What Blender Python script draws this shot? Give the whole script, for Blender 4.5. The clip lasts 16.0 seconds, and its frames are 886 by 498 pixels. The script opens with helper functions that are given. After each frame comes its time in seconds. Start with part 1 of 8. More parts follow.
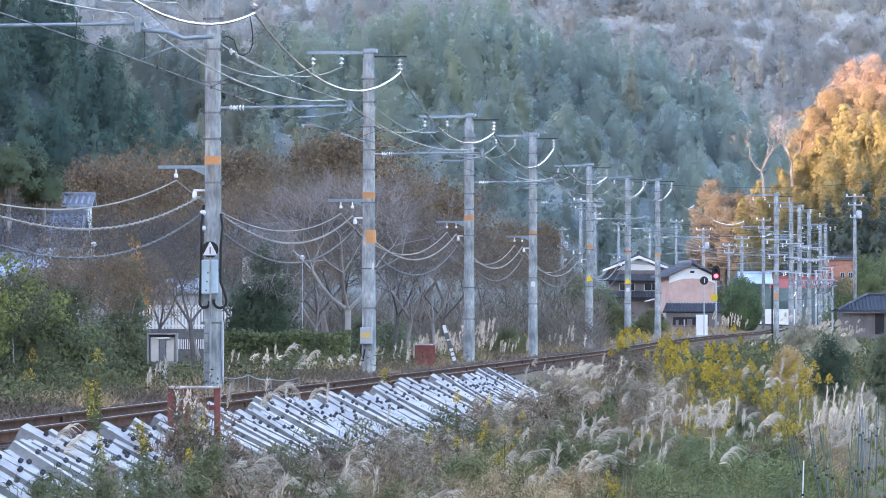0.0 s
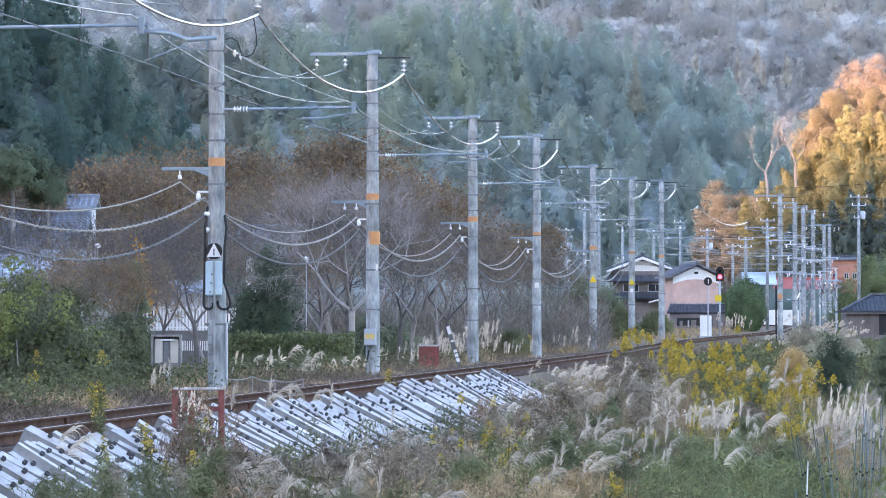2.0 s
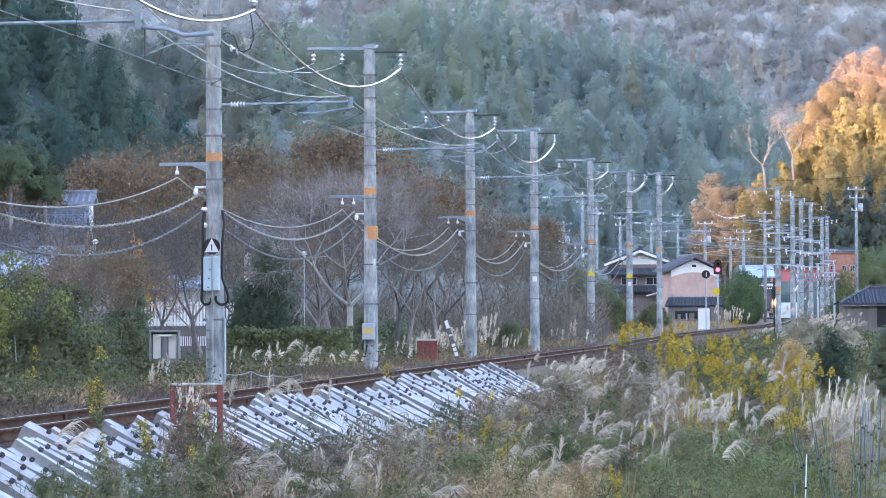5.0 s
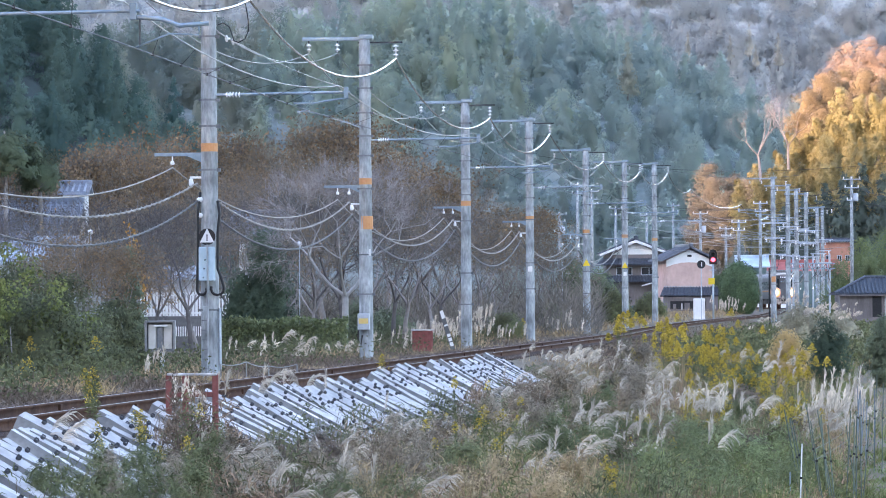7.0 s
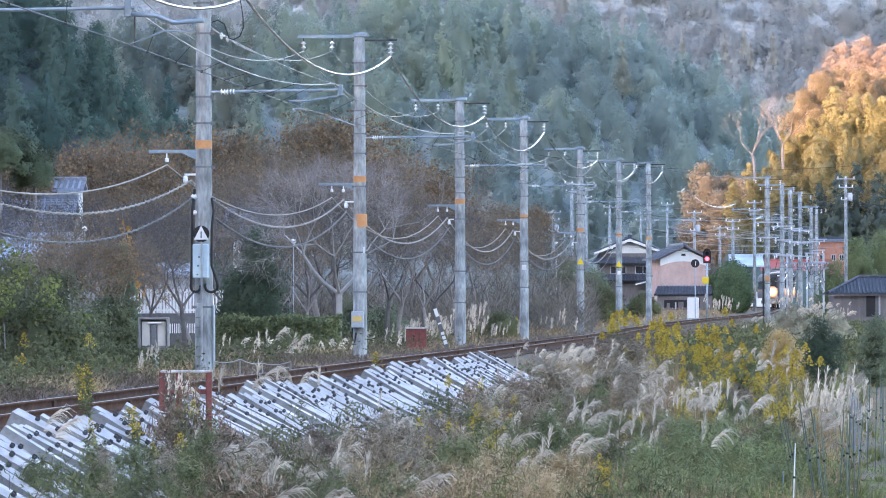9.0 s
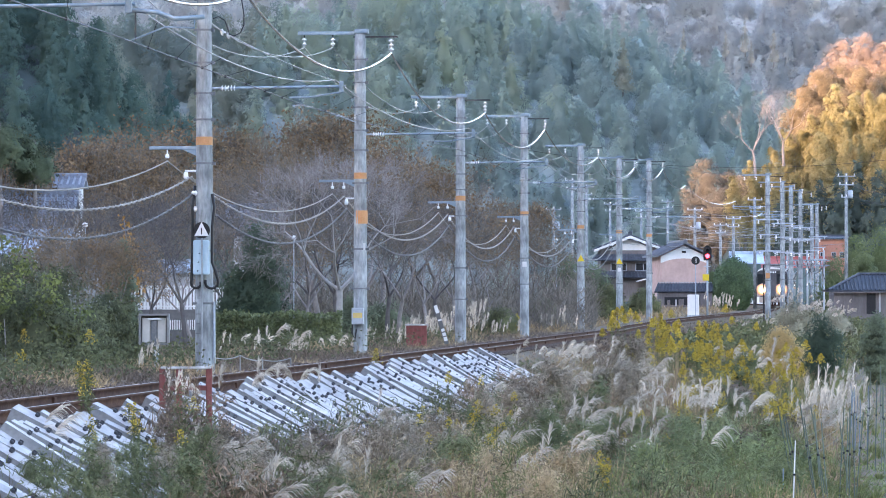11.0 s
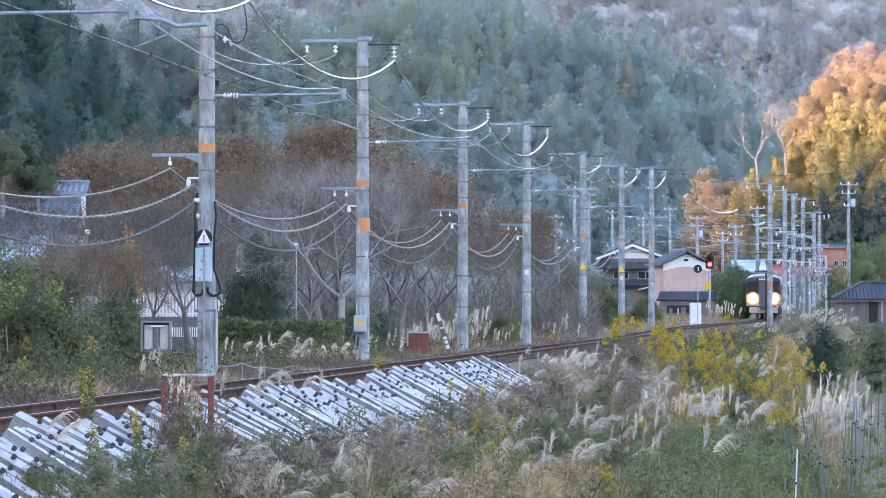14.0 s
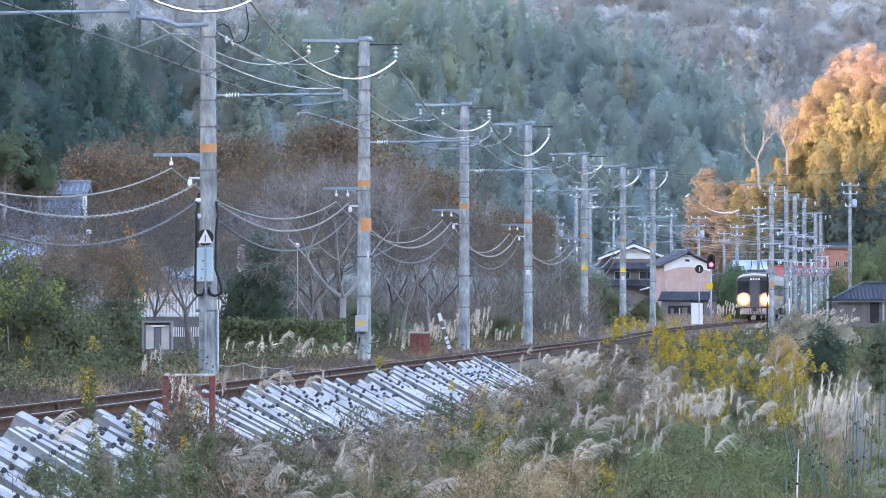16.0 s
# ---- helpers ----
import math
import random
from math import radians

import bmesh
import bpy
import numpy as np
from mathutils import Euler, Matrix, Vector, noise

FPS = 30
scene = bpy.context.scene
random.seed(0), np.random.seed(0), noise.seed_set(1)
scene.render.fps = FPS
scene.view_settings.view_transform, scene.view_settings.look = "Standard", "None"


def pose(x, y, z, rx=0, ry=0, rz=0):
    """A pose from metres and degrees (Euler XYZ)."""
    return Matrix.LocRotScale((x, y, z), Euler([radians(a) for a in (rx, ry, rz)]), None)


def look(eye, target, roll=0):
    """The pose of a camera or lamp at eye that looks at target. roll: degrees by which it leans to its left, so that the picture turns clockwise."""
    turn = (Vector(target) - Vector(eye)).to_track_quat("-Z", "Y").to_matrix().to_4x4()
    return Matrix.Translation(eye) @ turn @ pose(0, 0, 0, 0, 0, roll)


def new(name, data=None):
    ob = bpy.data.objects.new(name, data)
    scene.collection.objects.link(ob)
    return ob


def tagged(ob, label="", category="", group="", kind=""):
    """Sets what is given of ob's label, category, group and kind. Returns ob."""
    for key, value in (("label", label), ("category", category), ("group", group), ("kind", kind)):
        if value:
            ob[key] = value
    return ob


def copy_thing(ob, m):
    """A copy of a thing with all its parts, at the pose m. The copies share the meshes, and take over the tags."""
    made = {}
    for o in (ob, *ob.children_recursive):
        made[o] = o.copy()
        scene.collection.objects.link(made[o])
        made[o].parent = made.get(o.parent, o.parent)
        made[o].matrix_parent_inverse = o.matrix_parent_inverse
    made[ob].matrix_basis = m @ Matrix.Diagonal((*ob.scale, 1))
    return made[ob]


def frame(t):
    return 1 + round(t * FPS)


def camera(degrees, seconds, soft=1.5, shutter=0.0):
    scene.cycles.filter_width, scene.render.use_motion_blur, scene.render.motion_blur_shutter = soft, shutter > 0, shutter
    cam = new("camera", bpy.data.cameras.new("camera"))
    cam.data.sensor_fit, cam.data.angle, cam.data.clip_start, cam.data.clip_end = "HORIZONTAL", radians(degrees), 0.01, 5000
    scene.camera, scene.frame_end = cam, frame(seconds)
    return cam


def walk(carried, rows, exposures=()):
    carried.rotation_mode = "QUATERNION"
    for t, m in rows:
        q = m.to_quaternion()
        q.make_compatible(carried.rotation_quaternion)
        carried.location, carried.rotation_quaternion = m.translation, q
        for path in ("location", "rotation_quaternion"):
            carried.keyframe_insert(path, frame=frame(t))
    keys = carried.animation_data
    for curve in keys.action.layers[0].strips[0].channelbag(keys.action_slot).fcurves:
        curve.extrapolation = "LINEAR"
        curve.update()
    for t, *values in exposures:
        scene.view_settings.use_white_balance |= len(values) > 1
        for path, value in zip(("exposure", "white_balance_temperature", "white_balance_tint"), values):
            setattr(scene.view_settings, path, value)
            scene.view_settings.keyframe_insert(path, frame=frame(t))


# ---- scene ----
# Camera: stands beside the line with a long lens, held by hand.
EYE = (0.0, 0.0, 1.35)
cam = camera(10.6646, 16.0, soft=1.0)
# seconds, turn to the left, tilt up, lean (degrees)
SWAY = [
    (0, 0.0000, 0.8866, 0.000),
    (0.5, 0.0193, 0.9492, -0.000),
    (1, 0.0559, 0.9679, -0.058),
    (1.5, 0.0723, 0.9476, -0.022),
    (2, 0.0464, 0.9012, -0.082),
    (2.5, 0.0222, 0.8758, -0.154),
    (3, 0.0560, 0.8910, -0.094),
    (3.5, 0.0815, 0.9053, -0.240),
    (4, 0.0597, 0.8839, -0.266),
    (6.5, -0.0348, 0.7500, -0.469),
    (7, -0.0358, 0.7117, -0.384),
    (7.5, -0.0534, 0.6710, -0.217),
    (8, -0.0676, 0.6516, -0.183),
    (8.5, -0.0954, 0.6663, -0.171),
    (9, -0.1076, 0.6880, -0.164),
    (11.5, -0.0670, 0.6441, -0.034),
    (12, -0.0112, 0.6672, -0.008),
    (12.5, 0.0096, 0.7090, -0.010),
    (13, -0.0106, 0.7607, 0.152),
    (13.5, -0.0837, 0.7799, 0.132),
    (14, -0.0749, 0.7425, 0.041),
    (14.5, -0.0632, 0.7382, -0.152),
    (15, -0.0755, 0.7562, -0.105),
    (15.5, -0.0828, 0.7687, 0.130),
    (16, -0.0583, 0.7438, 0.084),
]
rows = []
for sec, turn, tilt, lean in SWAY:
    way = Vector((-math.sin(radians(turn)), math.cos(radians(turn)), math.tan(radians(tilt))))
    rows.append((sec, look(EYE, Vector(EYE) + way * 100, lean)))
walk(cam, rows, [(0.0, 2.65, 6740, 24), (16.0, 2.65, 6740, 24)])

# World: late afternoon, the valley floor already in the shade of the western ridge.
SUN_EL, SUN_AZ = 15.0, 222.0      # degrees; azimuth clockwise from +Y
world = bpy.data.worlds.new("sky")
scene.world = world
world.use_nodes = True
nt = world.node_tree
sky = nt.nodes.new("ShaderNodeTexSky")
sky.sky_type, sky.sun_disc = "NISHITA", False
sky.sun_elevation, sky.sun_rotation = radians(SUN_EL), radians(SUN_AZ)
sky.air_density, sky.dust_density, sky.ozone_density = 1.0, 0.6, 1.5
nt.links.new(sky.outputs[0], nt.nodes["Background"].inputs[0])
nt.nodes["Background"].inputs[1].default_value = 0.15
lamp = bpy.data.lights.new("sun", "SUN")
lamp.energy, lamp.angle, lamp.color = 3.2, radians(0.6), (1.0, 0.75, 0.49)
sun_way = Vector((math.sin(radians(SUN_AZ)) * math.cos(radians(SUN_EL)),
                  math.cos(radians(SUN_AZ)) * math.cos(radians(SUN_EL)), math.sin(radians(SUN_EL))))
sun = new("sun", lamp)
sun.matrix_world = look(sun_way * 500, (0, 0, 0))

# ---------- materials ----------


def mat(name, a, b, scale=6.0, rough=0.8, metal=0.0, bump=0.25, island=0.0, obj=0.0, big=0.25, bigscale=0.5, stretch=(1, 1, 1), spec=0.3, trans=0.0, tone=False):
    m = bpy.data.materials.new(name)
    m.use_nodes = True
    t = m.node_tree
    N, L = t.nodes.new, t.links.new
    bs = t.nodes["Principled BSDF"]
    co = N("ShaderNodeTexCoord")
    mp = N("ShaderNodeMapping")
    mp.inputs["Scale"].default_value = stretch
    L(co.outputs["Object"], mp.inputs[0])
    n1 = N("ShaderNodeTexNoise")
    n1.inputs["Scale"].default_value, n1.inputs["Detail"].default_value, n1.inputs["Roughness"].default_value = scale, 6, 0.65
    L(mp.outputs[0], n1.inputs[0])
    ramp = N("ShaderNodeMapRange")
    ramp.inputs[1].default_value, ramp.inputs[2].default_value = 0.3, 0.7
    L(n1.outputs[0], ramp.inputs[0])
    mix = N("ShaderNodeMix")
    mix.data_type = "RGBA"
    mix.inputs["A"].default_value, mix.inputs["B"].default_value = (*a, 1), (*b, 1)
    if tone:      # each tree has its own tint between the two colours
        at = N("ShaderNodeAttribute")
        at.attribute_name = "tone"
        L(at.outputs["Fac"], mix.inputs["Factor"])
    else:
        L(ramp.outputs[0], mix.inputs["Factor"])
    n2 = N("ShaderNodeTexNoise")
    n2.inputs["Scale"].default_value, n2.inputs["Detail"].default_value = bigscale, 3
    L(co.outputs["Object"], n2.inputs[0])
    val = N("ShaderNodeMapRange")
    val.inputs[1].default_value, val.inputs[2].default_value = 0.3, 0.7
    val.inputs[3].default_value, val.inputs[4].default_value = 1 - big, 1 + big
    L(n2.outputs[0], val.inputs[0])
    last = val.outputs[0]
    for amount, source in ((island, "island"), (obj, "obj")):
        if amount:
            node = N("ShaderNodeNewGeometry") if source == "island" else N("ShaderNodeObjectInfo")
            r = N("ShaderNodeMapRange")
            r.inputs[3].default_value, r.inputs[4].default_value = 1 - amount, 1 + amount
            L(node.outputs["Random Per Island" if source == "island" else "Random"], r.inputs[0])
            mul = N("ShaderNodeMath")
            mul.operation = "MULTIPLY"
            L(last, mul.inputs[0])
            L(r.outputs[0], mul.inputs[1])
            last = mul.outputs[0]
    hsv = N("ShaderNodeHueSaturation")
    L(mix.outputs["Result"], hsv.inputs["Color"])
    L(last, hsv.inputs["Value"])
    L(hsv.outputs[0], bs.inputs["Base Color"])
    bs.inputs["Roughness"].default_value, bs.inputs["Metallic"].default_value = rough, metal
    bs.inputs["Specular IOR Level"].default_value = spec
    if bump:
        bp = N("ShaderNodeBump")
        bp.inputs["Strength"].default_value, bp.inputs["Distance"].default_value = bump, 0.02
        L(n1.outputs[0], bp.inputs["Height"])
        L(bp.outputs[0], bs.inputs["Normal"])
    if trans:
        tr = N("ShaderNodeBsdfTranslucent")
        L(hsv.outputs[0], tr.inputs[0])
        ms = N("ShaderNodeMixShader")
        ms.inputs[0].default_value = trans
        L(bs.outputs[0], ms.inputs[1])
        L(tr.outputs[0], ms.inputs[2])
        L(ms.outputs[0], t.nodes["Material Output"].inputs[0])
    return m


def glow(name, colour, strength):
    m = bpy.data.materials.new(name)
    m.use_nodes = True
    bs = m.node_tree.nodes["Principled BSDF"]
    bs.inputs["Base Color"].default_value = (*colour, 1)
    bs.inputs["Emission Color"].default_value = (*colour, 1)
    bs.inputs["Emission Strength"].default_value = strength
    return m


M = {}
M["soil"] = mat("soil", (0.10, 0.075, 0.05), (0.17, 0.13, 0.085), 1.5, 0.95, bump=0.6)
M["concrete"] = mat("concrete", (0.165, 0.18, 0.187), (0.445, 0.48, 0.485), 8, 0.8, big=0.34, bigscale=1.5, bump=0.3, stretch=(1, 1, 0.3), obj=0.08)
M["galv"] = mat("galv", (0.36, 0.41, 0.46), (0.50, 0.55, 0.60), 12, 0.5, metal=0.35, big=0.15)
M["bluesteel"] = mat("bluesteel", (0.22, 0.295, 0.35), (0.32, 0.395, 0.44), 10, 0.55, metal=0.2, big=0.2)
M["clamp"] = mat("clamp", (0.13, 0.14, 0.15), (0.22, 0.23, 0.24), 12, 0.5, metal=0.4)
M["orange"] = mat("orange", (0.552, 0.248, 0.099), (0.644, 0.331, 0.154), 20, 0.7, bump=0.1)
M["porcelain"] = mat("porcelain", (0.80, 0.81, 0.80), (0.88, 0.88, 0.86), 8, 0.25, bump=0, spec=0.5)
M["black"] = mat("black", (0.015, 0.015, 0.017), (0.03, 0.03, 0.03), 10, 0.5, bump=0.1)
M["wire"] = mat("wire", (0.62, 0.64, 0.66), (0.76, 0.78, 0.80), 3, 0.13, metal=1.0, bump=0)
M["dull_wire"] = mat("dull_wire", (0.247, 0.248, 0.241), (0.342, 0.338, 0.324), 3, 0.42, metal=0.5, bump=0)
M["cable"] = mat("cable", (0.17, 0.155, 0.135), (0.30, 0.275, 0.24), 3, 0.5, bump=0)
# Darker than the sleeper tops: the shade on their sides is put into the colour.
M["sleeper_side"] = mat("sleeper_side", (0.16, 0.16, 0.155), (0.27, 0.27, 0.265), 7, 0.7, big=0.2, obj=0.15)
M["dark_block"] = mat("dark_block", (0.10, 0.10, 0.10), (0.17, 0.165, 0.16), 5, 0.9)
M["darkwire"] = mat("darkwire", (0.036, 0.0376, 0.04), (0.064, 0.064, 0.068), 3, 0.5, bump=0)
M["white"] = mat("white", (0.74, 0.74, 0.72), (0.82, 0.82, 0.80), 5, 0.6, bump=0.05, big=0.1)
M["yellow"] = mat("yellow", (0.80, 0.56, 0.03), (0.88, 0.64, 0.05), 10, 0.6, bump=0)
M["railside"] = mat("railside", (0.062, 0.031, 0.021), (0.11, 0.057, 0.038), 14, 0.95, big=0.3, bigscale=2, spec=0.1)
M["railtop"] = mat("railtop", (0.30, 0.24, 0.20), (0.42, 0.36, 0.31), 20, 0.5, metal=0.4, bump=0.1)
M["ballast"] = mat("ballast", (0.085, 0.06, 0.047), (0.18, 0.135, 0.11), 9, 0.95, island=0.35, bump=0.6)
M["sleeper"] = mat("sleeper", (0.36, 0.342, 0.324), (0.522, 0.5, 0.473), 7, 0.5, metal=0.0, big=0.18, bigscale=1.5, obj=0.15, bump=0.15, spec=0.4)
M["bank_bush"] = mat("bank_bush", (0.11, 0.145, 0.0595), (0.18, 0.208, 0.0892), 0.4, 0.8, island=0.15, big=0.25, bigscale=0.3, bump=0, trans=0.2)
M["dead_weed"] = mat("dead_weed", (0.10, 0.072, 0.052), (0.21, 0.155, 0.11), 0.8, 0.9, island=0.3, bump=0)
M["bark_dark"] = mat("bark_dark", (0.075, 0.068, 0.065), (0.15, 0.138, 0.13), 5, 0.9, big=0.3)
M["olive_bush"] = mat("olive_bush", (0.25, 0.23, 0.15), (0.39, 0.355, 0.24), 0.8, 0.8, island=0.2, big=0.3, bigscale=0.5, bump=0)
M["clip_iron"] = mat("clip_iron", (0.035, 0.036, 0.04), (0.085, 0.085, 0.09), 20, 0.6, metal=0.3)
M["label_yellow"] = mat("label_yellow", (0.66, 0.47, 0.15), (0.76, 0.58, 0.22), 8, 0.6, bump=0)
M["redpaint"] = mat("redpaint", (0.19, 0.055, 0.048), (0.28, 0.095, 0.08), 9, 0.7, big=0.2)
M["glass"] = mat("glass", (0.02, 0.025, 0.03), (0.03, 0.035, 0.04), 2, 0.08, bump=0, spec=0.6)
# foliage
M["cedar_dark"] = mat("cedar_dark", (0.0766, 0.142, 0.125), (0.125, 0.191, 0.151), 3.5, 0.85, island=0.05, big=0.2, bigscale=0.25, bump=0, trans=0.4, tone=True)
# Haze over the hill woods is put into these pale colours and translucency.
M["hazy_wood"] = mat("hazy_wood", (0.26, 0.305, 0.27), (0.375, 0.385, 0.305), 1.6, 0.85, island=0.03, big=0.12, bigscale=0.1, bump=0, trans=0.65, tone=True)
# Bluer, duller than the other conifers: the flank's shade and haze are painted in.
M["cedar_shade_haze"] = mat("cedar_shade_haze", (0.384, 0.461, 0.435), (0.454, 0.521, 0.448), 1.6, 0.85, island=0.03, big=0.12, bigscale=0.1, bump=0, trans=0.7, tone=True)
M["cedar_mid_haze"] = mat("cedar_mid_haze", (0.379, 0.454, 0.407), (0.494, 0.539, 0.416), 1.6, 0.85, island=0.03, big=0.12, bigscale=0.1, bump=0, trans=0.7, tone=True)
# Palest of the woods: distance haze is mixed into its base colour.
M["far_wood_haze"] = mat("far_wood_haze", (0.515, 0.529, 0.515), (0.597, 0.57, 0.52), 0.8, 0.85, island=0.02, big=0.15, bigscale=0.02, bump=0, trans=0.65, tone=True)
# haze-paled ground, kept duller so gaps between trees read as shade
M["mid_floor_haze"] = mat("mid_floor_haze", (0.189, 0.236, 0.236), (0.257, 0.29, 0.263), 0.3, 0.9, bump=0)
# far ground paled by the same painted haze
M["far_floor_haze"] = mat("far_floor_haze", (0.34, 0.355, 0.345), (0.40, 0.395, 0.37), 0.1, 0.9, bump=0)
M["tan_leaf"] = mat("tan_leaf", (0.14, 0.12, 0.095), (0.225, 0.19, 0.145), 0.8, 0.8, island=0.3, bump=0, trans=0.2)
M["tan_mound"] = mat("tan_mound", (0.482, 0.328, 0.136), (0.585, 0.416, 0.186), 1.5, 0.9, island=0.15, bump=0, trans=0.2)
M["understory"] = mat("understory", (0.05, 0.072, 0.072), (0.08, 0.105, 0.095), 0.2, 0.9, bump=0)
M["thicket"] = mat("thicket", (0.136, 0.118, 0.0972), (0.209, 0.182, 0.148), 0.5, 0.9, island=0.3, bump=0)
M["tie_wood"] = mat("tie_wood", (0.06, 0.043, 0.034), (0.11, 0.08, 0.065), 5, 0.9, obj=0.2)
M["bark_grey"] = mat("bark_grey", (0.20, 0.182, 0.172), (0.34, 0.31, 0.29), 6, 0.9, big=0.3)
M["twig"] = mat("twig", (0.131, 0.112, 0.092), (0.218, 0.188, 0.151), 2, 0.9, island=0.3, bump=0)
M["rust_leaf"] = mat("rust_leaf", (0.192, 0.128, 0.0742), (0.296, 0.202, 0.115), 0.6, 0.8, island=0.3, bump=0, trans=0.25)
M["gold_leaf"] = mat("gold_leaf", (0.135, 0.098, 0.06), (0.265, 0.195, 0.11), 0.8, 0.75, island=0.35, big=0.3, bigscale=0.25, bump=0, trans=0.15)
M["pink_leaf"] = mat("pink_leaf", (0.27, 0.19, 0.15), (0.37, 0.27, 0.21), 0.2, 0.8, island=0.3, bump=0, trans=0.2)
M["bamboo"] = mat("bamboo", (0.27, 0.235, 0.11), (0.46, 0.385, 0.185), 0.35, 0.6, island=0.12, big=0.25, bigscale=0.2, bump=0, trans=0.3)
M["shrub"] = mat("shrub", (0.085, 0.097, 0.045), (0.17, 0.172, 0.075), 0.8, 0.75, island=0.4, big=0.3, bigscale=0.6, bump=0, trans=0.2)
M["shrub_dark"] = mat("shrub_dark", (0.062, 0.075, 0.036), (0.135, 0.14, 0.064), 0.8, 0.75, island=0.4, big=0.3, bigscale=0.6, bump=0, trans=0.2)
M["hedge"] = mat("hedge", (0.082, 0.106, 0.056), (0.138, 0.162, 0.09), 1, 0.7, island=0.35, bump=0)
M["lime_leaf"] = mat("lime_leaf", (0.136, 0.167, 0.0522), (0.289, 0.308, 0.0997), 1, 0.7, island=0.3, bump=0, trans=0.3)
M["straw"] = mat("straw", (0.29, 0.195, 0.105), (0.50, 0.36, 0.20), 0.8, 0.85, island=0.4, big=0.3, bigscale=0.35, bump=0, trans=0.15)
M["weed"] = mat("weed", (0.20, 0.13, 0.082), (0.36, 0.25, 0.165), 0.8, 0.9, island=0.4, big=0.3, bigscale=0.4, bump=0)
M["grass"] = mat("grass", (0.115, 0.145, 0.05), (0.24, 0.245, 0.095), 0.7, 0.8, island=0.4, big=0.3, bigscale=0.4, bump=0, trans=0.2)
M["lawn"] = mat("lawn", (0.12, 0.175, 0.05), (0.21, 0.25, 0.08), 0.8, 0.85, island=0.35, bump=0, trans=0.2)
M["tan_grass"] = mat("tan_grass", (0.42, 0.30, 0.16), (0.58, 0.43, 0.25), 1.5, 0.85, island=0.3, bump=0, trans=0.25)
M["plume"] = mat("plume", (0.515, 0.437, 0.34), (0.791, 0.699, 0.58), 1.0, 0.8, island=0.2, bump=0, trans=0.35)
M["goldenrod"] = mat("goldenrod", (0.38, 0.26, 0.035), (0.56, 0.41, 0.055), 1.2, 0.8, island=0.4, bump=0, trans=0.25)

# ---------- mesh helpers ----------
rng = np.random.default_rng(7)


def fast_mesh(name, V, F, material, smooth=False, tone=None, soft=None):
    """Mesh from arrays of vertices and equal-sized faces."""
    me = bpy.data.meshes.new(name)
    V, F = np.asarray(V, np.float32), np.asarray(F, np.int32)
    n, k = F.shape
    me.vertices.add(len(V))
    me.vertices.foreach_set("co", V.ravel())
    me.loops.add(n * k)
    me.loops.foreach_set("vertex_index", F.ravel())
    me.polygons.add(n)
    me.polygons.foreach_set("loop_start", np.arange(0, n * k, k, dtype=np.int32))
    me.polygons.foreach_set("loop_total", np.full(n, k, np.int32))
    if smooth:
        me.polygons.foreach_set("use_smooth", np.ones(n, bool))
    me.update(calc_edges=True)
    me.materials.append(material)
    if tone is not None:
        me.attributes.new("tone", "FLOAT", "POINT").data.foreach_set("value", np.asarray(tone, np.float32))
    if soft is not None:
        me.normals_split_custom_set_from_vertices(np.asarray(soft, np.float32))
    return me


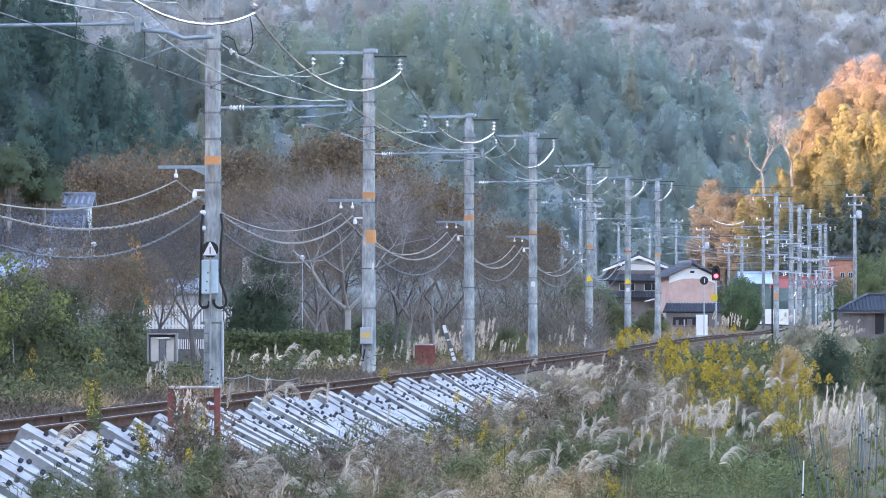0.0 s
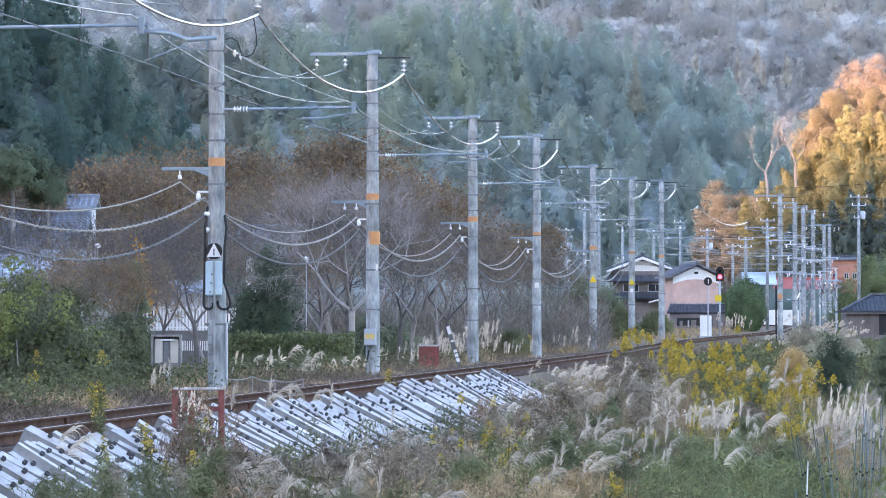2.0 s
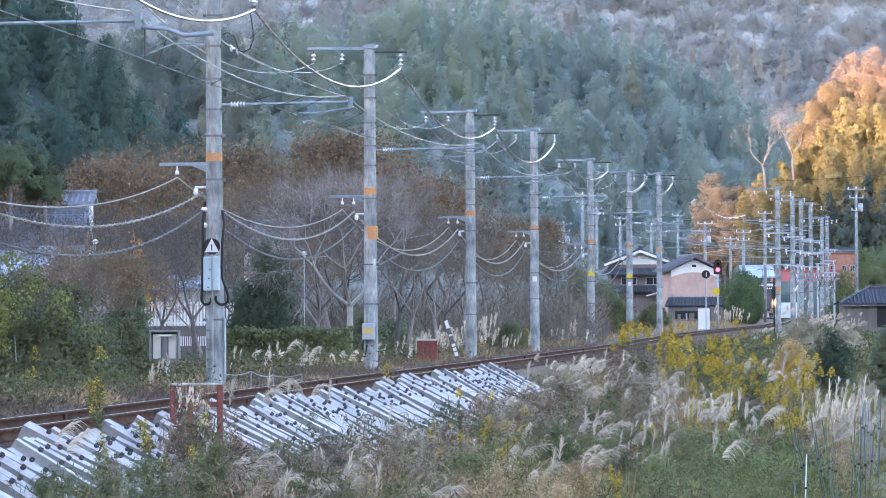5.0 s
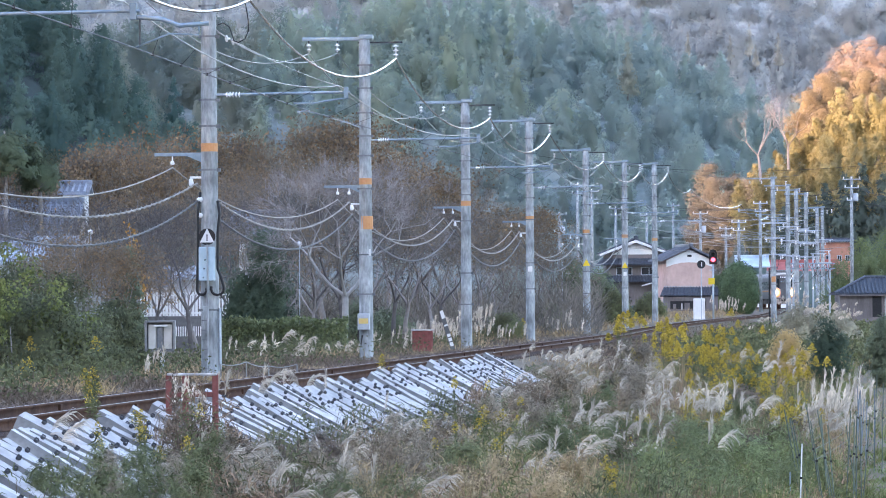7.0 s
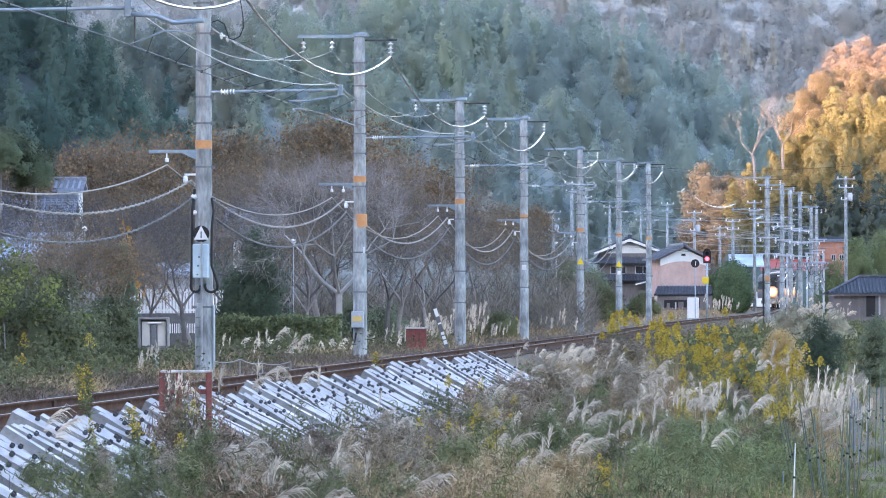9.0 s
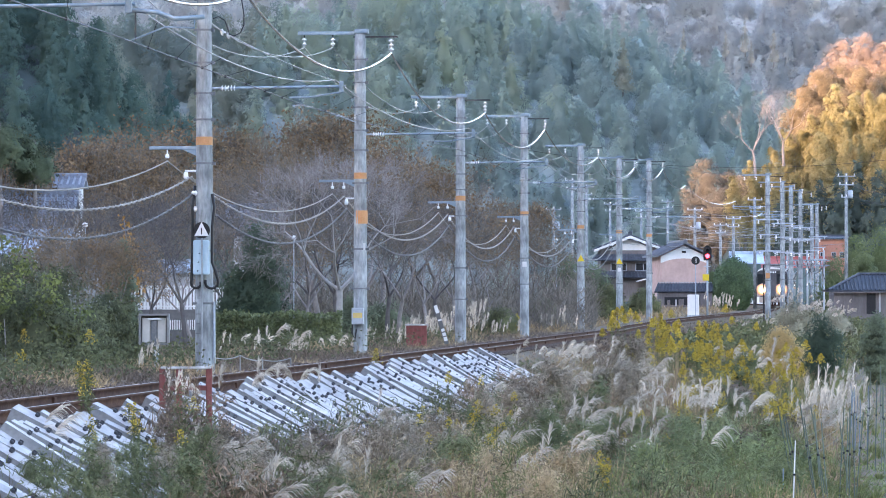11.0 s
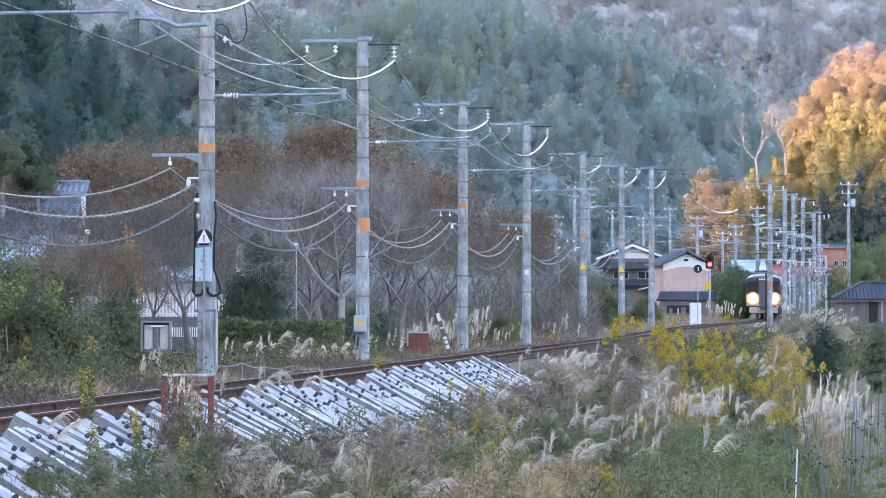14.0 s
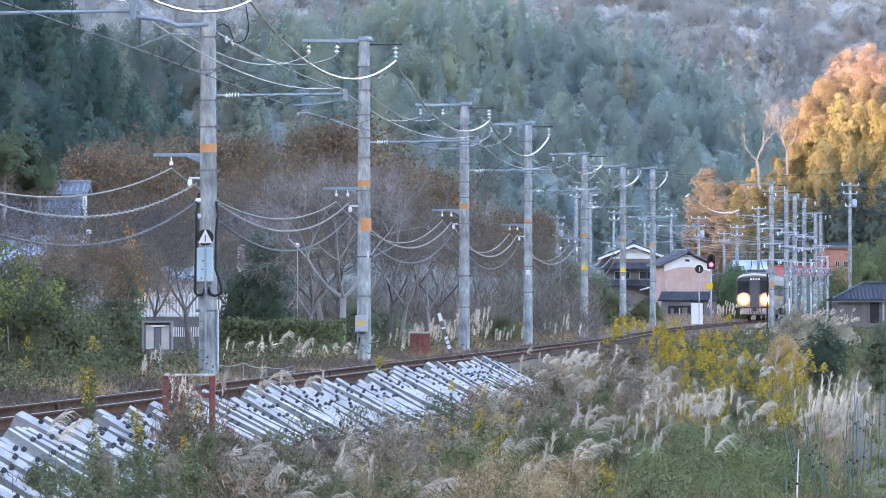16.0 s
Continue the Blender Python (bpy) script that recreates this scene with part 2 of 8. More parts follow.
class Geo:
    """Collects faces for one mesh."""

    def __init__(self):
        self.v, self.f = [], []

    def add(self, verts, faces):
        n = len(self.v)
        self.v += [tuple(p) for p in verts]
        self.f += [tuple(i + n for i in f) for f in faces]
        return self

    def box(self, c, s, bevel=0.0, m=None):
        """Box with centre c and full size s; chamfered upright edges and rims if bevel."""
        x, y, z = s[0] / 2, s[1] / 2, s[2] / 2
        if bevel <= 0:
            vs = [(a * x, b * y, d * z) for d in (-1, 1) for a, b in ((-1, -1), (1, -1), (1, 1), (-1, 1))]
            fs = [(3, 2, 1, 0), (4, 5, 6, 7)] + [(i, (i + 1) % 4, 4 + (i + 1) % 4, 4 + i) for i in range(4)]
        else:
            b = min(bevel, x * 0.9, y * 0.9, z * 0.9)
            vs = []
            for dz, ins in ((-z, b), (-z + b, 0), (z - b, 0), (z, b)):
                X, Y, c2 = x - ins, y - ins, b
                vs += [(p, q, dz) for p, q in ((-X + c2, -Y), (X - c2, -Y), (X, -Y + c2), (X, Y - c2), (X - c2, Y), (-X + c2, Y), (-X, Y - c2), (-X, -Y + c2))]
            fs = [tuple(range(7, -1, -1)), tuple(range(24, 32))]
            for r in range(3):
                fs += [(r * 8 + i, r * 8 + (i + 1) % 8, r * 8 + 8 + (i + 1) % 8, r * 8 + 8 + i) for i in range(8)]
        vs = [Vector(p) for p in vs]
        if m is not None:
            vs = [m @ p for p in vs]
        cc = Vector(c)
        return self.add([p + cc for p in vs], fs)

    def tube(self, pts, r, n=6, cap=True):
        """Tube along points; r a radius or one for each point."""
        pts = [Vector(p) for p in pts]
        rs = r if isinstance(r, (list, tuple)) else [r] * len(pts)
        base = len(self.v)
        for i, p in enumerate(pts):
            d = (pts[min(i + 1, len(pts) - 1)] - pts[max(i - 1, 0)]).normalized()
            up = Vector((0, 0, 1)) if abs(d.z) < 0.9 else Vector((0, 1, 0))
            a = d.cross(up).normalized()
            b = d.cross(a).normalized()
            for k in range(n):
                t = 2 * math.pi * k / n
                self.v.append(tuple(p + (a * math.cos(t) + b * math.sin(t)) * rs[i]))
        for i in range(len(pts) - 1):
            for k in range(n):
                q, w = base + i * n + k, base + i * n + (k + 1) % n
                self.f.append((q, q + n, w + n, w))
        if cap:
            self.f.append(tuple(base + k for k in range(n)))
            self.f.append(tuple(base + (len(pts) - 1) * n + k for k in range(n - 1, -1, -1)))
        return self

    def lathe(self, c, prof, n=12, axis="z"):
        """Turned shape about an axis through c; prof: (radius, along) pairs."""
        base = len(self.v)
        c = Vector(c)
        for r, h in prof:
            for k in range(n):
                t = 2 * math.pi * k / n
                q = (r * math.cos(t), r * math.sin(t), h)
                if axis == "x":
                    q = (q[2], q[0], q[1])
                elif axis == "y":
                    q = (q[1], q[2], q[0])
                self.v.append(tuple(c + Vector(q)))
        for i in range(len(prof) - 1):
            for k in range(n):
                q, w = base + i * n + k, base + i * n + (k + 1) % n
                self.f.append((q, w, w + n, q + n))
        self.f.append(tuple(base + k for k in range(n - 1, -1, -1)))
        self.f.append(tuple(base + (len(prof) - 1) * n + k for k in range(n)))
        return self

    def prism(self, outline, depth, m=None):
        """Outline of (x, z) pairs pushed along y by depth, from y=0."""
        n = len(outline)
        vs = [Vector((x, 0, z)) for x, z in outline] + [Vector((x, depth, z)) for x, z in outline]
        if m is not None:
            vs = [m @ p for p in vs]
        fs = [tuple(range(n)), tuple(range(2 * n - 1, n - 1, -1))]
        fs += [(i, n + i, n + (i + 1) % n, (i + 1) % n) for i in range(n)]
        return self.add(vs, fs)

    def mesh(self, name, material, smooth=False):
        me = bpy.data.meshes.new(name)
        me.from_pydata(self.v, [], self.f)
        me.materials.append(material)
        if smooth:
            me.polygons.foreach_set("use_smooth", np.ones(len(me.polygons), bool))
        me.update()
        return me


def part(name, geo, material, parent, label="", smooth=False):
    """One mesh object under a thing or under a part."""
    me = geo.mesh(name, material, smooth) if isinstance(geo, Geo) else geo
    ob = new(name, me)
    ob.parent = parent
    if label:
        tagged(ob, label)
    return ob


def thing(name, label, category, m=None, group="", kind=""):
    ob = tagged(new(name), label, category, group, kind)
    if m is not None:
        ob.matrix_basis = m
    return ob


def solo(name, geo, material, label, category, group="", kind="", smooth=False, m=None):
    me = geo.mesh(name, material, smooth) if isinstance(geo, Geo) else geo
    ob = tagged(new(name, me), label, category, group, kind)
    if m is not None:
        ob.matrix_basis = m
    return ob


# ---------- the line ----------
TRACK_Y = [20, 65, 120, 180, 230, 257, 295, 325, 348, 365, 378, 405, 428, 462, 487, 505, 522, 540, 570, 600, 640]
TRACK_X = [-9.39, -5.56, -0.89, 4.21, 8.46, 10.9, 14.9, 18.6, 21.9, 24.3, 25.9, 28.4, 30.4, 33.7, 35.3, 35.6, 35.3, 34.7, 33.0, 31.0, 28.3]


def line_x(y):
    return float(np.interp(y, TRACK_Y, TRACK_X))


def line_z(y):
    """Height of the rail heads: level, then a gentle climb."""
    return float(np.interp(y, [0, 230, 365, 462, 530, 700], [0, 0, 0.60, 1.0, 1.2, 1.3]))


def line_turn(y):
    """Heading of the line as a turn about z."""
    return -math.atan2(line_x(y + 4) - line_x(y - 4), 8)


def ground_z(x, y):
    """Height of the ground: embankment with ballast shoulders, yard on one side, lower field on the other."""
    u = x - line_x(y)
    z = float(np.interp(u, [-400, -60, -14, -7, -3.2, -1.9, 1.2, 1.35, 3.0, 5, 8, 16, 60, 400],
                        [-0.5, -0.5, -0.35, -0.3, -0.22, -0.20, -0.20, -0.16, -1.31, -1.6, -1.8, -1.95, -1.9, -1.5]))
    z *= float(np.interp(y, [0, 250, 420, 600], [1, 1, 0.7, 0.5]))
    z += line_z(y) + 0.07 * noise.noise((x * 0.5, y * 0.3, 0)) * min(1, abs(u) / 4)
    return z


def grid_mesh(name, xs, ys, height, material):
    V = [(x, y, height(x, y)) for y in ys for x in xs]
    n = len(xs)
    F = [(j * n + i, j * n + i + 1, (j + 1) * n + i + 1, (j + 1) * n + i) for j in range(len(ys) - 1) for i in range(n - 1)]
    return fast_mesh(name, V, F, material, True)


gy = list(np.arange(-60, 20, 20)) + list(np.arange(20, 420, 2.5)) + list(np.arange(420, 640, 10)) + [700, 1000, 1800, 3500]
gu = [-2500, -600, -200, -100, -60, -40, -28, -20] + list(np.arange(-15, 17, 0.5)) + [18, 22, 28, 40, 60, 100, 200, 600, 2500]
V = []
for y in gy:
    for u in gu:
        x = line_x(y) + u
        V.append((x, y, ground_z(x, y)))
n = len(gu)
F = [(j * n + i, j * n + i + 1, (j + 1) * n + i + 1, (j + 1) * n + i) for j in range(len(gy) - 1) for i in range(n - 1)]
solo("ground", fast_mesh("ground", V, F, M["soil"], True), M["soil"], "brown earth of the railway embankment and fields", "ground", kind="structure")


def leaves(P, size, flat=0.0, droop=0.0, aspect=1.6, out=None, jitter=0.55):
    """Small four-sided leaves or sprays at points P, turned at random or, if out is given, facing roughly that way."""
    n = len(P)
    a = rng.normal(size=(n, 3))
    a[:, 2] *= 1 - flat
    a[:, 2] -= droop
    face = rng.normal(size=(n, 3))
    if out is not None:
        face = out / (np.linalg.norm(out, axis=1)[:, None] + 1e-9) + face * jitter
        face /= np.linalg.norm(face, axis=1)[:, None]
        a -= face * np.sum(a * face, axis=1)[:, None]
    a /= np.linalg.norm(a, axis=1)[:, None]
    b = np.cross(a, face)
    b /= np.linalg.norm(b, axis=1)[:, None]
    s = (np.asarray(size) * rng.uniform(0.6, 1.3, n))[:, None]
    a, b = a * s * aspect / 2, b * s / 2
    V = np.stack([P - a, P + b * 0.9, P + a, P - b * 0.9], 1).reshape(-1, 3)
    return V, np.arange(4 * n).reshape(n, 4)


def join_leaves(blocks):
    Vs, Fs, n = [], [], 0
    for V, F in blocks:
        Vs.append(V)
        Fs.append(F + n)
        n += len(V)
    return np.concatenate(Vs), np.concatenate(Fs)


def crown(n, h, r, size, lumps=9, squash=0.75):
    """Leaf sprays of a broad crown made of uneven clumps, hollow inside."""
    k = rng.integers(0, lumps, n)
    ca, cr, cz = rng.uniform(0, 2 * math.pi, lumps), r * rng.uniform(0.1, 0.75, lumps), h * rng.uniform(0.35, 0.92, lumps)
    lr = r * rng.uniform(0.28, 0.55, lumps)
    d = rng.normal(size=(n, 3))
    d /= np.linalg.norm(d, axis=1)[:, None]
    d *= (rng.uniform(0.5, 1.05, n) * lr[k])[:, None]
    d[:, 2] *= squash
    P = np.stack([cr[k] * np.cos(ca[k]), cr[k] * np.sin(ca[k]), cz[k]], 1) + d
    return leaves(P, size, droop=0.1, out=d + np.array([0, 0, 0.15 * r]), jitter=0.45)


def sprays(P, face, soft, size, aspect=1.8, droop=0.4):
    """Small three-cornered leaf sprays at P that face roughly one way and hang a little; soft: their shading normals."""
    n = len(P)
    face = face / (np.linalg.norm(face, axis=1)[:, None] + 1e-9)
    a = rng.normal(size=(n, 3)) - np.array([0, 0, droop])
    a -= face * np.sum(a * face, axis=1)[:, None]
    a /= np.linalg.norm(a, axis=1)[:, None] + 1e-9
    b = np.cross(a, face)
    s = (np.asarray(size) * rng.uniform(0.6, 1.3, n))[:, None]
    V_ = np.stack([P - a * s * aspect * 0.4 - b * s * 0.5, P - a * s * aspect * 0.4 + b * s * 0.5, P + a * s * aspect * 0.6], 1)
    g = np.cross(V_[:, 1] - V_[:, 0], V_[:, 2] - V_[:, 0])
    back = np.sum(g * soft, axis=1) < 0
    V_[back] = V_[back][:, [1, 0, 2]]
    soft = soft / (np.linalg.norm(soft, axis=1)[:, None] + 1e-9)
    return V_.reshape(-1, 3), np.arange(3 * n).reshape(n, 3), np.repeat(soft, 3, 0)


def join_soft(blocks):
    V_, F_ = join_leaves([b[:2] for b in blocks])
    return V_, F_, np.concatenate([b[2] for b in blocks])


def clump_tree(h, r, tip, nb, br, n, size, low=0.04, front=True, core=0.36, clump=0.5, jitter=0.35):
    """A crown of sprays in many clumps on whorls round a closed heart. tip 1: a cone, 0: a dome. front: clumps only on
    the side the camera sees.
    """
    t = (np.arange(nb) + rng.uniform(0, 1, nb)) / nb
    t = low + (1 - low) * t ** (1.2 if tip else 1.0)
    a = rng.uniform(-math.pi - 0.45, 0.45, nb) if front else rng.uniform(0, 6.28, nb)

    def shape(q):
        return (1 - q) ** 0.62 if tip else np.sqrt(np.clip(1 - ((q - 0.42) / 0.6) ** 2, 0.0, 1))
    arm = r * shape(t) * rng.uniform(0.7, 1.1, nb) * (1 + 0.14 * np.sin(3 * a + rng.uniform(0, 6)))
    R = br * ((0.45 + 0.75 * (1 - t)) if tip else rng.uniform(0.75, 1.25, nb)) * rng.uniform(0.75, 1.25, nb)
    arm = np.maximum(arm - R * 0.7, 0)
    C = np.stack([arm * np.cos(a), arm * np.sin(a), h * t - 0.22 * arm], 1)
    k = rng.choice(nb, n, p=R ** 1.6 / np.sum(R ** 1.6))
    d = rng.normal(size=(n, 3)) + np.array([0, -0.35 if front else 0, 0.2])
    d /= np.linalg.norm(d, axis=1)[:, None]
    P = C[k] + d * (R[k] * rng.uniform(0.45, 1.25, n))[:, None] * np.array([1, 1, 0.8])
    # normals turn upward with height: bright tips and dim bases imitate self-shadow
    wide = np.stack([np.cos(a[k]), np.sin(a[k]), 0.95 * t[k] + 0.05], 1)
    soft = wide + d * clump
    V_, F_, N_ = sprays(P, soft + rng.normal(size=(n, 3)) * jitter, soft, size)
    nu, nv = 12, 7
    q = np.arange(nv + 1) / nv
    ang = np.arange(nu) * 2 * math.pi / nu
    cr = core * r * shape(np.clip(q, 0, 0.985))
    cv = np.stack([np.outer(cr, np.cos(ang)), np.outer(cr, np.sin(ang)), np.repeat((h * 0.82 * q)[:, None], nu, 1)], 2).reshape(-1, 3)
    cn = np.tile(np.stack([np.cos(ang), np.sin(ang), np.full(nu, 0.4)], 1), (nv + 1, 1))
    cf = [(j * nu + i, j * nu + (i + 1) % nu, (j + 1) * nu + (i + 1) % nu) for j in range(nv) for i in range(nu)]
    cf += [(j * nu + i, (j + 1) * nu + (i + 1) % nu, (j + 1) * nu + i) for j in range(nv) for i in range(nu)]
    return join_soft([(V_, F_, N_), (cv, np.array(cf), cn / np.linalg.norm(cn, axis=1)[:, None])])


def forest(name, sites, protos, material, label, category="woodland"):
    """One woodland of many trees: copies of a few crowns, turned and scaled, in one mesh."""
    blocks, tones = [], []
    for x, y, z, s in sites:
        V, F, N = protos[rng.integers(len(protos))]
        a = rng.uniform(-0.6, 0.6)
        R = np.array([[math.cos(a), -math.sin(a), 0], [math.sin(a), math.cos(a), 0], [0, 0, 1]])
        W = (V * np.array([1, 1, rng.uniform(0.85, 1.2)])) @ R.T * s + np.array([x, y, z])
        blocks.append((W, F, N @ R.T))
        tones.append(np.full(len(W), np.clip(0.45 + 0.5 * noise.noise((x * 0.05, y * 0.05, z * 0.05)) + rng.normal(0, 0.3), 0, 1)))
    V, F, N = join_soft(blocks)
    return solo(name, fast_mesh(name, V, F, material, True, np.concatenate(tones), N), material, label, category, kind="stuff")

# ---------- hills ----------


def ridge(name, prof, y0, depth, label, material, wav=1.5):
    """A wooded hill that rises from y0 over a depth; prof: (x, crest height) pairs. Returns its height function."""
    px, pz = [p[0] for p in prof], [p[1] for p in prof]

    def height(x, y):
        t = min(max((y - y0) / depth, 0), 1)
        s = math.sin(t * math.pi / 2) ** 0.9
        return float(np.interp(x, px, pz)) * s + wav * noise.noise((x * 0.03, y * 0.03, 5)) * s + 0.4 * (t > 0)
    xs = np.linspace(px[0], px[-1], 60)
    ys = np.linspace(y0, y0 + depth * 1.6, 30)

    def full(x, y):
        if y <= y0 + depth:
            return height(x, y)
        return height(x, y0 + depth) - (y - y0 - depth) * 0.6
    solo(name, grid_mesh(name, xs, ys, full, material), material, label, "hill", kind="structure")
    return height


# middle hill with planted conifers
mid_prof = [(-260, 38), (-78.4, 44.5), (-55.4, 45.5), (-45.4, 45.0), (-38.0, 45.3), (-28.0, 45.0), (-19.0, 44.5), (-12.4, 45.5), (-7.0, 49.0), (3.0, 49.3), (11.6, 48.5),
            (18.6, 45.6), (25.2, 44.6), (30.0, 41.6), (36.0, 41.2), (42.6, 39.2), (47.4, 37.4), (50.5, 34.5), (54.7, 32.2), (59, 30.3), (64, 25.0), (78.4, 16.45), (240, 8)]
mid_h = ridge("hill_middle", mid_prof, 752, 88, "wooded hillside under conifers, ground colour paled for haze", M["mid_floor_haze"], 1.0)
protos = [clump_tree(rng.uniform(10, 13), rng.uniform(3.2, 4.2), 1, 75, 0.85, 1700, 0.30, core=0.5, clump=0.22, jitter=0.2) for _ in range(9)] + [clump_tree(rng.uniform(8.5, 10.5), rng.uniform(3.4, 4.4), 0, 70, 0.95, 1700, 0.30, core=0.5, clump=0.22, jitter=0.2) for _ in range(6)]
sites = []
haze_tinted_sites, shade_tinted_sites = [], []
for row in range(12):
    y = 756 + row * 7.6
    for x in np.arange(-105, 125, 4.5):
        xx, yy = x + rng.uniform(-1.9, 1.9) + 2.2 * (row % 2), y + rng.uniform(-2.8, 2.8)
        if abs(xx) < yy * 0.099 + 3 and mid_h(xx, yy) > (8 if xx / yy < 0.012 else 1):
            hazy_wood = xx < -30 + 6 * noise.noise((yy * 0.06, 3, 1)) + rng.normal(0, 4)
            # flank and foot of the hill take the shade-tinted colour
            shade_tinted = xx > 14 + 8 * noise.noise((yy * 0.06, 8, 1)) + rng.normal(0, 5) or mid_h(xx, yy) < 26 + rng.normal(0, 4)
            (haze_tinted_sites if hazy_wood else shade_tinted_sites if shade_tinted else sites).append((xx, yy, mid_h(xx, yy) - 3.0, rng.uniform(0.72, 1.22)))
forest("conifer_woods", sites, protos, M["cedar_mid_haze"], "conifer plantation covering the middle hill, haze mixed into its blue-green")
forest("cedar_woods", shade_tinted_sites, protos, M["cedar_shade_haze"], "dense conifers on the middle hill's flank, colour tinted for shade and haze")
forest("mixed_woods", haze_tinted_sites, protos[6:], M["hazy_wood"], "grey-green mixed woods beside the plantation, paled in colour for haze")

# far mountain
far_prof = [(-700, 190)] + [(x, 205 + 25 * math.sin(x * 0.011) + 0.08 * x) for x in range(-500, 601, 50)] + [(800, 260)]
far_h = ridge("mountain_far", far_prof, 1480, 470, "distant mountain with mixed autumn woods, haze put into its ground colour", M["far_floor_haze"], 9)
protos = [clump_tree(rng.uniform(6.5, 8.5), rng.uniform(4.4, 5.8), 0, 40, 1.35, 620, 0.46, core=0.3, clump=0.2, jitter=0.14) for _ in range(8)] + [clump_tree(11, 3.6, 1, 34, 1.3, 560, 0.46, core=0.3, clump=0.2, jitter=0.14) for _ in range(2)]
sites = []
for row in range(36):
    y = 1520 + row * 9.5
    for x in np.arange(-200, 205, 5.6):
        xx, yy = x + rng.uniform(-3, 3), y + rng.uniform(-4, 4)
        if abs(xx) < yy * 0.099 + 10 and (0.036 if xx / yy > 0.05 else 0.052) < far_h(xx, yy) / yy < 0.073:
            sites.append((xx, yy, far_h(xx, yy) - 3.0, rng.uniform(0.9, 1.4)))
for _ in range(260):
    yy = rng.uniform(1530, 1720)
    xx = yy * rng.uniform(0.045, 0.098)
    if 0.033 < far_h(xx, yy) / yy < 0.06:
        sites.append((xx, yy, far_h(xx, yy) - 2.5, rng.uniform(0.8, 1.3)))
forest("mixed_woods", sites, protos, M["far_wood_haze"], "grey-brown mixed woods on the distant mountain, haze put into their colour")

# left hill with dark cedars
left_prof = [(-90, 28), (-43.2, 27.5), (-36.0, 27.0), (-34.0, 25.0), (-30.9, 21.0), (-28.9, 17.4), (-27.6, 15.4), (-25.1, 13.5), (-21.7, 11.4), (-19.15, 9.4), (-16.07, 6.3), (-11.47, 0.2), (0, 0.1)]
left_h = ridge("hill_cedar", left_prof, 385, 45, "steep hillside under tall dark cedars", M["understory"], 0.8)
protos = [clump_tree(rng.uniform(9, 11.5), rng.uniform(2.6, 3.3), 1, 150, 0.5, 5000, 0.15) for _ in range(5)] + [clump_tree(rng.uniform(7.5, 9), rng.uniform(2.8, 3.5), 0, 140, 0.58, 5000, 0.15) for _ in range(4)]
sites = []
for row in range(8):
    y = 388 + row * 5.6
    for x in np.arange(-48, -14, 2.9):
        xx, yy = x + rng.uniform(-1.4, 1.4) + 1.6 * (row % 2), y + rng.uniform(-2, 2)
        if left_h(xx, yy) > 4:
            sites.append((xx, yy, left_h(xx, yy) - 1.2, rng.uniform(0.7, 0.95)))
forest("cedar_woods", sites, protos, M["cedar_dark"], "dark green cedars on a steep near hillside")

# unseen western ridge behind the viewer, added to keep the sun off the valley floor
V, F = [], []
side = Vector((math.cos(radians(SUN_AZ)), -math.sin(radians(SUN_AZ)), 0))
out = Vector((math.sin(radians(SUN_AZ)), math.cos(radians(SUN_AZ)), 0))
# crest heights set by where the shadow must end on grove and hills
W_PROF = [(-3500, 500), (-1500, 560), (0, 560), (220, 560), (330, 563), (350, 560), (372, 557), (392, 551), (415, 550), (440, 592), (480, 655), (650, 730), (850, 930), (1800, 980), (3500, 800)]
for i, (s, h) in enumerate(W_PROF):
    foot = out * 700 + side * s
    top = out * 1500 + side * s
    back = out * 2600 + side * s
    V += [(foot.x, foot.y, -2), (top.x, top.y, h), (back.x, back.y, -2)]
F = [(3 * i + k, 3 * i + 3 + k, 3 * i + 4 + k, 3 * i + 1 + k) for i in range(len(W_PROF) - 1) for k in range(2)]
solo("ridge_west", fast_mesh("ridge_west", V, F, M["understory"]), M["understory"], "unseen dark ridge behind the viewer, shaped to shade the valley", "hill", kind="structure")

# ---------- track ----------
track_ys = list(np.arange(40, 240, 4.0)) + list(np.arange(240, 640, 8.0))
RAIL = [(-0.0635, -0.153), (-0.0635, -0.141), (-0.012, -0.125), (-0.0075, -0.045), (-0.0325, -0.036), (-0.0325, -0.006), (-0.024, 0.0),
        (0.024, 0.0), (0.0325, -0.006), (0.0325, -0.036), (0.0075, -0.045), (0.012, -0.125), (0.0635, -0.141), (0.0635, -0.153)]
track = thing("railway_track", "single rusty railway track on brown ballast", "railway track", kind="structure")
for sgn in (-1, 1):
    V, F = [], []
    k = len(RAIL)
    for y in track_ys:
        c = Vector((line_x(y), y, line_z(y)))
        side_v = Vector((math.cos(line_turn(y)), math.sin(line_turn(y)), 0))
        for a, b in RAIL:
            p = c + side_v * (sgn * 0.5335 + sgn * 0.03 + a) + Vector((0, 0, b))
            V.append(tuple(p))
    for j in range(len(track_ys) - 1):
        for i in range(k):
            F.append((j * k + i, j * k + (i + 1) % k, (j + 1) * k + (i + 1) % k, (j + 1) * k + i))
    me = fast_mesh("rail", V, F, M["railside"])
    me.materials.append(M["railtop"])
    for j in range(len(track_ys) - 1):
        for i in (6,):
            me.polygons[j * k + i].material_index = 1
    rail = part("rail", me, None, track, "rusty steel rail with a worn top")
    for y in np.arange(58, 240, 12.5):
        c = Vector((line_x(y) + sgn * 0.563, y, line_z(y) - 0.082))
        g = Geo().box(c, (0.06, 0.45, 0.09), 0.008)
        part("fishplate", g, M["railside"], rail)
sl = Geo().box((0, 0, 0), (2.0, 0.24, 0.16), 0.02).mesh("tie", M["tie_wood"])
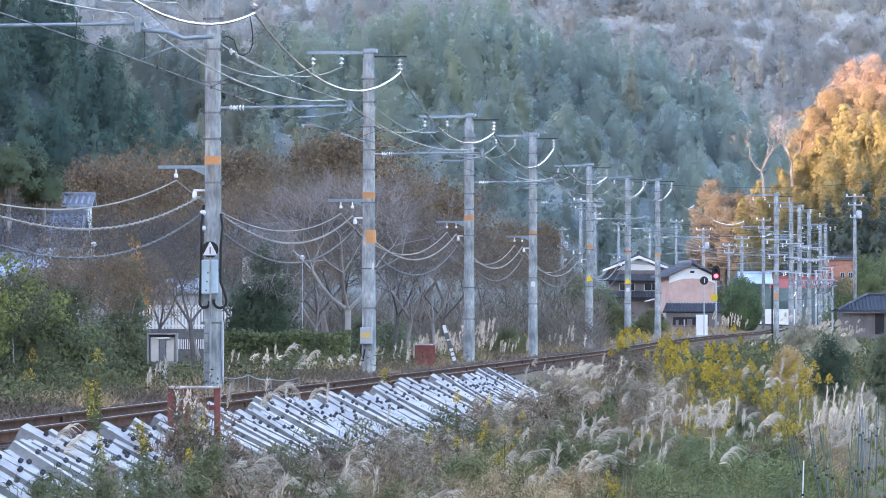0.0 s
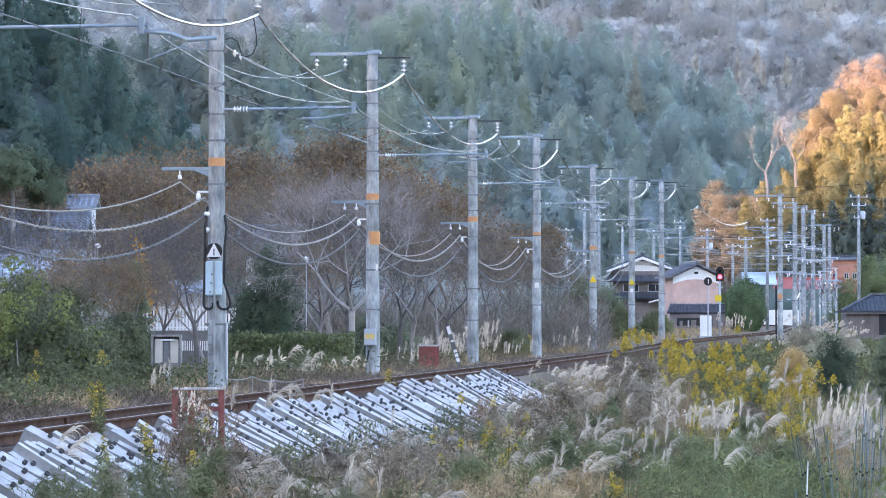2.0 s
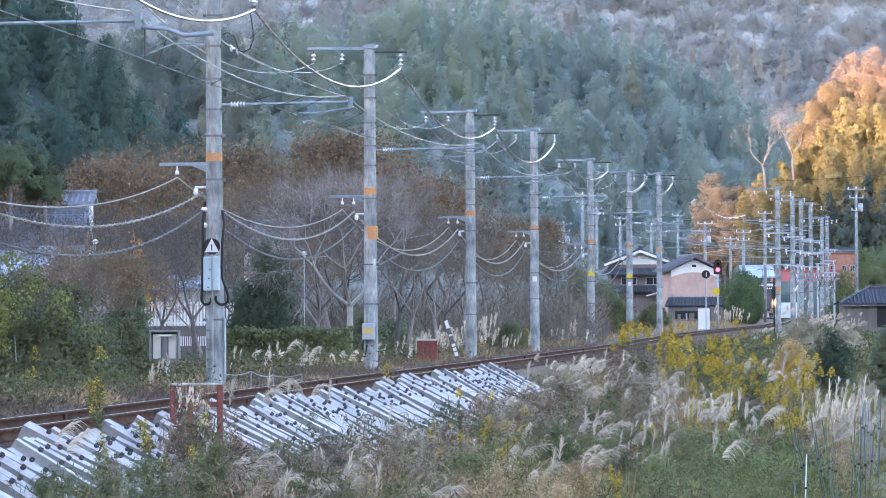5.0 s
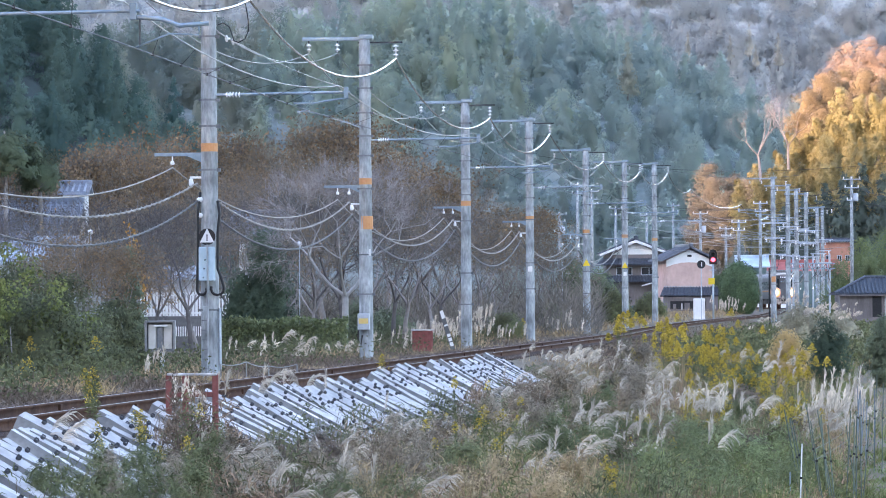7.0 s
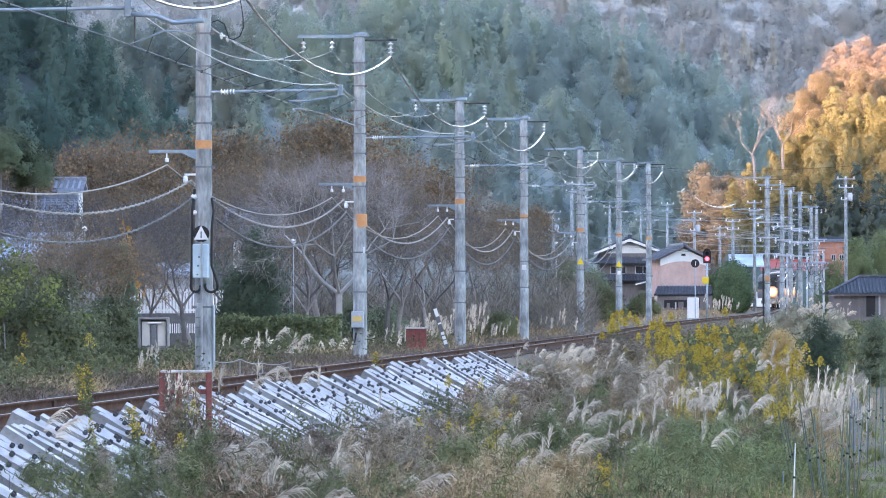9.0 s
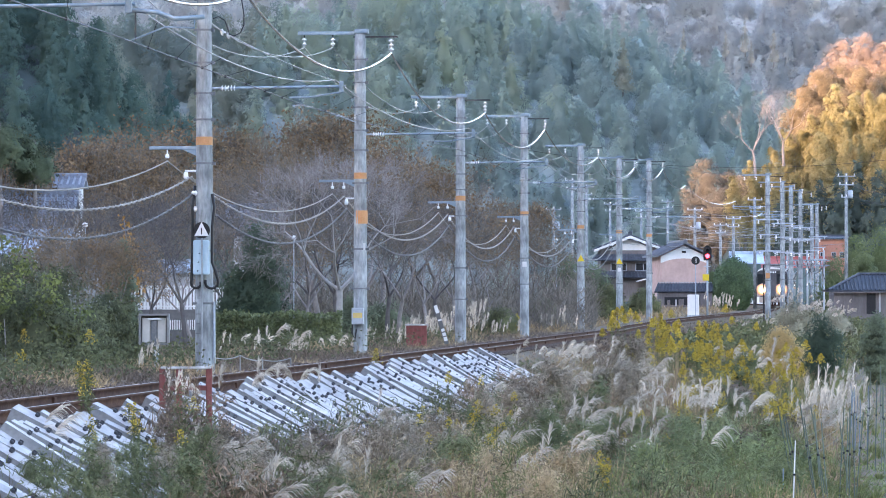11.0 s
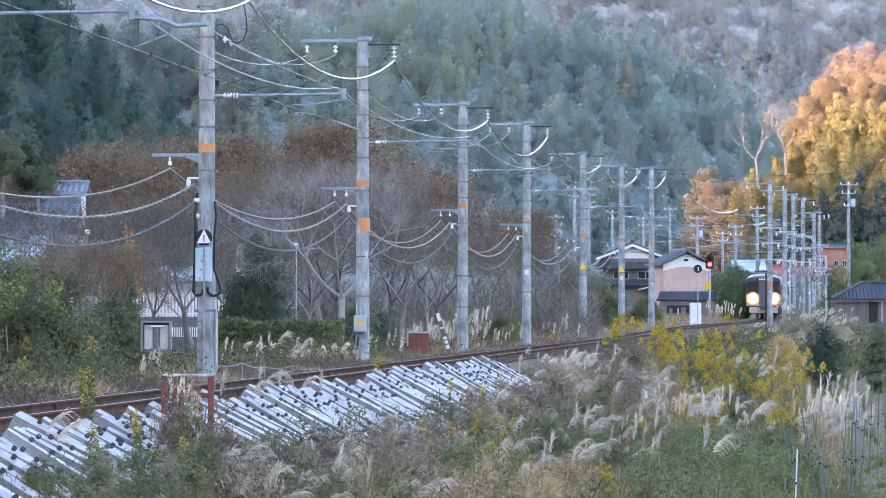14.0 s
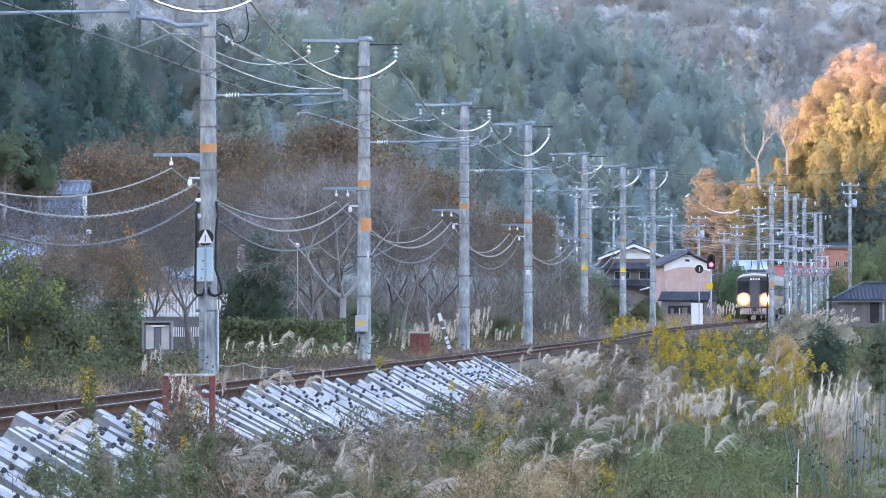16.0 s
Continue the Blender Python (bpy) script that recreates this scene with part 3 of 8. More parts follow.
for y in np.arange(52, 240, 0.76):
    ob = part("tie", sl, None, track)
    ob.matrix_basis = pose(line_x(y), y, line_z(y) - 0.235, 0, 0, math.degrees(line_turn(y)))
# ballast stones
n = 15000
ys = 52 + 190 * rng.uniform(0, 1, n) ** 1.3
us = rng.uniform(-2.6, 1.3, n)
P = np.array([(line_x(y) + u, y, ground_z(line_x(y) + u, y) + rng.uniform(0, 0.035)) for y, u in zip(ys, us)])
oct_v = np.array([(1, 0, 0), (0, 1, 0), (-1, 0, 0), (0, -1, 0), (0, 0, 1), (0, 0, -1)], float)
oct_f = np.array([(0, 1, 4), (1, 2, 4), (2, 3, 4), (3, 0, 4), (1, 0, 5), (2, 1, 5), (3, 2, 5), (0, 3, 5)])
V = (oct_v[None] * rng.uniform(0.02, 0.05, (n, 1, 3)) * rng.uniform(0.7, 1.2, (n, 6, 1)) + P[:, None]).reshape(-1, 3)
F = (oct_f[None] + 6 * np.arange(n)[:, None, None]).reshape(-1, 3)
solo("ballast", fast_mesh("ballast", V, F, M["ballast"]), None, "rust-brown crushed stone ballast along the track", "ballast", kind="stuff")

# ---------- poles along the line ----------


def insulator(g, x, y, z, discs=2, r=0.075, axis="z"):
    prof = []
    for i in range(discs):
        h = -i * 0.13
        prof += [(0.03, h), (0.035, h - 0.03), (r, h - 0.055), (r * 0.95, h - 0.075), (0.03, h - 0.08), (0.03, h - 0.13)]
    if axis == "x":
        prof = [(a, -b * 0.55) for a, b in prof]
    g.lathe((x, y, z), prof, 10, axis)


def line_pole(x, y, zb, zt, arm=True, left=1.75, right=0.95, band=None, low=True, r0=0.215, r1=0.165, side=1, label="", cross=True, arm_z=None, arm_len=3.3, lean=0.0, steady=True, tube_r=0.036, pins=(-0.85, -0.5)):
    """Concrete traction pole with crossarms, insulators and, if arm, a cantilever over the track (side 1: to +x)."""
    m = pose(x, y, zb, 0, lean, math.degrees(line_turn(y)))
    ob = thing("traction_pole", label or "weathered grey concrete traction pole with steel crossarms", "utility pole", m, "traction poles along the line")
    H = zt - zb
    g = Geo()
    hs = [-0.4] + [H * k / 10 for k in range(11)]
    g.lathe((0, 0, 0), [(r0 + (r1 - r0) * max(h, 0) / H, h) for h in hs], 16)
    part("shaft", g, M["concrete"], ob, smooth=True)
    rad = lambda h: r0 + (r1 - r0) * h / H
    for h in [H - 0.85, H - 1.55, H - 2.3, H - 3.0, H - 3.6, H - 4.6] + ([] if H < 9 else [H - 6.6, H - 7.8]):
        part("steel_band", Geo().lathe((0, 0, h), [(rad(h) + 0.012, 0), (rad(h) + 0.012, 0.045)], 14).box((rad(h) + 0.03, -0.05, 0.02 + h), (0.09, 0.07, 0.08)).box((-rad(h) - 0.02, -0.06, 0.02 + h), (0.06, 0.05, 0.06)), M["clamp"], ob, "dull steel clamp")
    if band is not None:
        part("orange_band", Geo().lathe((0, 0, band - zb), [(rad(band - zb) + 0.006, -0.10), (rad(band - zb) + 0.006, 0.09)], 16), M["orange"], ob, "faded orange marking band")
    if cross:
        c = part("crossarm", Geo().box((-left / 2, -0.02, H - 0.02), (left + 0.3, 0.10, 0.11), 0.012).box((0.05, 0, H + 0.03), (0.42, 0.36, 0.14), 0.02), M["bluesteel"], ob, "blue-grey steel crossarm")
        for xx in (-left + 0.05, -left + 0.92):
            g = Geo()
            insulator(g, xx, -0.02, H - 0.16)
            part("insulator", g, M["porcelain"], c, "white porcelain insulator", True)
            part("hanger", Geo().tube([(xx, -0.02, H - 0.05), (xx, -0.02, H - 0.2)], 0.022), M["darkwire"], c)
        c = part("crossarm", Geo().box((right / 2, 0.02, H - 0.14), (right + 0.4, 0.05, 0.05)), M["darkwire"], ob, "thin dark steel arm")
        g = Geo()
        insulator(g, right, 0.02, H - 0.2, 3, 0.085)
        part("insulator", g, M["porcelain"], c, "white porcelain insulator", True)
    if low:
        h = (band if band is not None else zt - 4.6) - zb - 0.16
        c = part("bracket", Geo().box((-0.62, -0.02, h), (1.28, 0.07, 0.08), 0.01).prism([(-0.5, h - 0.04), (-0.14, h - 0.04), (-0.14, h - 0.2)], 0.05, pose(0, -0.05, 0)), M["bluesteel"], ob, "blue-grey steel bracket")
        for xx in pins:
            part("insulator", Geo().lathe((xx, -0.02, h - 0.32), [(0.04, 0.08), (0.05, 0.11), (0.04, 0.17), (0.015, 0.18), (0.015, 0.28)], 10), M["porcelain"], c, "small white insulator", True)
        part("insulator", Geo().lathe((-0.42, -0.02, h - 0.72), [(0.05, 0), (0.06, 0.05), (0.045, 0.16), (0.02, 0.17)], 10).box((-0.3, -0.02, h - 0.53), (0.28, 0.05, 0.05)), M["porcelain"], c, "small white insulator", True)
    if arm:
        h = (arm_z if arm_z is not None else zt - 2.35) - zb
        c = part("cantilever", Geo().tube([(0.55 * side, 0, h), (arm_len * side, 0, h + 0.03)], tube_r, 8).box(((arm_len - 0.1) * side, 0, h + 0.02), (0.1, 0.1, 0.26), 0.01), M["bluesteel"], ob, "blue-grey cantilever tube")
        g = Geo().tube([(0.17 * side, 0, h), (0.6 * side, 0, h)], 0.028, 8)
        part("stub", g, M["galv"], c)
        g = Geo()
        insulator(g, 0.38 * side if side > 0 else -0.72, 0, h, 5, 0.07, "x")
        part("insulator", g, M["porcelain"], c, "white ribbed insulator", True)
        a = arm_len * side
        if steady:
            part("steady_arm", Geo().tube([(a - 0.05 * side, 0, h - 0.1), (a - 0.5 * side, 0, h - 0.16), (a - 0.85 * side, 0, h - 0.22), (a - 1.3 * side, 0, h - 0.22)], 0.026, 6), M["bluesteel"], c, "bent steady arm")
    return ob

POLES = [  # x, y, foot, top, marking band, arm height, arm length
    (-8.35, 72.0, -0.3, 9.9, 4.6, 5.84, 3.85),
    (-5.26, 108.5, -0.12, 9.12, 5.06, 6.26, 3.25),
    (-2.25, 144.0, -0.15, 9.56, 5.21, 6.46, 3.55),
    (1.00, 182.0, -0.18, 9.26, 5.36, 6.72, 3.4),
    (4.15, 219.0, -0.2, 9.98, 5.47, 6.88, 3.4),
    (7.92, 257.0, -0.1, 9.86, 5.45, 6.95, 3.3),
    (11.37, 292.0, 0.0, 10.28, 5.70, 7.12, 3.3),
    (14.70, 325.0, 0.1, 11.14, 5.95, 7.19, 3.3),
]
made_poles = []
for i, (x, y, zb, zt, band, az, al) in enumerate(POLES):
    made_poles.append(line_pole(x, y, zb, zt, band=band, low=i < 7, arm_z=az, arm_len=al, steady=i > 0, tube_r=0.027 if i == 0 else 0.034, pins=(-0.85,) if i == 1 else (-0.85, -0.5), label=(
        "weathered concrete traction pole with a triangular warning plate" if i == 1 else
        "grey concrete traction pole with a yellow triangle plate" if i in (5, 6) else
        "grey concrete traction pole with an orange marking band")))
FAR_POLES = [(24.44, 348.0, 10.71), (27.72, 378.0, 10.93), (29.90, 398.0, 11.06), (32.40, 420.0, 11.25), (36.18, 455.0, 10.72), (38.69, 480.0, 11.29)]
far_made = []
M["pale_wire"] = mat("pale_wire", (0.24, 0.25, 0.26), (0.34, 0.35, 0.36), 3, 0.5, metal=0.3, bump=0)
for x, y, zt in FAR_POLES:
    far_made.append(line_pole(x, y, ground_z(x, y), zt, band=None, low=False, side=-1, arm_len=2.6, label="grey concrete traction pole with arms over the track"))

for fp_ in far_made:
    for dz, w_ in ((1.1, 1.9), (2.2, 1.5), (3.4, 1.7)):
        top_ = fp_.children[0].bound_box[1][2]
        arm_ = part("crossarm", Geo().box((0.1, -0.2, top_ - dz), (w_, 0.09, 0.1), 0.01), M["galv"], fp_, "galvanised crossarm")
        for k in (-0.4, 0.35):
            g = Geo()
            insulator(g, 0.1 + k * w_, -0.2, top_ - dz - 0.05, 2, 0.09)
            part("insulator", g, M["porcelain"], arm_, "white porcelain insulator", True)
# fittings on single poles
h0 = POLES[0][5] - POLES[0][2]
a0 = POLES[0][6]
arm0 = part("steady_arm", Geo().tube([(a0 - 0.1, 0, h0 - 0.06), (a0 + 0.35, 0, h0 - 0.10), (a0 + 0.6, 0, h0 - 0.2), (a0 + 1.05, 0, h0 - 0.17)], 0.036, 8).tube([(a0 + 0.9, 0, h0 - 0.2), (a0 + 0.9, 0, h0 - 0.34), (a0 + 0.45, 0, h0 - 0.32), (a0 - 0.05, 0, h0 - 0.52)], 0.016, 6), M["bluesteel"], made_poles[0], "pale blue bent steady arm", True)
part("drop_rod", Geo().tube([(a0, 0, h0 - 0.05), (a0, 0, h0 - 0.52)], 0.014, 6), M["darkwire"], arm0)
p1 = made_poles[1]
plate = part("warning_plate", Geo().lathe((-0.03, -0.25, 3.13), [(0.19, 0), (0.19, 0.02)], 24, "y"), M["black"], p1, "black plate with a white triangle")
part("triangle", Geo().prism([(-0.165, -0.14), (0.165, -0.14), (0.0, 0.18)], 0.008, pose(-0.03, -0.262, 3.14)), M["white"], plate)
part("triangle_mark", Geo().box((-0.03, -0.266, 3.11), (0.025, 0.004, 0.15)), M["black"], plate)
for z in (3.98, 3.62):
    part("insulator", Geo().lathe((-0.21, -0.1, z), [(0.03, -0.06), (0.07, -0.03), (0.075, 0.02), (0.04, 0.06)], 12), M["porcelain"], p1, "small white insulator", True)
M["paleblue"] = mat("paleblue", (0.42, 0.58, 0.66), (0.52, 0.67, 0.74), 8, 0.5, big=0.15)
boxp = part("switch_box", Geo().box((-0.03, -0.30, 2.51), (0.36, 0.2, 0.78), 0.02), M["paleblue"], p1, "pale blue steel switch box")
for k in (0, 1, 2):
    part("box_fitting", Geo().box((-0.1 + 0.02 * k, -0.41, 2.2 + 0.2 * k), (0.03, 0.02, 0.03)), M["black"], boxp)
loop = lambda cx, cz, r, a0, a1: [(cx + r * math.cos(radians(a0 + (a1 - a0) * k / 8)), -0.24, cz + r * math.sin(radians(a0 + (a1 - a0) * k / 8))) for k in range(9)]
for pts in ([(-0.2, -0.1, 4.15), (-0.25, -0.16, 3.7), (-0.25, -0.2, 2.6)] + loop(-0.16, 1.92, 0.11, 180, 380),
            [(0.2, -0.1, 3.95), (0.25, -0.16, 3.65), (0.21, -0.22, 3.2), (0.21, -0.24, 2.4), (0.3, -0.24, 2.15)] + loop(0.2, 1.95, 0.15, 20, -200)):
    part("cable", Geo().tube(pts, 0.034, 6), M["black"], p1, "black rubber cable", True)
part("conduit", Geo().tube([(0.0, -0.43, 0.2), (0.0, -0.43, 2.95)], 0.022, 8), M["concrete"], p1, "thin grey conduit before the box")
part("foot_channel", Geo().box((-0.09, -0.21, 0.6), (0.10, 0.08, 1.9), 0.01), M["concrete"], p1, "steel channel with rungs")
for k in range(7):
    part("rung", Geo().box((-0.10, -0.262, -0.1 + k * 0.22), (0.13, 0.02, 0.02)), M["clamp"], p1)
part("conduit", Geo().tube([(0.235, -0.08, 0.1), (0.235, -0.08, 1.5)], 0.03, 8), M["galv"], p1)
p2 = made_poles[2]
part("pull_off_arm", Geo().tube([(-0.12, -0.12, 6.98), (-0.5, -0.14, 7.12), (-1.2, -0.16, 7.36), (-1.75, -0.17, 7.5), (-2.05, -0.17, 7.49)], 0.022, 6).box((-0.7, -0.15, 7.18), (0.06, 0.06, 0.08)).box((-2.0, -0.17, 7.46), (0.08, 0.06, 0.1)), M["galv"], p2, "bent pull-off arm", True)
part("terminal_box", Geo().box((-0.05, -0.30, 1.1), (0.36, 0.2, 0.5), 0.02), M["galv"], p2, "grey terminal box with a yellow label")
part("box_label", Geo().box((-0.05, -0.404, 1.12), (0.28, 0.008, 0.16)), M["label_yellow"], p2)
part("plate", Geo().lathe((0.02, 0, 4.1), [(0.205, -0.2), (0.205, 0.2)], 14), M["orange"], p2, "amber plate wrapped round the pole")
part("plate", Geo().box((0.14, -0.2, 3.2), (0.06, 0.02, 0.2)), M["white"], p2)
part("cable", Geo().tube([(-0.2, -0.2, 0.95), (-0.24, -0.2, 0.6), (-0.15, -0.2, 0.4), (-0.1, -0.2, 0.7)], 0.025), M["black"], p2, "black cable loop", True)
for i in (4, 6):
    part("plate", Geo().box((0.02, -0.23, 3.12 + 0.2 if i == 4 else 3.37), (0.2, 0.02, 0.24)), M["white"], made_poles[i])
for i in (5, 6):
    part("triangle_plate", Geo().prism([(-0.2, -0.16), (0.2, -0.16), (0.0, 0.2)], 0.02, pose(0.02, -0.25, 3.74 + 0.1 if i == 5 else 3.89)), M["yellow"], made_poles[i], "yellow triangle plate")
f0 = far_made[0]
part("plate", Geo().box((0.02, -0.25, 3.6), (0.3, 0.02, 0.4)), M["orange"], f0, "orange plate")
part("riser", Geo().tube([(-0.3, -0.1, 0.3), (-0.3, -0.1, 4.4)], 0.06, 6), M["black"], f0, "black cable riser")

# ---------- wires ----------


def hang(a, b, sag, n=14):
    a, b = Vector(a), Vector(b)
    return [a.lerp(b, k / n) - Vector((0, 0, 4 * sag * (k / n) * (1 - k / n))) for k in range(n + 1)]


def wire(name, runs, r, material, label, category="overhead wire", lumpy=False):
    for a, b, sag in runs:
        pts = hang(a, b, sag, 20)
        g = Geo().tube(pts, r, 5, False)
        if lumpy:      # hanger wire wound round the cable
            turns = int((Vector(b) - Vector(a)).length / 0.7)
            n_ = turns * 8
            coil = hang(a, b, sag, n_)
            g.tube([p + Vector((math.cos(k * math.pi / 4), 0, math.sin(k * math.pi / 4))) * r * 1.7 for k, p in enumerate(coil)], r * 0.75, 4, False)
        solo(name, g, material, label, category, "overhead wires", smooth=True)


def on_pole(i, x, z):
    """A place on pole i: x along its arms, z in the world."""
    px_, y = POLES[i][0], POLES[i][1]
    t = line_turn(y)
    return (px_ + x * math.cos(t), y + x * math.sin(t), z)


tops = [p[3] for p in POLES]
feed = [on_pole(i, 0.95, tops[i] - (0.70 if i == 1 else 0.64)) for i in range(8)]
feed += [(18.24, 345.0, 9.85), (22.97, 362.0, 9.06), (26.19, 378.0, 8.51), (29.09, 398.0, 8.13), (31.80, 420.0, 7.90), (35.53, 455.0, 7.80), (38.06, 480.0, 7.58)]
wire("feeder_cable", [(feed[i], feed[i + 1], (1.38, 1.08, 1.1, 1.08, 0.95, 0.85, 0.8)[i]) for i in range(7)], 0.03, M["wire"], "thick pale feeder cable sagging between poles")
wire("feeder_cable", [(feed[i], feed[i + 1], 0.7) for i in range(7, len(feed) - 1)], 0.03, M["wire"], "thick pale feeder cable sagging between poles")
for off in (-1.70, -0.83):
    q = [on_pole(i, off, tops[i] - 0.45) for i in range(8)]
    wire("power_wire", [(q[i], q[i + 1], 0.85) for i in range(7)], 0.013, M["dull_wire"], "thin bare power wire under the crossarms")
lows = [p[4] - 0.22 for p in POLES]
q = [on_pole(i, -0.85, lows[i] - (0.24 if i == 1 else 0.33)) for i in range(7)]
wire("signal_cable", [(q[i], q[i + 1], 0.82 if i < 2 else 1.05) for i in range(6)], 0.017, M["cable"], "grey communication cable on brackets")
q = [on_pole(i, -0.3 if i == 1 else -0.5, lows[i] - (0.6 if i == 1 else 0.4)) for i in range(7)]
wire("spiral_cable", [(q[i], q[i + 1], (0.97, 0.95)[i] if i < 2 else 1.15) for i in range(6)], 0.015, M["cable"], "communication cable in spiral hangers", lumpy=True)
q = [on_pole(i, -0.25 if i == 1 else -0.42, lows[i] - (0.98 if i == 1 else 0.78)) for i in range(7)]
wire("spiral_cable", [(q[i], q[i + 1], (1.15, 1.1)[i] if i < 2 else 1.3) for i in range(6)], 0.015, M["darkwire"], "dark communication cable in spiral hangers", lumpy=True)
# strain wire and jumper loop at the warning-plate pole
wire("strain_wire", [((-5.06, 108.5, 7.69), (-2.78, 144.0, 8.02), 0.12)], 0.011, M["dull_wire"], "thin strain wire from the pole to the next arm")
for q_ in ((-4.92, 110.5, 7.66), (-4.84, 112.0, 7.67)):
    g = Geo()
    g.lathe(q_, [(0.02, -0.06), (0.085, -0.03), (0.085, 0.0), (0.03, 0.02), (0.02, 0.07)], 10, "x")
    solo("strain_insulator", g, M["porcelain"], "white porcelain disc on the strain wire", "insulator", smooth=True)
solo("jumper_cable", Geo().tube([(-5.05, 108.3, 7.84), (-4.93, 108.3, 7.89), (-4.79, 108.5, 7.82), (-4.76, 109.0, 7.70), (-4.75, 110.0, 7.58), (-4.64, 110.0, 7.54), (-4.47, 109.5, 7.59), (-4.37, 109.0, 7.75), (-4.36, 108.7, 7.96), (-4.39, 108.5, 8.21), (-4.43, 108.5, 8.42)], 0.014, 6), M["darkwire"], "thin dark jumper cable looping beside the pole", "cable", smooth=True)
cat = [on_pole(i, POLES[i][6] - 0.25, POLES[i][5] + 0.18) for i in range(8)]
con = [on_pole(i, POLES[i][6] - (0.3 if i % 2 == 0 else 1.1), POLES[i][5] - 0.55) for i in range(8)]
con[0] = (con[0][0], con[0][1], con[0][2] + 0.1)
con[1] = (con[1][0], con[1][1], con[1][2] + 0.2)
for j, (x, y, zt) in enumerate(FAR_POLES):
    cat.append((line_x(y), y, line_z(y) + 6.3))
    con.append((line_x(y), y, line_z(y) + 5.5))
start = (cat[0][0] - 3.2, 35.0, cat[0][2])
cat, con = [start] + cat, [(start[0], 35.0, start[2] - 0.78)] + con
wire("messenger_wire", [(cat[i], cat[i + 1], 0.45) for i in range(len(cat) - 1)], 0.012, M["dull_wire"], "thin messenger wire over the track")
g = Geo()
for i in range(len(con) - 1):
    g.tube([con[i], con[i + 1]], 0.011, 5, False)
for i in range(6):
    for k in range(1, 8):
        t = k / 8
        a = hang(cat[i], cat[i + 1], 0.45, 8)[k]
        b = Vector(con[i]).lerp(Vector(con[i + 1]), t)
        g.tube([a, b], 0.005, 4, False)
        g.box(b, (0.04, 0.05, 0.05))
solo("contact_wire", g, M["darkwire"], "contact wire on droppers over the track", "overhead wire", "overhead wires")
for a, b, s in (((10.06, 480.0, 16.66), (45.66, 470.0, 15.51), 1.2), ((20.48, 470.0, 11.37), (47.38, 500.0, 13.20), 1.0), ((20.74, 440.0, 6.64), (37.29, 450.0, 6.76), 0.5), ((19.17, 440.0, 9.78), (36.75, 450.0, 10.24), 0.6),
                ((22.78, 460.0, 10.71), (37.68, 430.0, 12.41), 0.9), ((22.78, 460.0, 10.06), (37.68, 430.0, 11.54), 0.9), ((21.21, 450.0, 8.37), (34.07, 450.0, 7.72), 0.4), ((23.85, 430.0, 8.82), (38.94, 470.0, 9.24), 0.5),
                ((20.78, 430.0, 13.69), (36.34, 480.0, 14.55), 0.5), ((25.98, 440.0, 7.43), (38.38, 470.0, 8.40), 0.3), ((38.38, 470.0, 11.20), (45.66, 470.0, 11.37), 0.2), ((36.65, 430.0, 11.54), (39.81, 400.0, 9.25), 0.3), ((36.65, 430.0, 12.41), (39.81, 400.0, 10.21), 0.3)):
    wire("distribution_wire", [(a, b, s)], 0.018, M["darkwire"], "thin dark power line across the village")

for k in range(15):
    ya, yb = random.uniform(0.011, 0.021), random.uniform(0.012, 0.021)     # rise for each metre of distance
    xa, xb = random.choice((0.0388, 0.0448, 0.0492, 0.0549, 0.0630)), random.choice((0.0701, 0.0733, 0.0751, 0.0771, 0.0795, 0.0868))
    da, db = random.uniform(345, 470), random.uniform(348, 470)
    pa = (xa * da, da, 1.35 + ya * da)
    pb = (xb * db, db, 1.35 + yb * db)
    wire("distribution_wire", [(pa, pb, random.uniform(0.2, 0.7))], 0.016, M["pale_wire"], "thin pale service wire across the village")

# ---------- spare sleepers on the embankment ----------
sec = [(-0.13, 0), (-0.13, 0.05), (-0.095, 0.17), (0.095, 0.17), (0.13, 0.05), (0.13, 0)]
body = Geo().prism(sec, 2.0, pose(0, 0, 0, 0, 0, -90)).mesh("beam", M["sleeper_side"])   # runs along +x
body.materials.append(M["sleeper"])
# sky-bright top and shaded sides are painted face by face
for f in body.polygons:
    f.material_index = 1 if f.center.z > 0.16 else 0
clip = Geo().box((0, 0, 0.025), (0.055, 0.06, 0.035), 0.01).tube([(-0.022, 0, 0.03), (-0.018, 0, 0.058), (0.018, 0, 0.058), (0.022, 0, 0.03)], 0.011, 5).mesh("rail_clip", M["clip_iron"])
y = 44.0
while y < 132:
    c = line_x(y)
    push = random.choice((0.0, 0.05, -0.22, -0.1, 0.12))
    lift = 0.02 + (0.09 if random.random() < 0.25 else 0)
    m = Matrix.Translation((c + 1.45 + push, y, line_z(y) - 0.26 - push * 0.6 + lift)) @ pose(0, 0, 0, 0, 0, math.degrees(line_turn(y)) + random.uniform(-12, 6)) @ pose(0, 0, 0, random.uniform(2, 16), 30 + random.uniform(-4, 3), 0)
    ob = thing("sleeper", "spare pale concrete sleeper lying on the embankment slope", "railway sleeper", m, "spare sleepers on the slope")
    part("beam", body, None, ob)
    for x in (0.30, 0.58, 1.42, 1.70):
        k = part("rail_clip", clip, None, ob, "dark steel rail clip")
        k.matrix_basis = pose(x, 0, 0.17)
    y += random.uniform(0.38, 0.62)

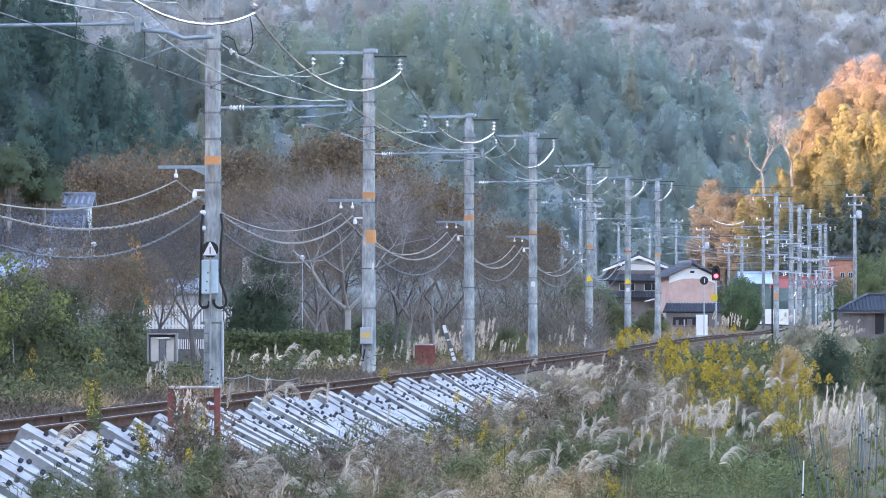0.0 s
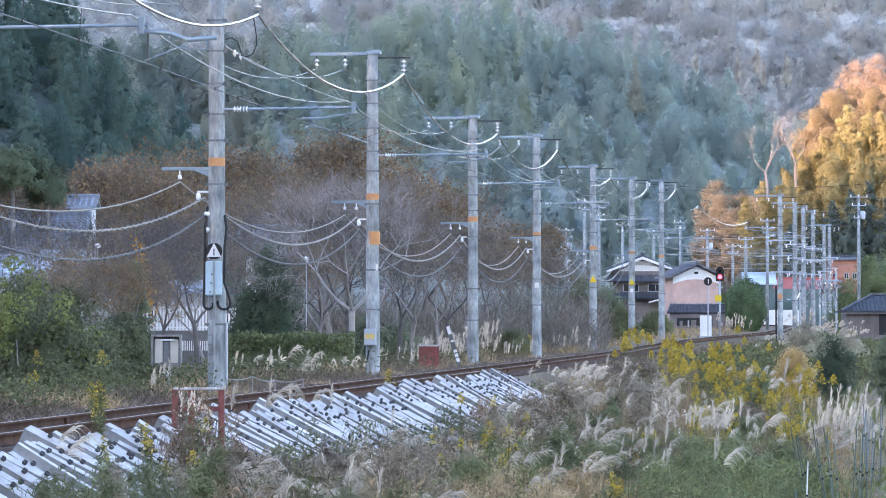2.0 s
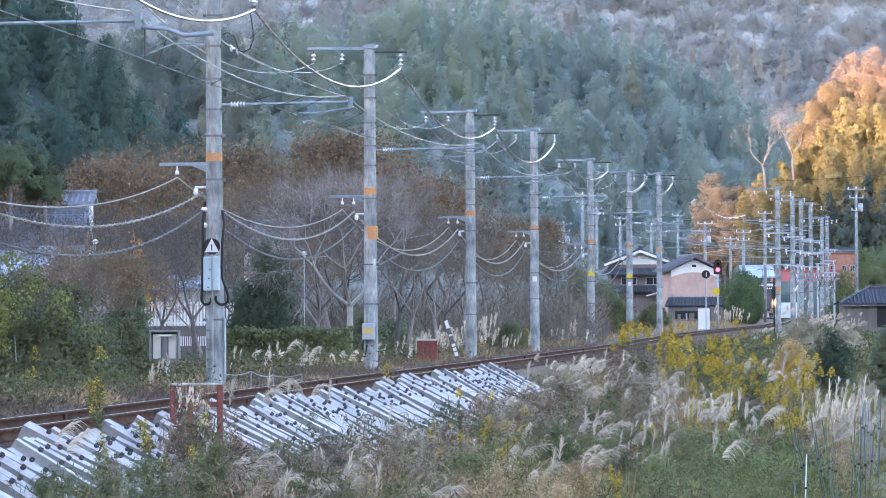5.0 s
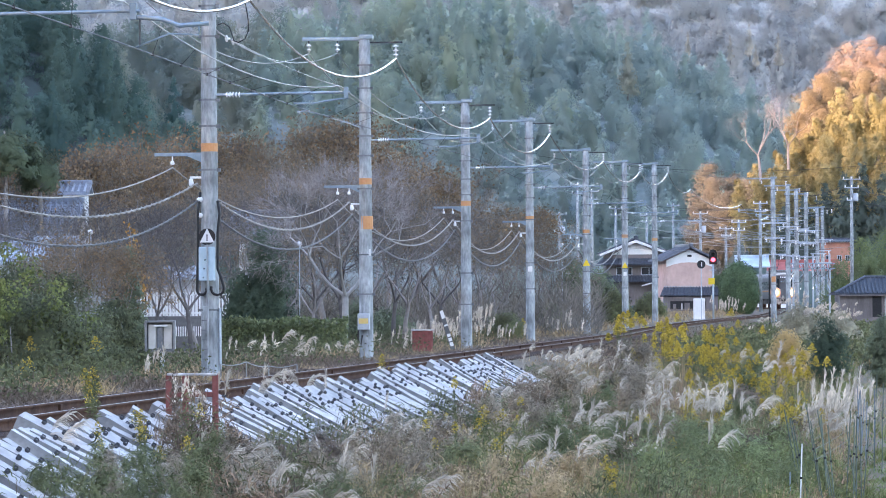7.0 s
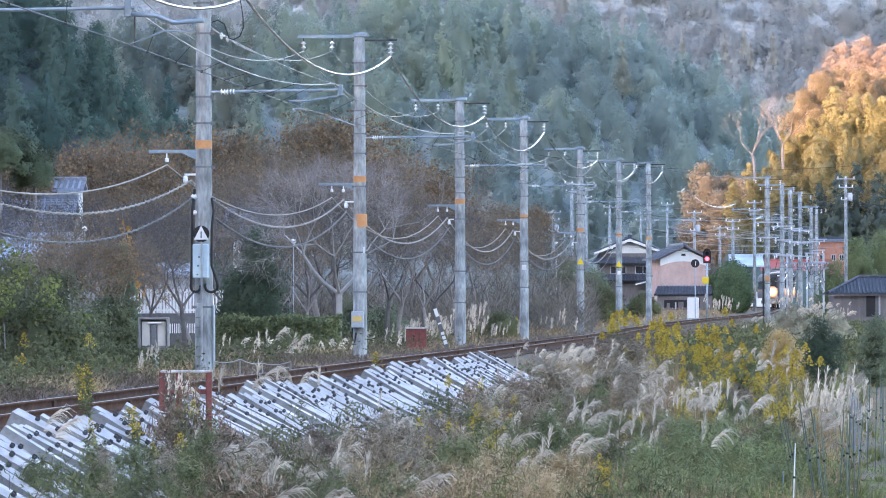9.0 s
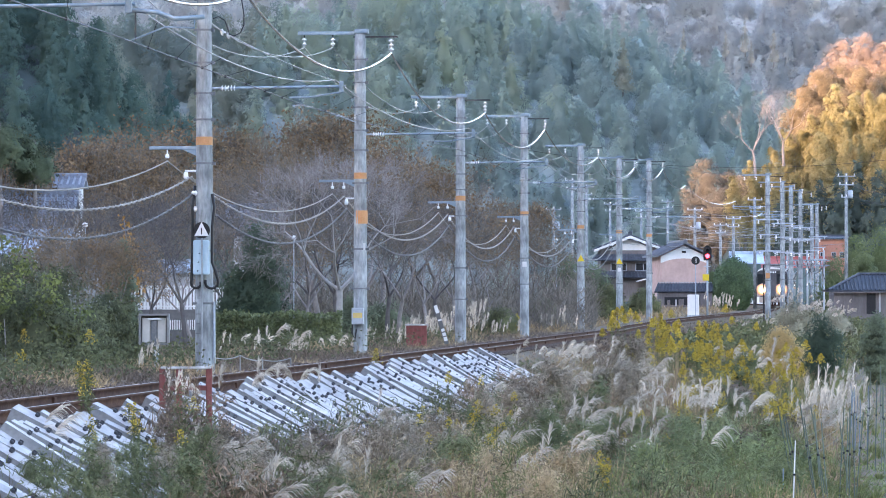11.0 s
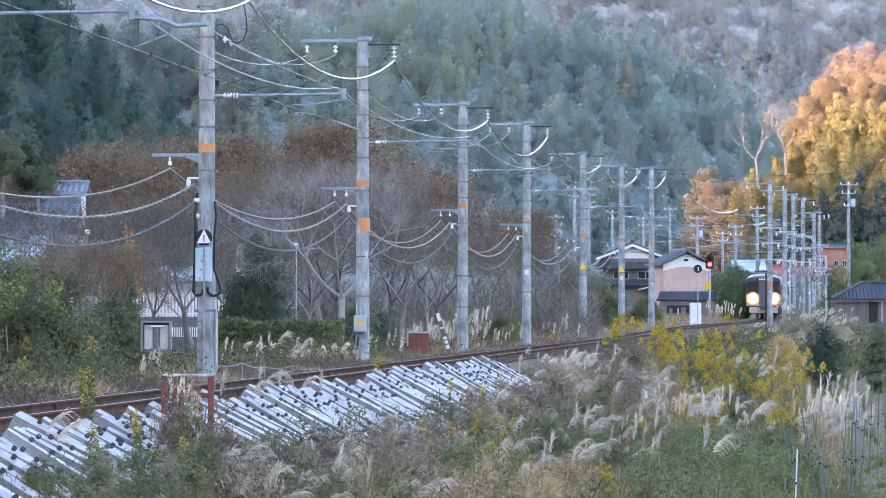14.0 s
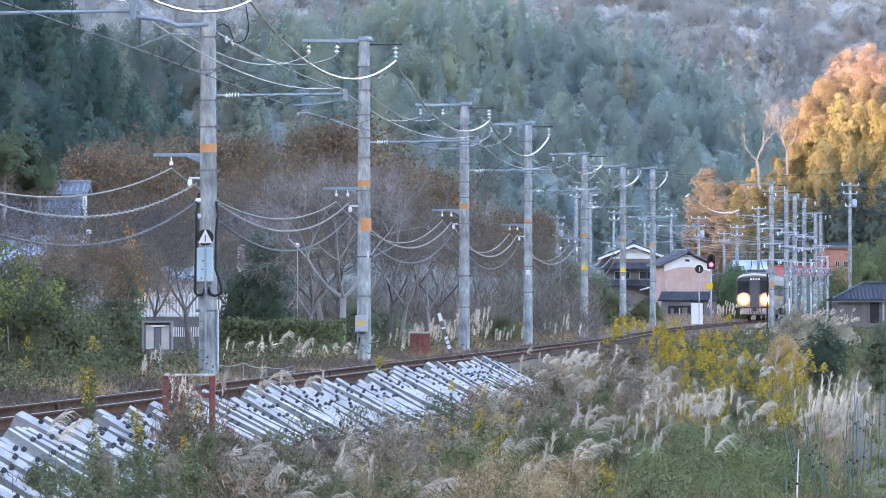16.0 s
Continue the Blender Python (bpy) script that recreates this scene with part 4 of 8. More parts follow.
# ---------- trackside things ----------
M["worn_white"] = mat("worn_white", (0.30, 0.26, 0.24), (0.70, 0.69, 0.66), 9, 0.8, big=0.25, bigscale=3)
post = thing("track_barrier", "rusty red steel frame with a pale top beside the track", "barrier", pose(-3.46, 66.0, 0))
zt = 0.45
for x in (-0.36, -0.1, 0.36):
    part("post", Geo().box((x * 0.9, 0, zt / 2 - 0.42), (0.085, 0.07, zt + 0.84), 0.012), M["redpaint"], post)
part("top_plate", Geo().box((0, 0, zt + 0.0), (0.70, 0.13, 0.035), 0.01), M["worn_white"], post, "weathered whitish top plate")
part("rail_bar", Geo().box((0, 0.03, zt - 0.28), (0.66, 0.04, 0.07), 0.01), M["redpaint"], post)
cab = thing("red_cabinet", "rusty red corrugated steel cabinet beside the track", "cabinet", pose(-0.63, 166.0, -0.17))
part("body", Geo().box((0, 0, 0.36), (0.72, 0.5, 0.74), 0.02), M["redpaint"], cab)
for k in range(5):
    part("rib", Geo().box((-0.28 + 0.14 * k, -0.262, 0.36), (0.06, 0.03, 0.66), 0.01), M["redpaint"], cab)
part("lid", Geo().box((0, 0, 0.75), (0.82, 0.58, 0.05), 0.012), M["worn_white"], cab, "pale weathered lid")
sg = thing("tilted_post", "leaning dark marker post with white bands", "marker post", pose(0.40, 164.0, 0.00, 0, -17, 0))
part("post", Geo().box((0, 0, 0.62), (0.15, 0.06, 1.4), 0.01), M["dark_block"], sg)
for z, h in ((1.17, 0.28), (0.42, 0.1), (0.27, 0.12), (0.1, 0.14), (0.78, 0.06)):
    part("band", Geo().box((0.01, -0.034, z), (0.12, 0.008, h)), M["white"], sg, "white band")
rc = thing("relay_cabinet", "beige steel relay cabinet on legs with a hood", "cabinet", pose(-6.85, 116.0, -0.3))
zc = 0.71 + 0.3
M["beige"] = mat("beige", (0.50, 0.49, 0.44), (0.60, 0.58, 0.53), 6, 0.6, big=0.2)
part("body", Geo().box((0, 0.06, zc), (0.64, 0.2, 0.66), 0.02), M["dark_block"], rc)
for x in (-0.345, 0.345):
    part("frame", Geo().box((x, -0.02, zc), (0.055, 0.36, 0.76), 0.01), M["sleeper_side"], rc, "grey steel frame")
for z in (-0.355, 0.355):
    part("frame", Geo().box((0, -0.02, zc + z), (0.635, 0.36, 0.05), 0.01), M["sleeper_side"], rc, "grey steel frame")
for x in (-0.19, 0.19):
    part("door", Geo().box((x, -0.07, zc - 0.02), (0.21, 0.05, 0.6), 0.015), M["beige"], rc, "pale beige door")
part("pillar", Geo().box((0.0, -0.1, zc - 0.06), (0.15, 0.1, 0.56), 0.02), M["clamp"], rc, "dark centre pillar")
part("cap", Geo().box((0.02, -0.12, zc + 0.25), (0.34, 0.12, 0.05), 0.015), M["porcelain"], rc, "white cap")
part("stand", Geo().box((0.05, 0.02, (zc - 0.38) / 2), (0.12, 0.12, zc - 0.36)), M["galv"], rc)

# signal, marker disc, cabinet near the station
sx, sy = 19.72, 343.0
sz = line_z(sy) - 0.3
sig = thing("railway_signal", "black colour-light signal showing red on a post", "railway signal", pose(sx, sy, sz))
hz = 4.86 - sz
part("post", Geo().tube([(0, 0, -0.3), (0, 0, hz + 0.2)], 0.07, 8), M["galv"], sig, "", True)
hd = part("signal_head", Geo().prism([(-0.27, -0.48), (0.27, -0.48), (0.3, -0.2), (0.3, 0.3), (0.2, 0.52), (0, 0.6), (-0.2, 0.52), (-0.3, 0.3), (-0.3, -0.2)], 0.09, pose(0, -0.16, hz)), M["black"], sig, "black oval backing plate")
M["red_lamp"] = glow("red_lamp", (1.0, 0.035, 0.05), 3.0)
M["dark_lens"] = mat("dark_lens", (0.02, 0.02, 0.02), (0.03, 0.03, 0.03), 4, 0.15, bump=0)
part("lens", Geo().lathe((0, -0.22, hz - 0.16), [(0.15, 0), (0.15, 0.05)], 16, "y"), M["red_lamp"], hd, "glowing red lens", True)
part("lens", Geo().lathe((0, -0.20, hz + 0.22), [(0.11, 0), (0.11, 0.04)], 16, "y"), M["dark_lens"], hd, "unlit lens", True)
for z in (-0.16, 0.22):
    part("visor", Geo().add([(math.cos(a) * 0.18, -0.17 - d, hz + z + math.sin(a) * 0.18) for d in (0, 0.22) for a in [math.pi * k / 8 for k in range(9)]],
                            [(k, k + 1, k + 10, k + 9) for k in range(8)]), M["black"], hd)
part("plate", Geo().box((-0.12, -0.1, 3.15 - sz), (0.46, 0.02, 0.46), 0.01), M["yellow"], sig, "yellow number plate, blank")
part("bracket", Geo().box((0, -0.05, 3.96 - sz), (0.5, 0.1, 0.06)), M["galv"], sig)
mk_ = thing("marker_disc", "black round signal disc on a thin post", "railway sign", pose(18.59, 338.0, sz))
part("post", Geo().tube([(0, 0, -0.3), (0, 0, 4.21 - sz)], 0.04, 8), M["galv"], mk_)
part("disc", Geo().lathe((0, -0.06, 4.33 - sz), [(0.3, 0), (0.3, 0.03)], 20, "y"), M["black"], mk_)
part("disc_bar", Geo().box((0.03, -0.075, 4.33 - sz), (0.05, 0.02, 0.3)), M["white"], mk_)
wc = thing("white_cabinet", "white steel signal cabinet beside the track", "cabinet", pose(18.59, 341.0, 0.46))
part("body", Geo().box((0, 0, 0.7), (0.82, 0.5, 1.5), 0.04), M["white"], wc)
part("plinth", Geo().box((0, 0, -0.15), (0.9, 0.6, 0.25), 0.02), M["concrete"], wc)
part("door", Geo().box((0.0, -0.26, 0.7), (0.7, 0.02, 1.3), 0.006), M["white"], wc)


def village_pole(x, y, zt, arms=((0.3, 1.2), (0.9, 1.0)), r=0.13, can=False, label="slim grey concrete village power pole"):
    zb = ground_z(x, y)
    ob = thing("power_pole", label, "utility pole", pose(x, y, zb, 0, 0, random.uniform(-12, 12)), "power poles in the village")
    H = zt - zb
    part("shaft", Geo().lathe((0, 0, 0), [(r * 1.35, -0.3), (r, H)], 10), M["concrete"], ob, smooth=True)
    for d, w in arms:
        c = part("crossarm", Geo().box((0, -r, H - d), (w, 0.08, 0.09)), M["galv"], ob)
        for k in (-0.45, 0.0, 0.45):
            part("insulator", Geo().lathe((k * w, -r, H - d + 0.05), [(0.05, 0), (0.06, 0.08), (0.03, 0.18)], 8), M["porcelain"], c, "white insulator")
    if can:
        part("transformer", Geo().lathe((0.35, -0.1, H - 2.2), [(0.22, 0), (0.24, 0.1), (0.24, 0.65), (0.15, 0.72)], 12), M["galv"], ob, "grey transformer can", True)
    return ob


for x, y, zt, can in ((12.49, 430, 12.66, 0), (14.41, 450, 12.55, 0), (19.25, 520, 12.37, 0), (25.32, 515, 12.57, 0), (26.89, 490, 11.15, 1),
                      (27.71, 440, 9.36, 0), (29.70, 440, 11.09, 0), (36.45, 420, 12.75, 1), (12.06, 480, 11.01, 1), (22.88, 525, 11.72, 0), (30.12, 500, 9.74, 0)):
    village_pole(x, y, zt, ((0.25, 1.6), (1.0, 1.3), (2.1, 0.9)) if can else ((0.25, 1.4), (1.0, 1.1)), can=bool(can))

# substation frame beside the far poles
fr = thing("switch_frame", "grey steel switchgear frame with dangling cables", "switchgear", pose(33.58, 430.0, 1.15))
for x in (-1.6, 0.2, 1.7):
    part("post", Geo().tube([(x, 0, -0.5), (x, 0, 4.9)], 0.09, 8), M["galv"], fr)
zf = 5.14 - 1.15
for z in (zf, zf - 0.45):
    part("beam", Geo().box((0.1, -0.05, z), (4.2, 0.1, 0.12)), M["bluesteel"], fr)
for k in range(26):
    x = -1.9 + 0.155 * k
    a_, b_ = (x, -0.1, zf), (x + random.uniform(-1.3, 1.3), -0.2, zf - random.uniform(0.3, 2.8))
    part("cable", Geo().tube(hang(a_, b_, random.uniform(0.2, 0.7), 8), 0.03, 5), M[("wire", "darkwire", "bluesteel", "cable")[k % 4]], fr, "hanging cable")
for k in range(9):
    x = -1.7 + 0.4 * k
    part("insulator", Geo().lathe((x, -0.1, zf - 0.25), [(0.04, 0), (0.06, 0.08), (0.04, 0.2)], 8), M["galv" if k % 3 else "porcelain"], fr)

# ---------- houses ----------
M["tile_dark"] = mat("tile_dark", (0.055, 0.062, 0.075), (0.10, 0.11, 0.13), 4, 0.5, big=0.25, obj=0.2)
M["tile_blue"] = mat("tile_blue", (0.18, 0.205, 0.25), (0.30, 0.33, 0.385), 5, 0.5, big=0.25, obj=0.15)
M["oldwhite"] = mat("oldwhite", (0.42, 0.42, 0.42), (0.55, 0.55, 0.54), 6, 0.7, obj=0.12)
M["greywall"] = mat("greywall", (0.15, 0.132, 0.128), (0.235, 0.21, 0.205), 3, 0.9, stretch=(6, 6, 0.5), obj=0.1)
M["tile_grey"] = mat("tile_grey", (0.10, 0.11, 0.13), (0.16, 0.175, 0.20), 4, 0.5, big=0.25, obj=0.2)
M["pinkwall"] = mat("pinkwall", (0.52, 0.36, 0.315), (0.60, 0.43, 0.375), 2, 0.9, big=0.12)
M["redroof"] = mat("redroof", (0.36, 0.10, 0.09), (0.46, 0.15, 0.13), 3, 0.7, big=0.2)
M["teal"] = mat("teal", (0.10, 0.155, 0.15), (0.15, 0.21, 0.20), 3, 0.7)
M["orangewall"] = mat("orangewall", (0.42, 0.195, 0.135), (0.52, 0.255, 0.18), 3, 0.8)
M["skyroof"] = mat("skyroof", (0.42, 0.53, 0.64), (0.54, 0.64, 0.74), 3, 0.4, metal=0.2)


def gable_house(name, label, x, y, z, w, d, wall_h, roof_h, wall, roof, over=0.6, turn=0.0, gable_front=True, trim=None, rows=True):
    """House whose gable faces -y (or whose eaves do); tiled roof with raised courses."""
    ob = thing(name, label, "house", pose(x, y, z, 0, 0, turn))
    if gable_front:
        part("wall", Geo().prism([(-w / 2, -0.6), (w / 2, -0.6), (w / 2, wall_h), (0, wall_h + roof_h * (w / (w + 2 * over))), (-w / 2, wall_h)], d), M[wall], ob)
    else:
        part("wall", Geo().box((0, d / 2, wall_h / 2 - 0.3), (w, d, wall_h + 0.6)), M[wall], ob)
    span, length = (w, d) if gable_front else (d, w)
    half = span / 2 + over
    for s in (-1, 1):
        g = Geo()
        n = 14 if rows else 1
        zl = wall_h - over * roof_h / half * 0.3
        o = [(0, zl + roof_h - 0.06), (s * half, zl - 0.06)]
        for k in range(n):
            a, b = k / n, (k + 1) / n
            o += [(s * half * (1 - a), zl + roof_h * a + 0.10), (s * half * (1 - b), zl + roof_h * b + 0.05)]
        if gable_front:
            g.prism(o, length + 2 * over, pose(0, -over, 0))
        else:
            g.prism(o, length + 2 * over, pose(0, d / 2, 0) @ pose(0, 0, 0, 0, 0, 90) @ pose(0, -length / 2 - over, 0))
        rf = part("roof", g, M[roof], ob, "tiled roof slope" if rows else "sheet roof slope")
        if rows:
            step = 0.3 if length < 12 else 0.42
            for k in range(int((length + 2 * over) / step)):
                q = -over + (k + 0.5) * step
                a, b = Vector((s * half, 0, wall_h - over * roof_h / half * 0.3 + 0.09)), Vector((0, 0, wall_h - over * roof_h / half * 0.3 + roof_h + 0.09))
                g = Geo()
                if gable_front:
                    g.tube([a + Vector((0, q, 0)), b + Vector((0, q, 0))], 0.06, 5)
                else:
                    g.tube([(q - length / 2, d / 2 + a.x, a.z), (q - length / 2, d / 2 + b.x, b.z)], 0.06, 5)
                part("tile_roll", g, M[roof], rf)
    top = wall_h - over * roof_h / half * 0.3 + roof_h + 0.12
    if gable_front:
        part("ridge_cap", Geo().box((0, d / 2, top), (0.35, d + 2 * over + 0.1, 0.28), 0.05), M[roof], ob)
        part("ridge_end", Geo().box((0, -over - 0.05, top + 0.08), (0.42, 0.12, 0.4), 0.05), M[roof], ob)
    else:
        part("ridge_cap", Geo().box((0, d / 2, top), (w + 2 * over + 0.1, 0.35, 0.28), 0.05), M[roof], ob)
    if trim:
        for s in (-1, 1):
            e0, e1 = (s * half, wall_h - over * roof_h / half * 0.3 - 0.05), (0, top - 0.15)
            part("bargeboard", Geo().prism([(e0[0], e0[1] - 0.18), (e0[0], e0[1] + 0.05), (e1[0], e1[1]), (e1[0], e1[1] - 0.3)], 0.06, pose(0, -over - 0.07, 0)), M[trim], ob, "white painted bargeboard")
    return ob


def window(ob, x, z, w, h, y=0.0):
    fr_ = part("window", Geo().box((x, y - 0.03, z), (w, 0.06, h)), M["glass"], ob, "dark window pane")
    for dx, dz, ww, hh in ((0, h / 2, w + 0.1, 0.07), (0, -h / 2, w + 0.1, 0.07), (-w / 2, 0, 0.07, h), (w / 2, 0, 0.07, h), (0, 0, 0.05, h)):
        part("frame", Geo().box((x + dx, y - 0.065, z + dz), (ww, 0.05, hh)), M["galv"], fr_)


hA = gable_house("house", "pink gabled house with grey tiled roof and white gable", 24.68, 470.0, 1.85, 4.6, 4.6, 4.1, 1.35, "pinkwall", "tile_grey", 0.6, 12, True, None)
part("gable_plaster", Geo().prism([(-2.36, 3.4), (-1.6, 3.66), (-0.8, 3.82), (0, 3.86), (0.8, 3.82), (1.6, 3.66), (2.36, 3.4), (2.36, 4.05), (0.15, 5.05), (-0.15, 5.05), (-2.36, 4.05)], 0.03, pose(0, -0.035, 0)), M["white"], hA, "white plastered gable")
part("vent", Geo().box((0, -0.06, 4.5), (0.42, 0.04, 0.22)), M["black"], hA)
ann = thing("lean_to", "low annex with dark ribbed tile roof before the house", "annex", pose(24.05, 455.0, 1.13))
part("wall", Geo().box((0, 1.4, 0.6), (5.2, 2.4, 1.7)), M["greywall"], ann)
zr = 2.38 - 1.13
rf = part("roof", Geo().prism([(-3.0, 0), (3.0, 0), (2.6, 1.25), (-2.6, 1.25)], 0.12, pose(0, 0, zr) @ pose(0, 0, 0, -50, 0, 0)), M["tile_dark"], ann, "dark tile roof")
for k in range(19):
    part("tile_roll", Geo().tube([(-2.85 + k * 0.317, -0.05, zr + 0.02), ((-2.85 + k * 0.317) * 0.88, 0.9, zr + 0.85)], 0.07, 5), M["tile_dark"], rf)
for k in range(26):
    part("tile_end", Geo().box((-2.5 + k * 0.2, 0.8, zr + 0.9), (0.1, 0.12, 0.07), 0.01), M["galv"], rf, "pale ridge tile end")
# flat black panel paints the unlit inside of the bay
part("opening", Geo().box((-0.3, 0.17, 0.35), (3.4, 0.08, 0.75)), M["black"], ann, "black panel standing for a dark open bay")
for k, (px_, w_) in enumerate(((-1.6, 0.3), (-0.9, 0.14), (-0.4, 0.5), (0.5, 0.2), (1.0, 0.35))):
    part("plank", Geo().box((px_, 0.1, 0.2), (w_, 0.05, 0.5 + 0.1 * (k % 3))), M["oldwhite" if k % 2 else "greywall"], ann, "weathered plank")
hB = gable_house("house", "large dark-walled farmhouse with white gable boards", 20.60, 500.0, 2.00, 6.2, 9.0, 5.0, 1.5, "greywall", "tile_dark", 0.7, 0, True, "white")
part("gable_plaster", Geo().prism([(-2.4, 4.85), (2.4, 4.85), (0.6, 5.9), (-0.6, 5.9)], 0.03, pose(0, -0.035, 0)), M["white"], hB, "white plastered gable")
for z in (4.4, 2.6):
    sk = part("skirt_roof", Geo().prism([(-4.2, 0), (4.2, 0), (3.5, 1.1), (-3.5, 1.1)], 0.12, pose(0, -1.0, z - 0.6) @ pose(0, 0, 0, -55, 0, 0)), M["tile_dark"], hB, "dark tiled skirt roof")
    for k in range(24):
        part("tile_roll", Geo().tube([(-4.0 + k * 0.348, -1.04, z - 0.57), ((-4.0 + k * 0.348) * 0.86, -0.15, z + 0.08)], 0.06, 5), M["tile_dark"], sk)
window(hB, -1.2, 3.1, 1.6, 0.8)
window(hB, 1.4, 3.1, 1.6, 0.8)
part("porch_roof", Geo().prism([(0.6, 1.5), (3.8, 2.3), (3.8, 2.42), (0.6, 1.62)], 2.0, pose(0, -2.2, 0)), M["white"], hB, "pale sheet porch roof")
gable_house("house", "low house with a long red sheet roof", 42.99, 566.0, 1.69, 8.5, 7.0, 3.2, 1.8, "teal", "redroof", 0.5, 0, False, None, False)
gable_house("house", "low shed with a pale blue sheet roof", 36.93, 560.0, 1.68, 3.2, 5.0, 4.3, 1.2, "teal", "skyroof", 0.4, 0, False, None, False)
wt = thing("wall_low", "white plastered boundary wall", "wall", pose(38.62, 548.0, 1.28), kind="structure")
part("panel", Geo().box((0, 0, 0.6), (4.4, 0.2, 2.0)), M["white"], wt)
fn = thing("fence_teal", "teal sheet metal fence on posts", "fence", pose(41.66, 552.0, 1.41))
for k in range(18):
    part("sheet", Geo().box((-3.8 + k * 0.46, 0.03 * (k % 2), 4.60 - 1.41), (0.44, 0.05, 1.5)), M["teal"], fn)
hO = gable_house("house", "orange-brown house lit by low sun", 48.61, 580.0, 2.11, 3.6, 5.0, 7.0, 0.3, "orangewall", "tile_dark", 0.4, 0, False, None, False)
for x in (-1.2, 0.2, 1.2):
    window(hO, x, 5.0, 0.5, 0.7)
# low brown house with a hipped roof
hR = thing("house", "weathered brown board house with a hipped grey tile roof", "house", pose(36.82, 390.0, 0.38))
zw = 2.37 - 0.38
part("wall", Geo().box((0, 2.5, zw / 2 - 0.3), (8.0, 5.0, zw + 0.6)), M["greywall"], hR)
zt_ = 3.62 - 0.38
E_ = [Vector((-4.5, -0.5, zw - 0.05)), Vector((4.5, -0.5, zw - 0.05)), Vector((4.5, 5.5, zw - 0.05)), Vector((-4.5, 5.5, zw - 0.05)), Vector((-1.7, 2.5, zt_)), Vector((1.7, 2.5, zt_))]
down = Vector((0, 0, -0.12))
me = fast_mesh("roof", [tuple(v) for v in E_] + [tuple(v + down) for v in E_], [(0, 1, 5, 4), (1, 2, 5, 5), (2, 3, 4, 5), (3, 0, 4, 4), (0, 1, 7, 6), (1, 2, 8, 7), (2, 3, 9, 8), (3, 0, 6, 9)], M["tile_dark"])
me.validate()
rf = part("roof", me, None, hR, "grey tiled hipped roof")
for k in range(29):
    x_ = -4.35 + 0.31 * k
    top_ = min(1.0, (4.5 - abs(x_)) / 2.8)
    part("tile_roll", Geo().tube([(x_, -0.5, zw), (x_, -0.5 + 3.0 * top_, zw + (zt_ - zw) * top_ + 0.03)], 0.055, 5), M["tile_dark"], rf)
part("ridge_cap", Geo().tube([(-4.45, -0.45, zw), (-1.7, 2.5, zt_ + 0.08), (1.7, 2.5, zt_ + 0.08)], 0.12, 6), M["tile_dark"], rf)
part("eave_board", Geo().box((0, -0.42, zw - 0.2), (8.9, 0.08, 0.14)), M["greywall"], hR, "weathered eave board")
for k in range(14):
    part("wall_board", Geo().box((-3.9 + k * 0.2, -0.03, zw / 2), (0.17, 0.04, zw)), M["greywall"], hR)
part("doorway", Geo().box((-0.95, -0.03, zw / 2 - 0.15), (0.75, 0.06, zw - 0.3)), M["black"], hR, "dark doorway")
part("porch_post", Geo().box((-0.25, -0.2, zw / 2), (0.14, 0.14, zw)), M["oldwhite"], hR, "white porch post")
# houses behind the bare trees
hL = gable_house("house", "white house with a wide blue-grey tiled roof", -21.36, 238.0, 2.79, 5.2, 5.0, 2.25, 1.9, "white", "tile_blue", 0.7, 0, False)
for x in (-1.6, 0.2, 1.6):
    window(hL, x, 1.2, 0.9, 0.8)
hS = gable_house("house", "white two-storey house with small grey tiled roof", -18.67, 242.0, 2.96, 1.1, 3.0, 7.31 - 2.96, 0.48, "white", "tile_blue", 0.25, 0, False)
window(hS, 0.1, 7.03 - 2.96, 0.5, 0.25)
hM = gable_house("house", "pale house with a blue-grey tiled roof", -9.20, 240.0, 2.95, 1.9, 4.0, 2.0, 1.3, "white", "tile_blue", 0.5, 0, False)
window(hM, -0.2, 1.2, 0.8, 0.7)
hT = gable_house("shed", "low pale shed with a grey tiled roof behind bare branches", -14.37, 224.0, 1.24, 2.6, 3.0, 1.25, 0.55, "oldwhite", "tile_blue", 0.3, 0, False)
window(hT, 0.3, 0.7, 0.8, 0.5)
gable_house("shed", "small pale sheet-roofed shed in the yard", -12.68, 232.0, 1.38, 1.4, 2.5, 1.5, 0.4, "oldwhite", "skyroof", 0.25, 0, False, None, False)
for x, y, z, w in ((-19.3, 215.0, 1.55, 2.6), (-17.3, 213.0, 1.75, 1.5), (-16.2, 219.0, 1.3, 1.2)):
    gable_house("shed", "low shed with a pale sheet roof behind bare branches", x, y, z, w, 2.4, 2.0, 0.75, "oldwhite", "skyroof", 0.25, 0, False, None, False)
# white picket fence and shed
fp = thing("picket_fence", "white slatted fence on a low wall", "fence", pose(-10.69, 200.0, 0.52))
part("base_wall", Geo().box((0, 0.1, 0.05), (6.2, 0.2, 1.0)), M["dark_block"], fp)
z0, z1 = 1.09 - 0.52, 2.09 - 0.52
for k in range(42):
    x = -2.9 + k * 0.138
    part("slat", Geo().box((x, -0.03, (z0 + z1) / 2 - max(0, abs(x) - 1.6) * 0.18), (0.075, 0.03, z1 - z0)), M["white"], fp)
for z in (z0 + 0.12, z1 - 0.12):
    part("rail_bar", Geo().box((0, 0.02, z), (5.8, 0.04, 0.06)), M["white"], fp)
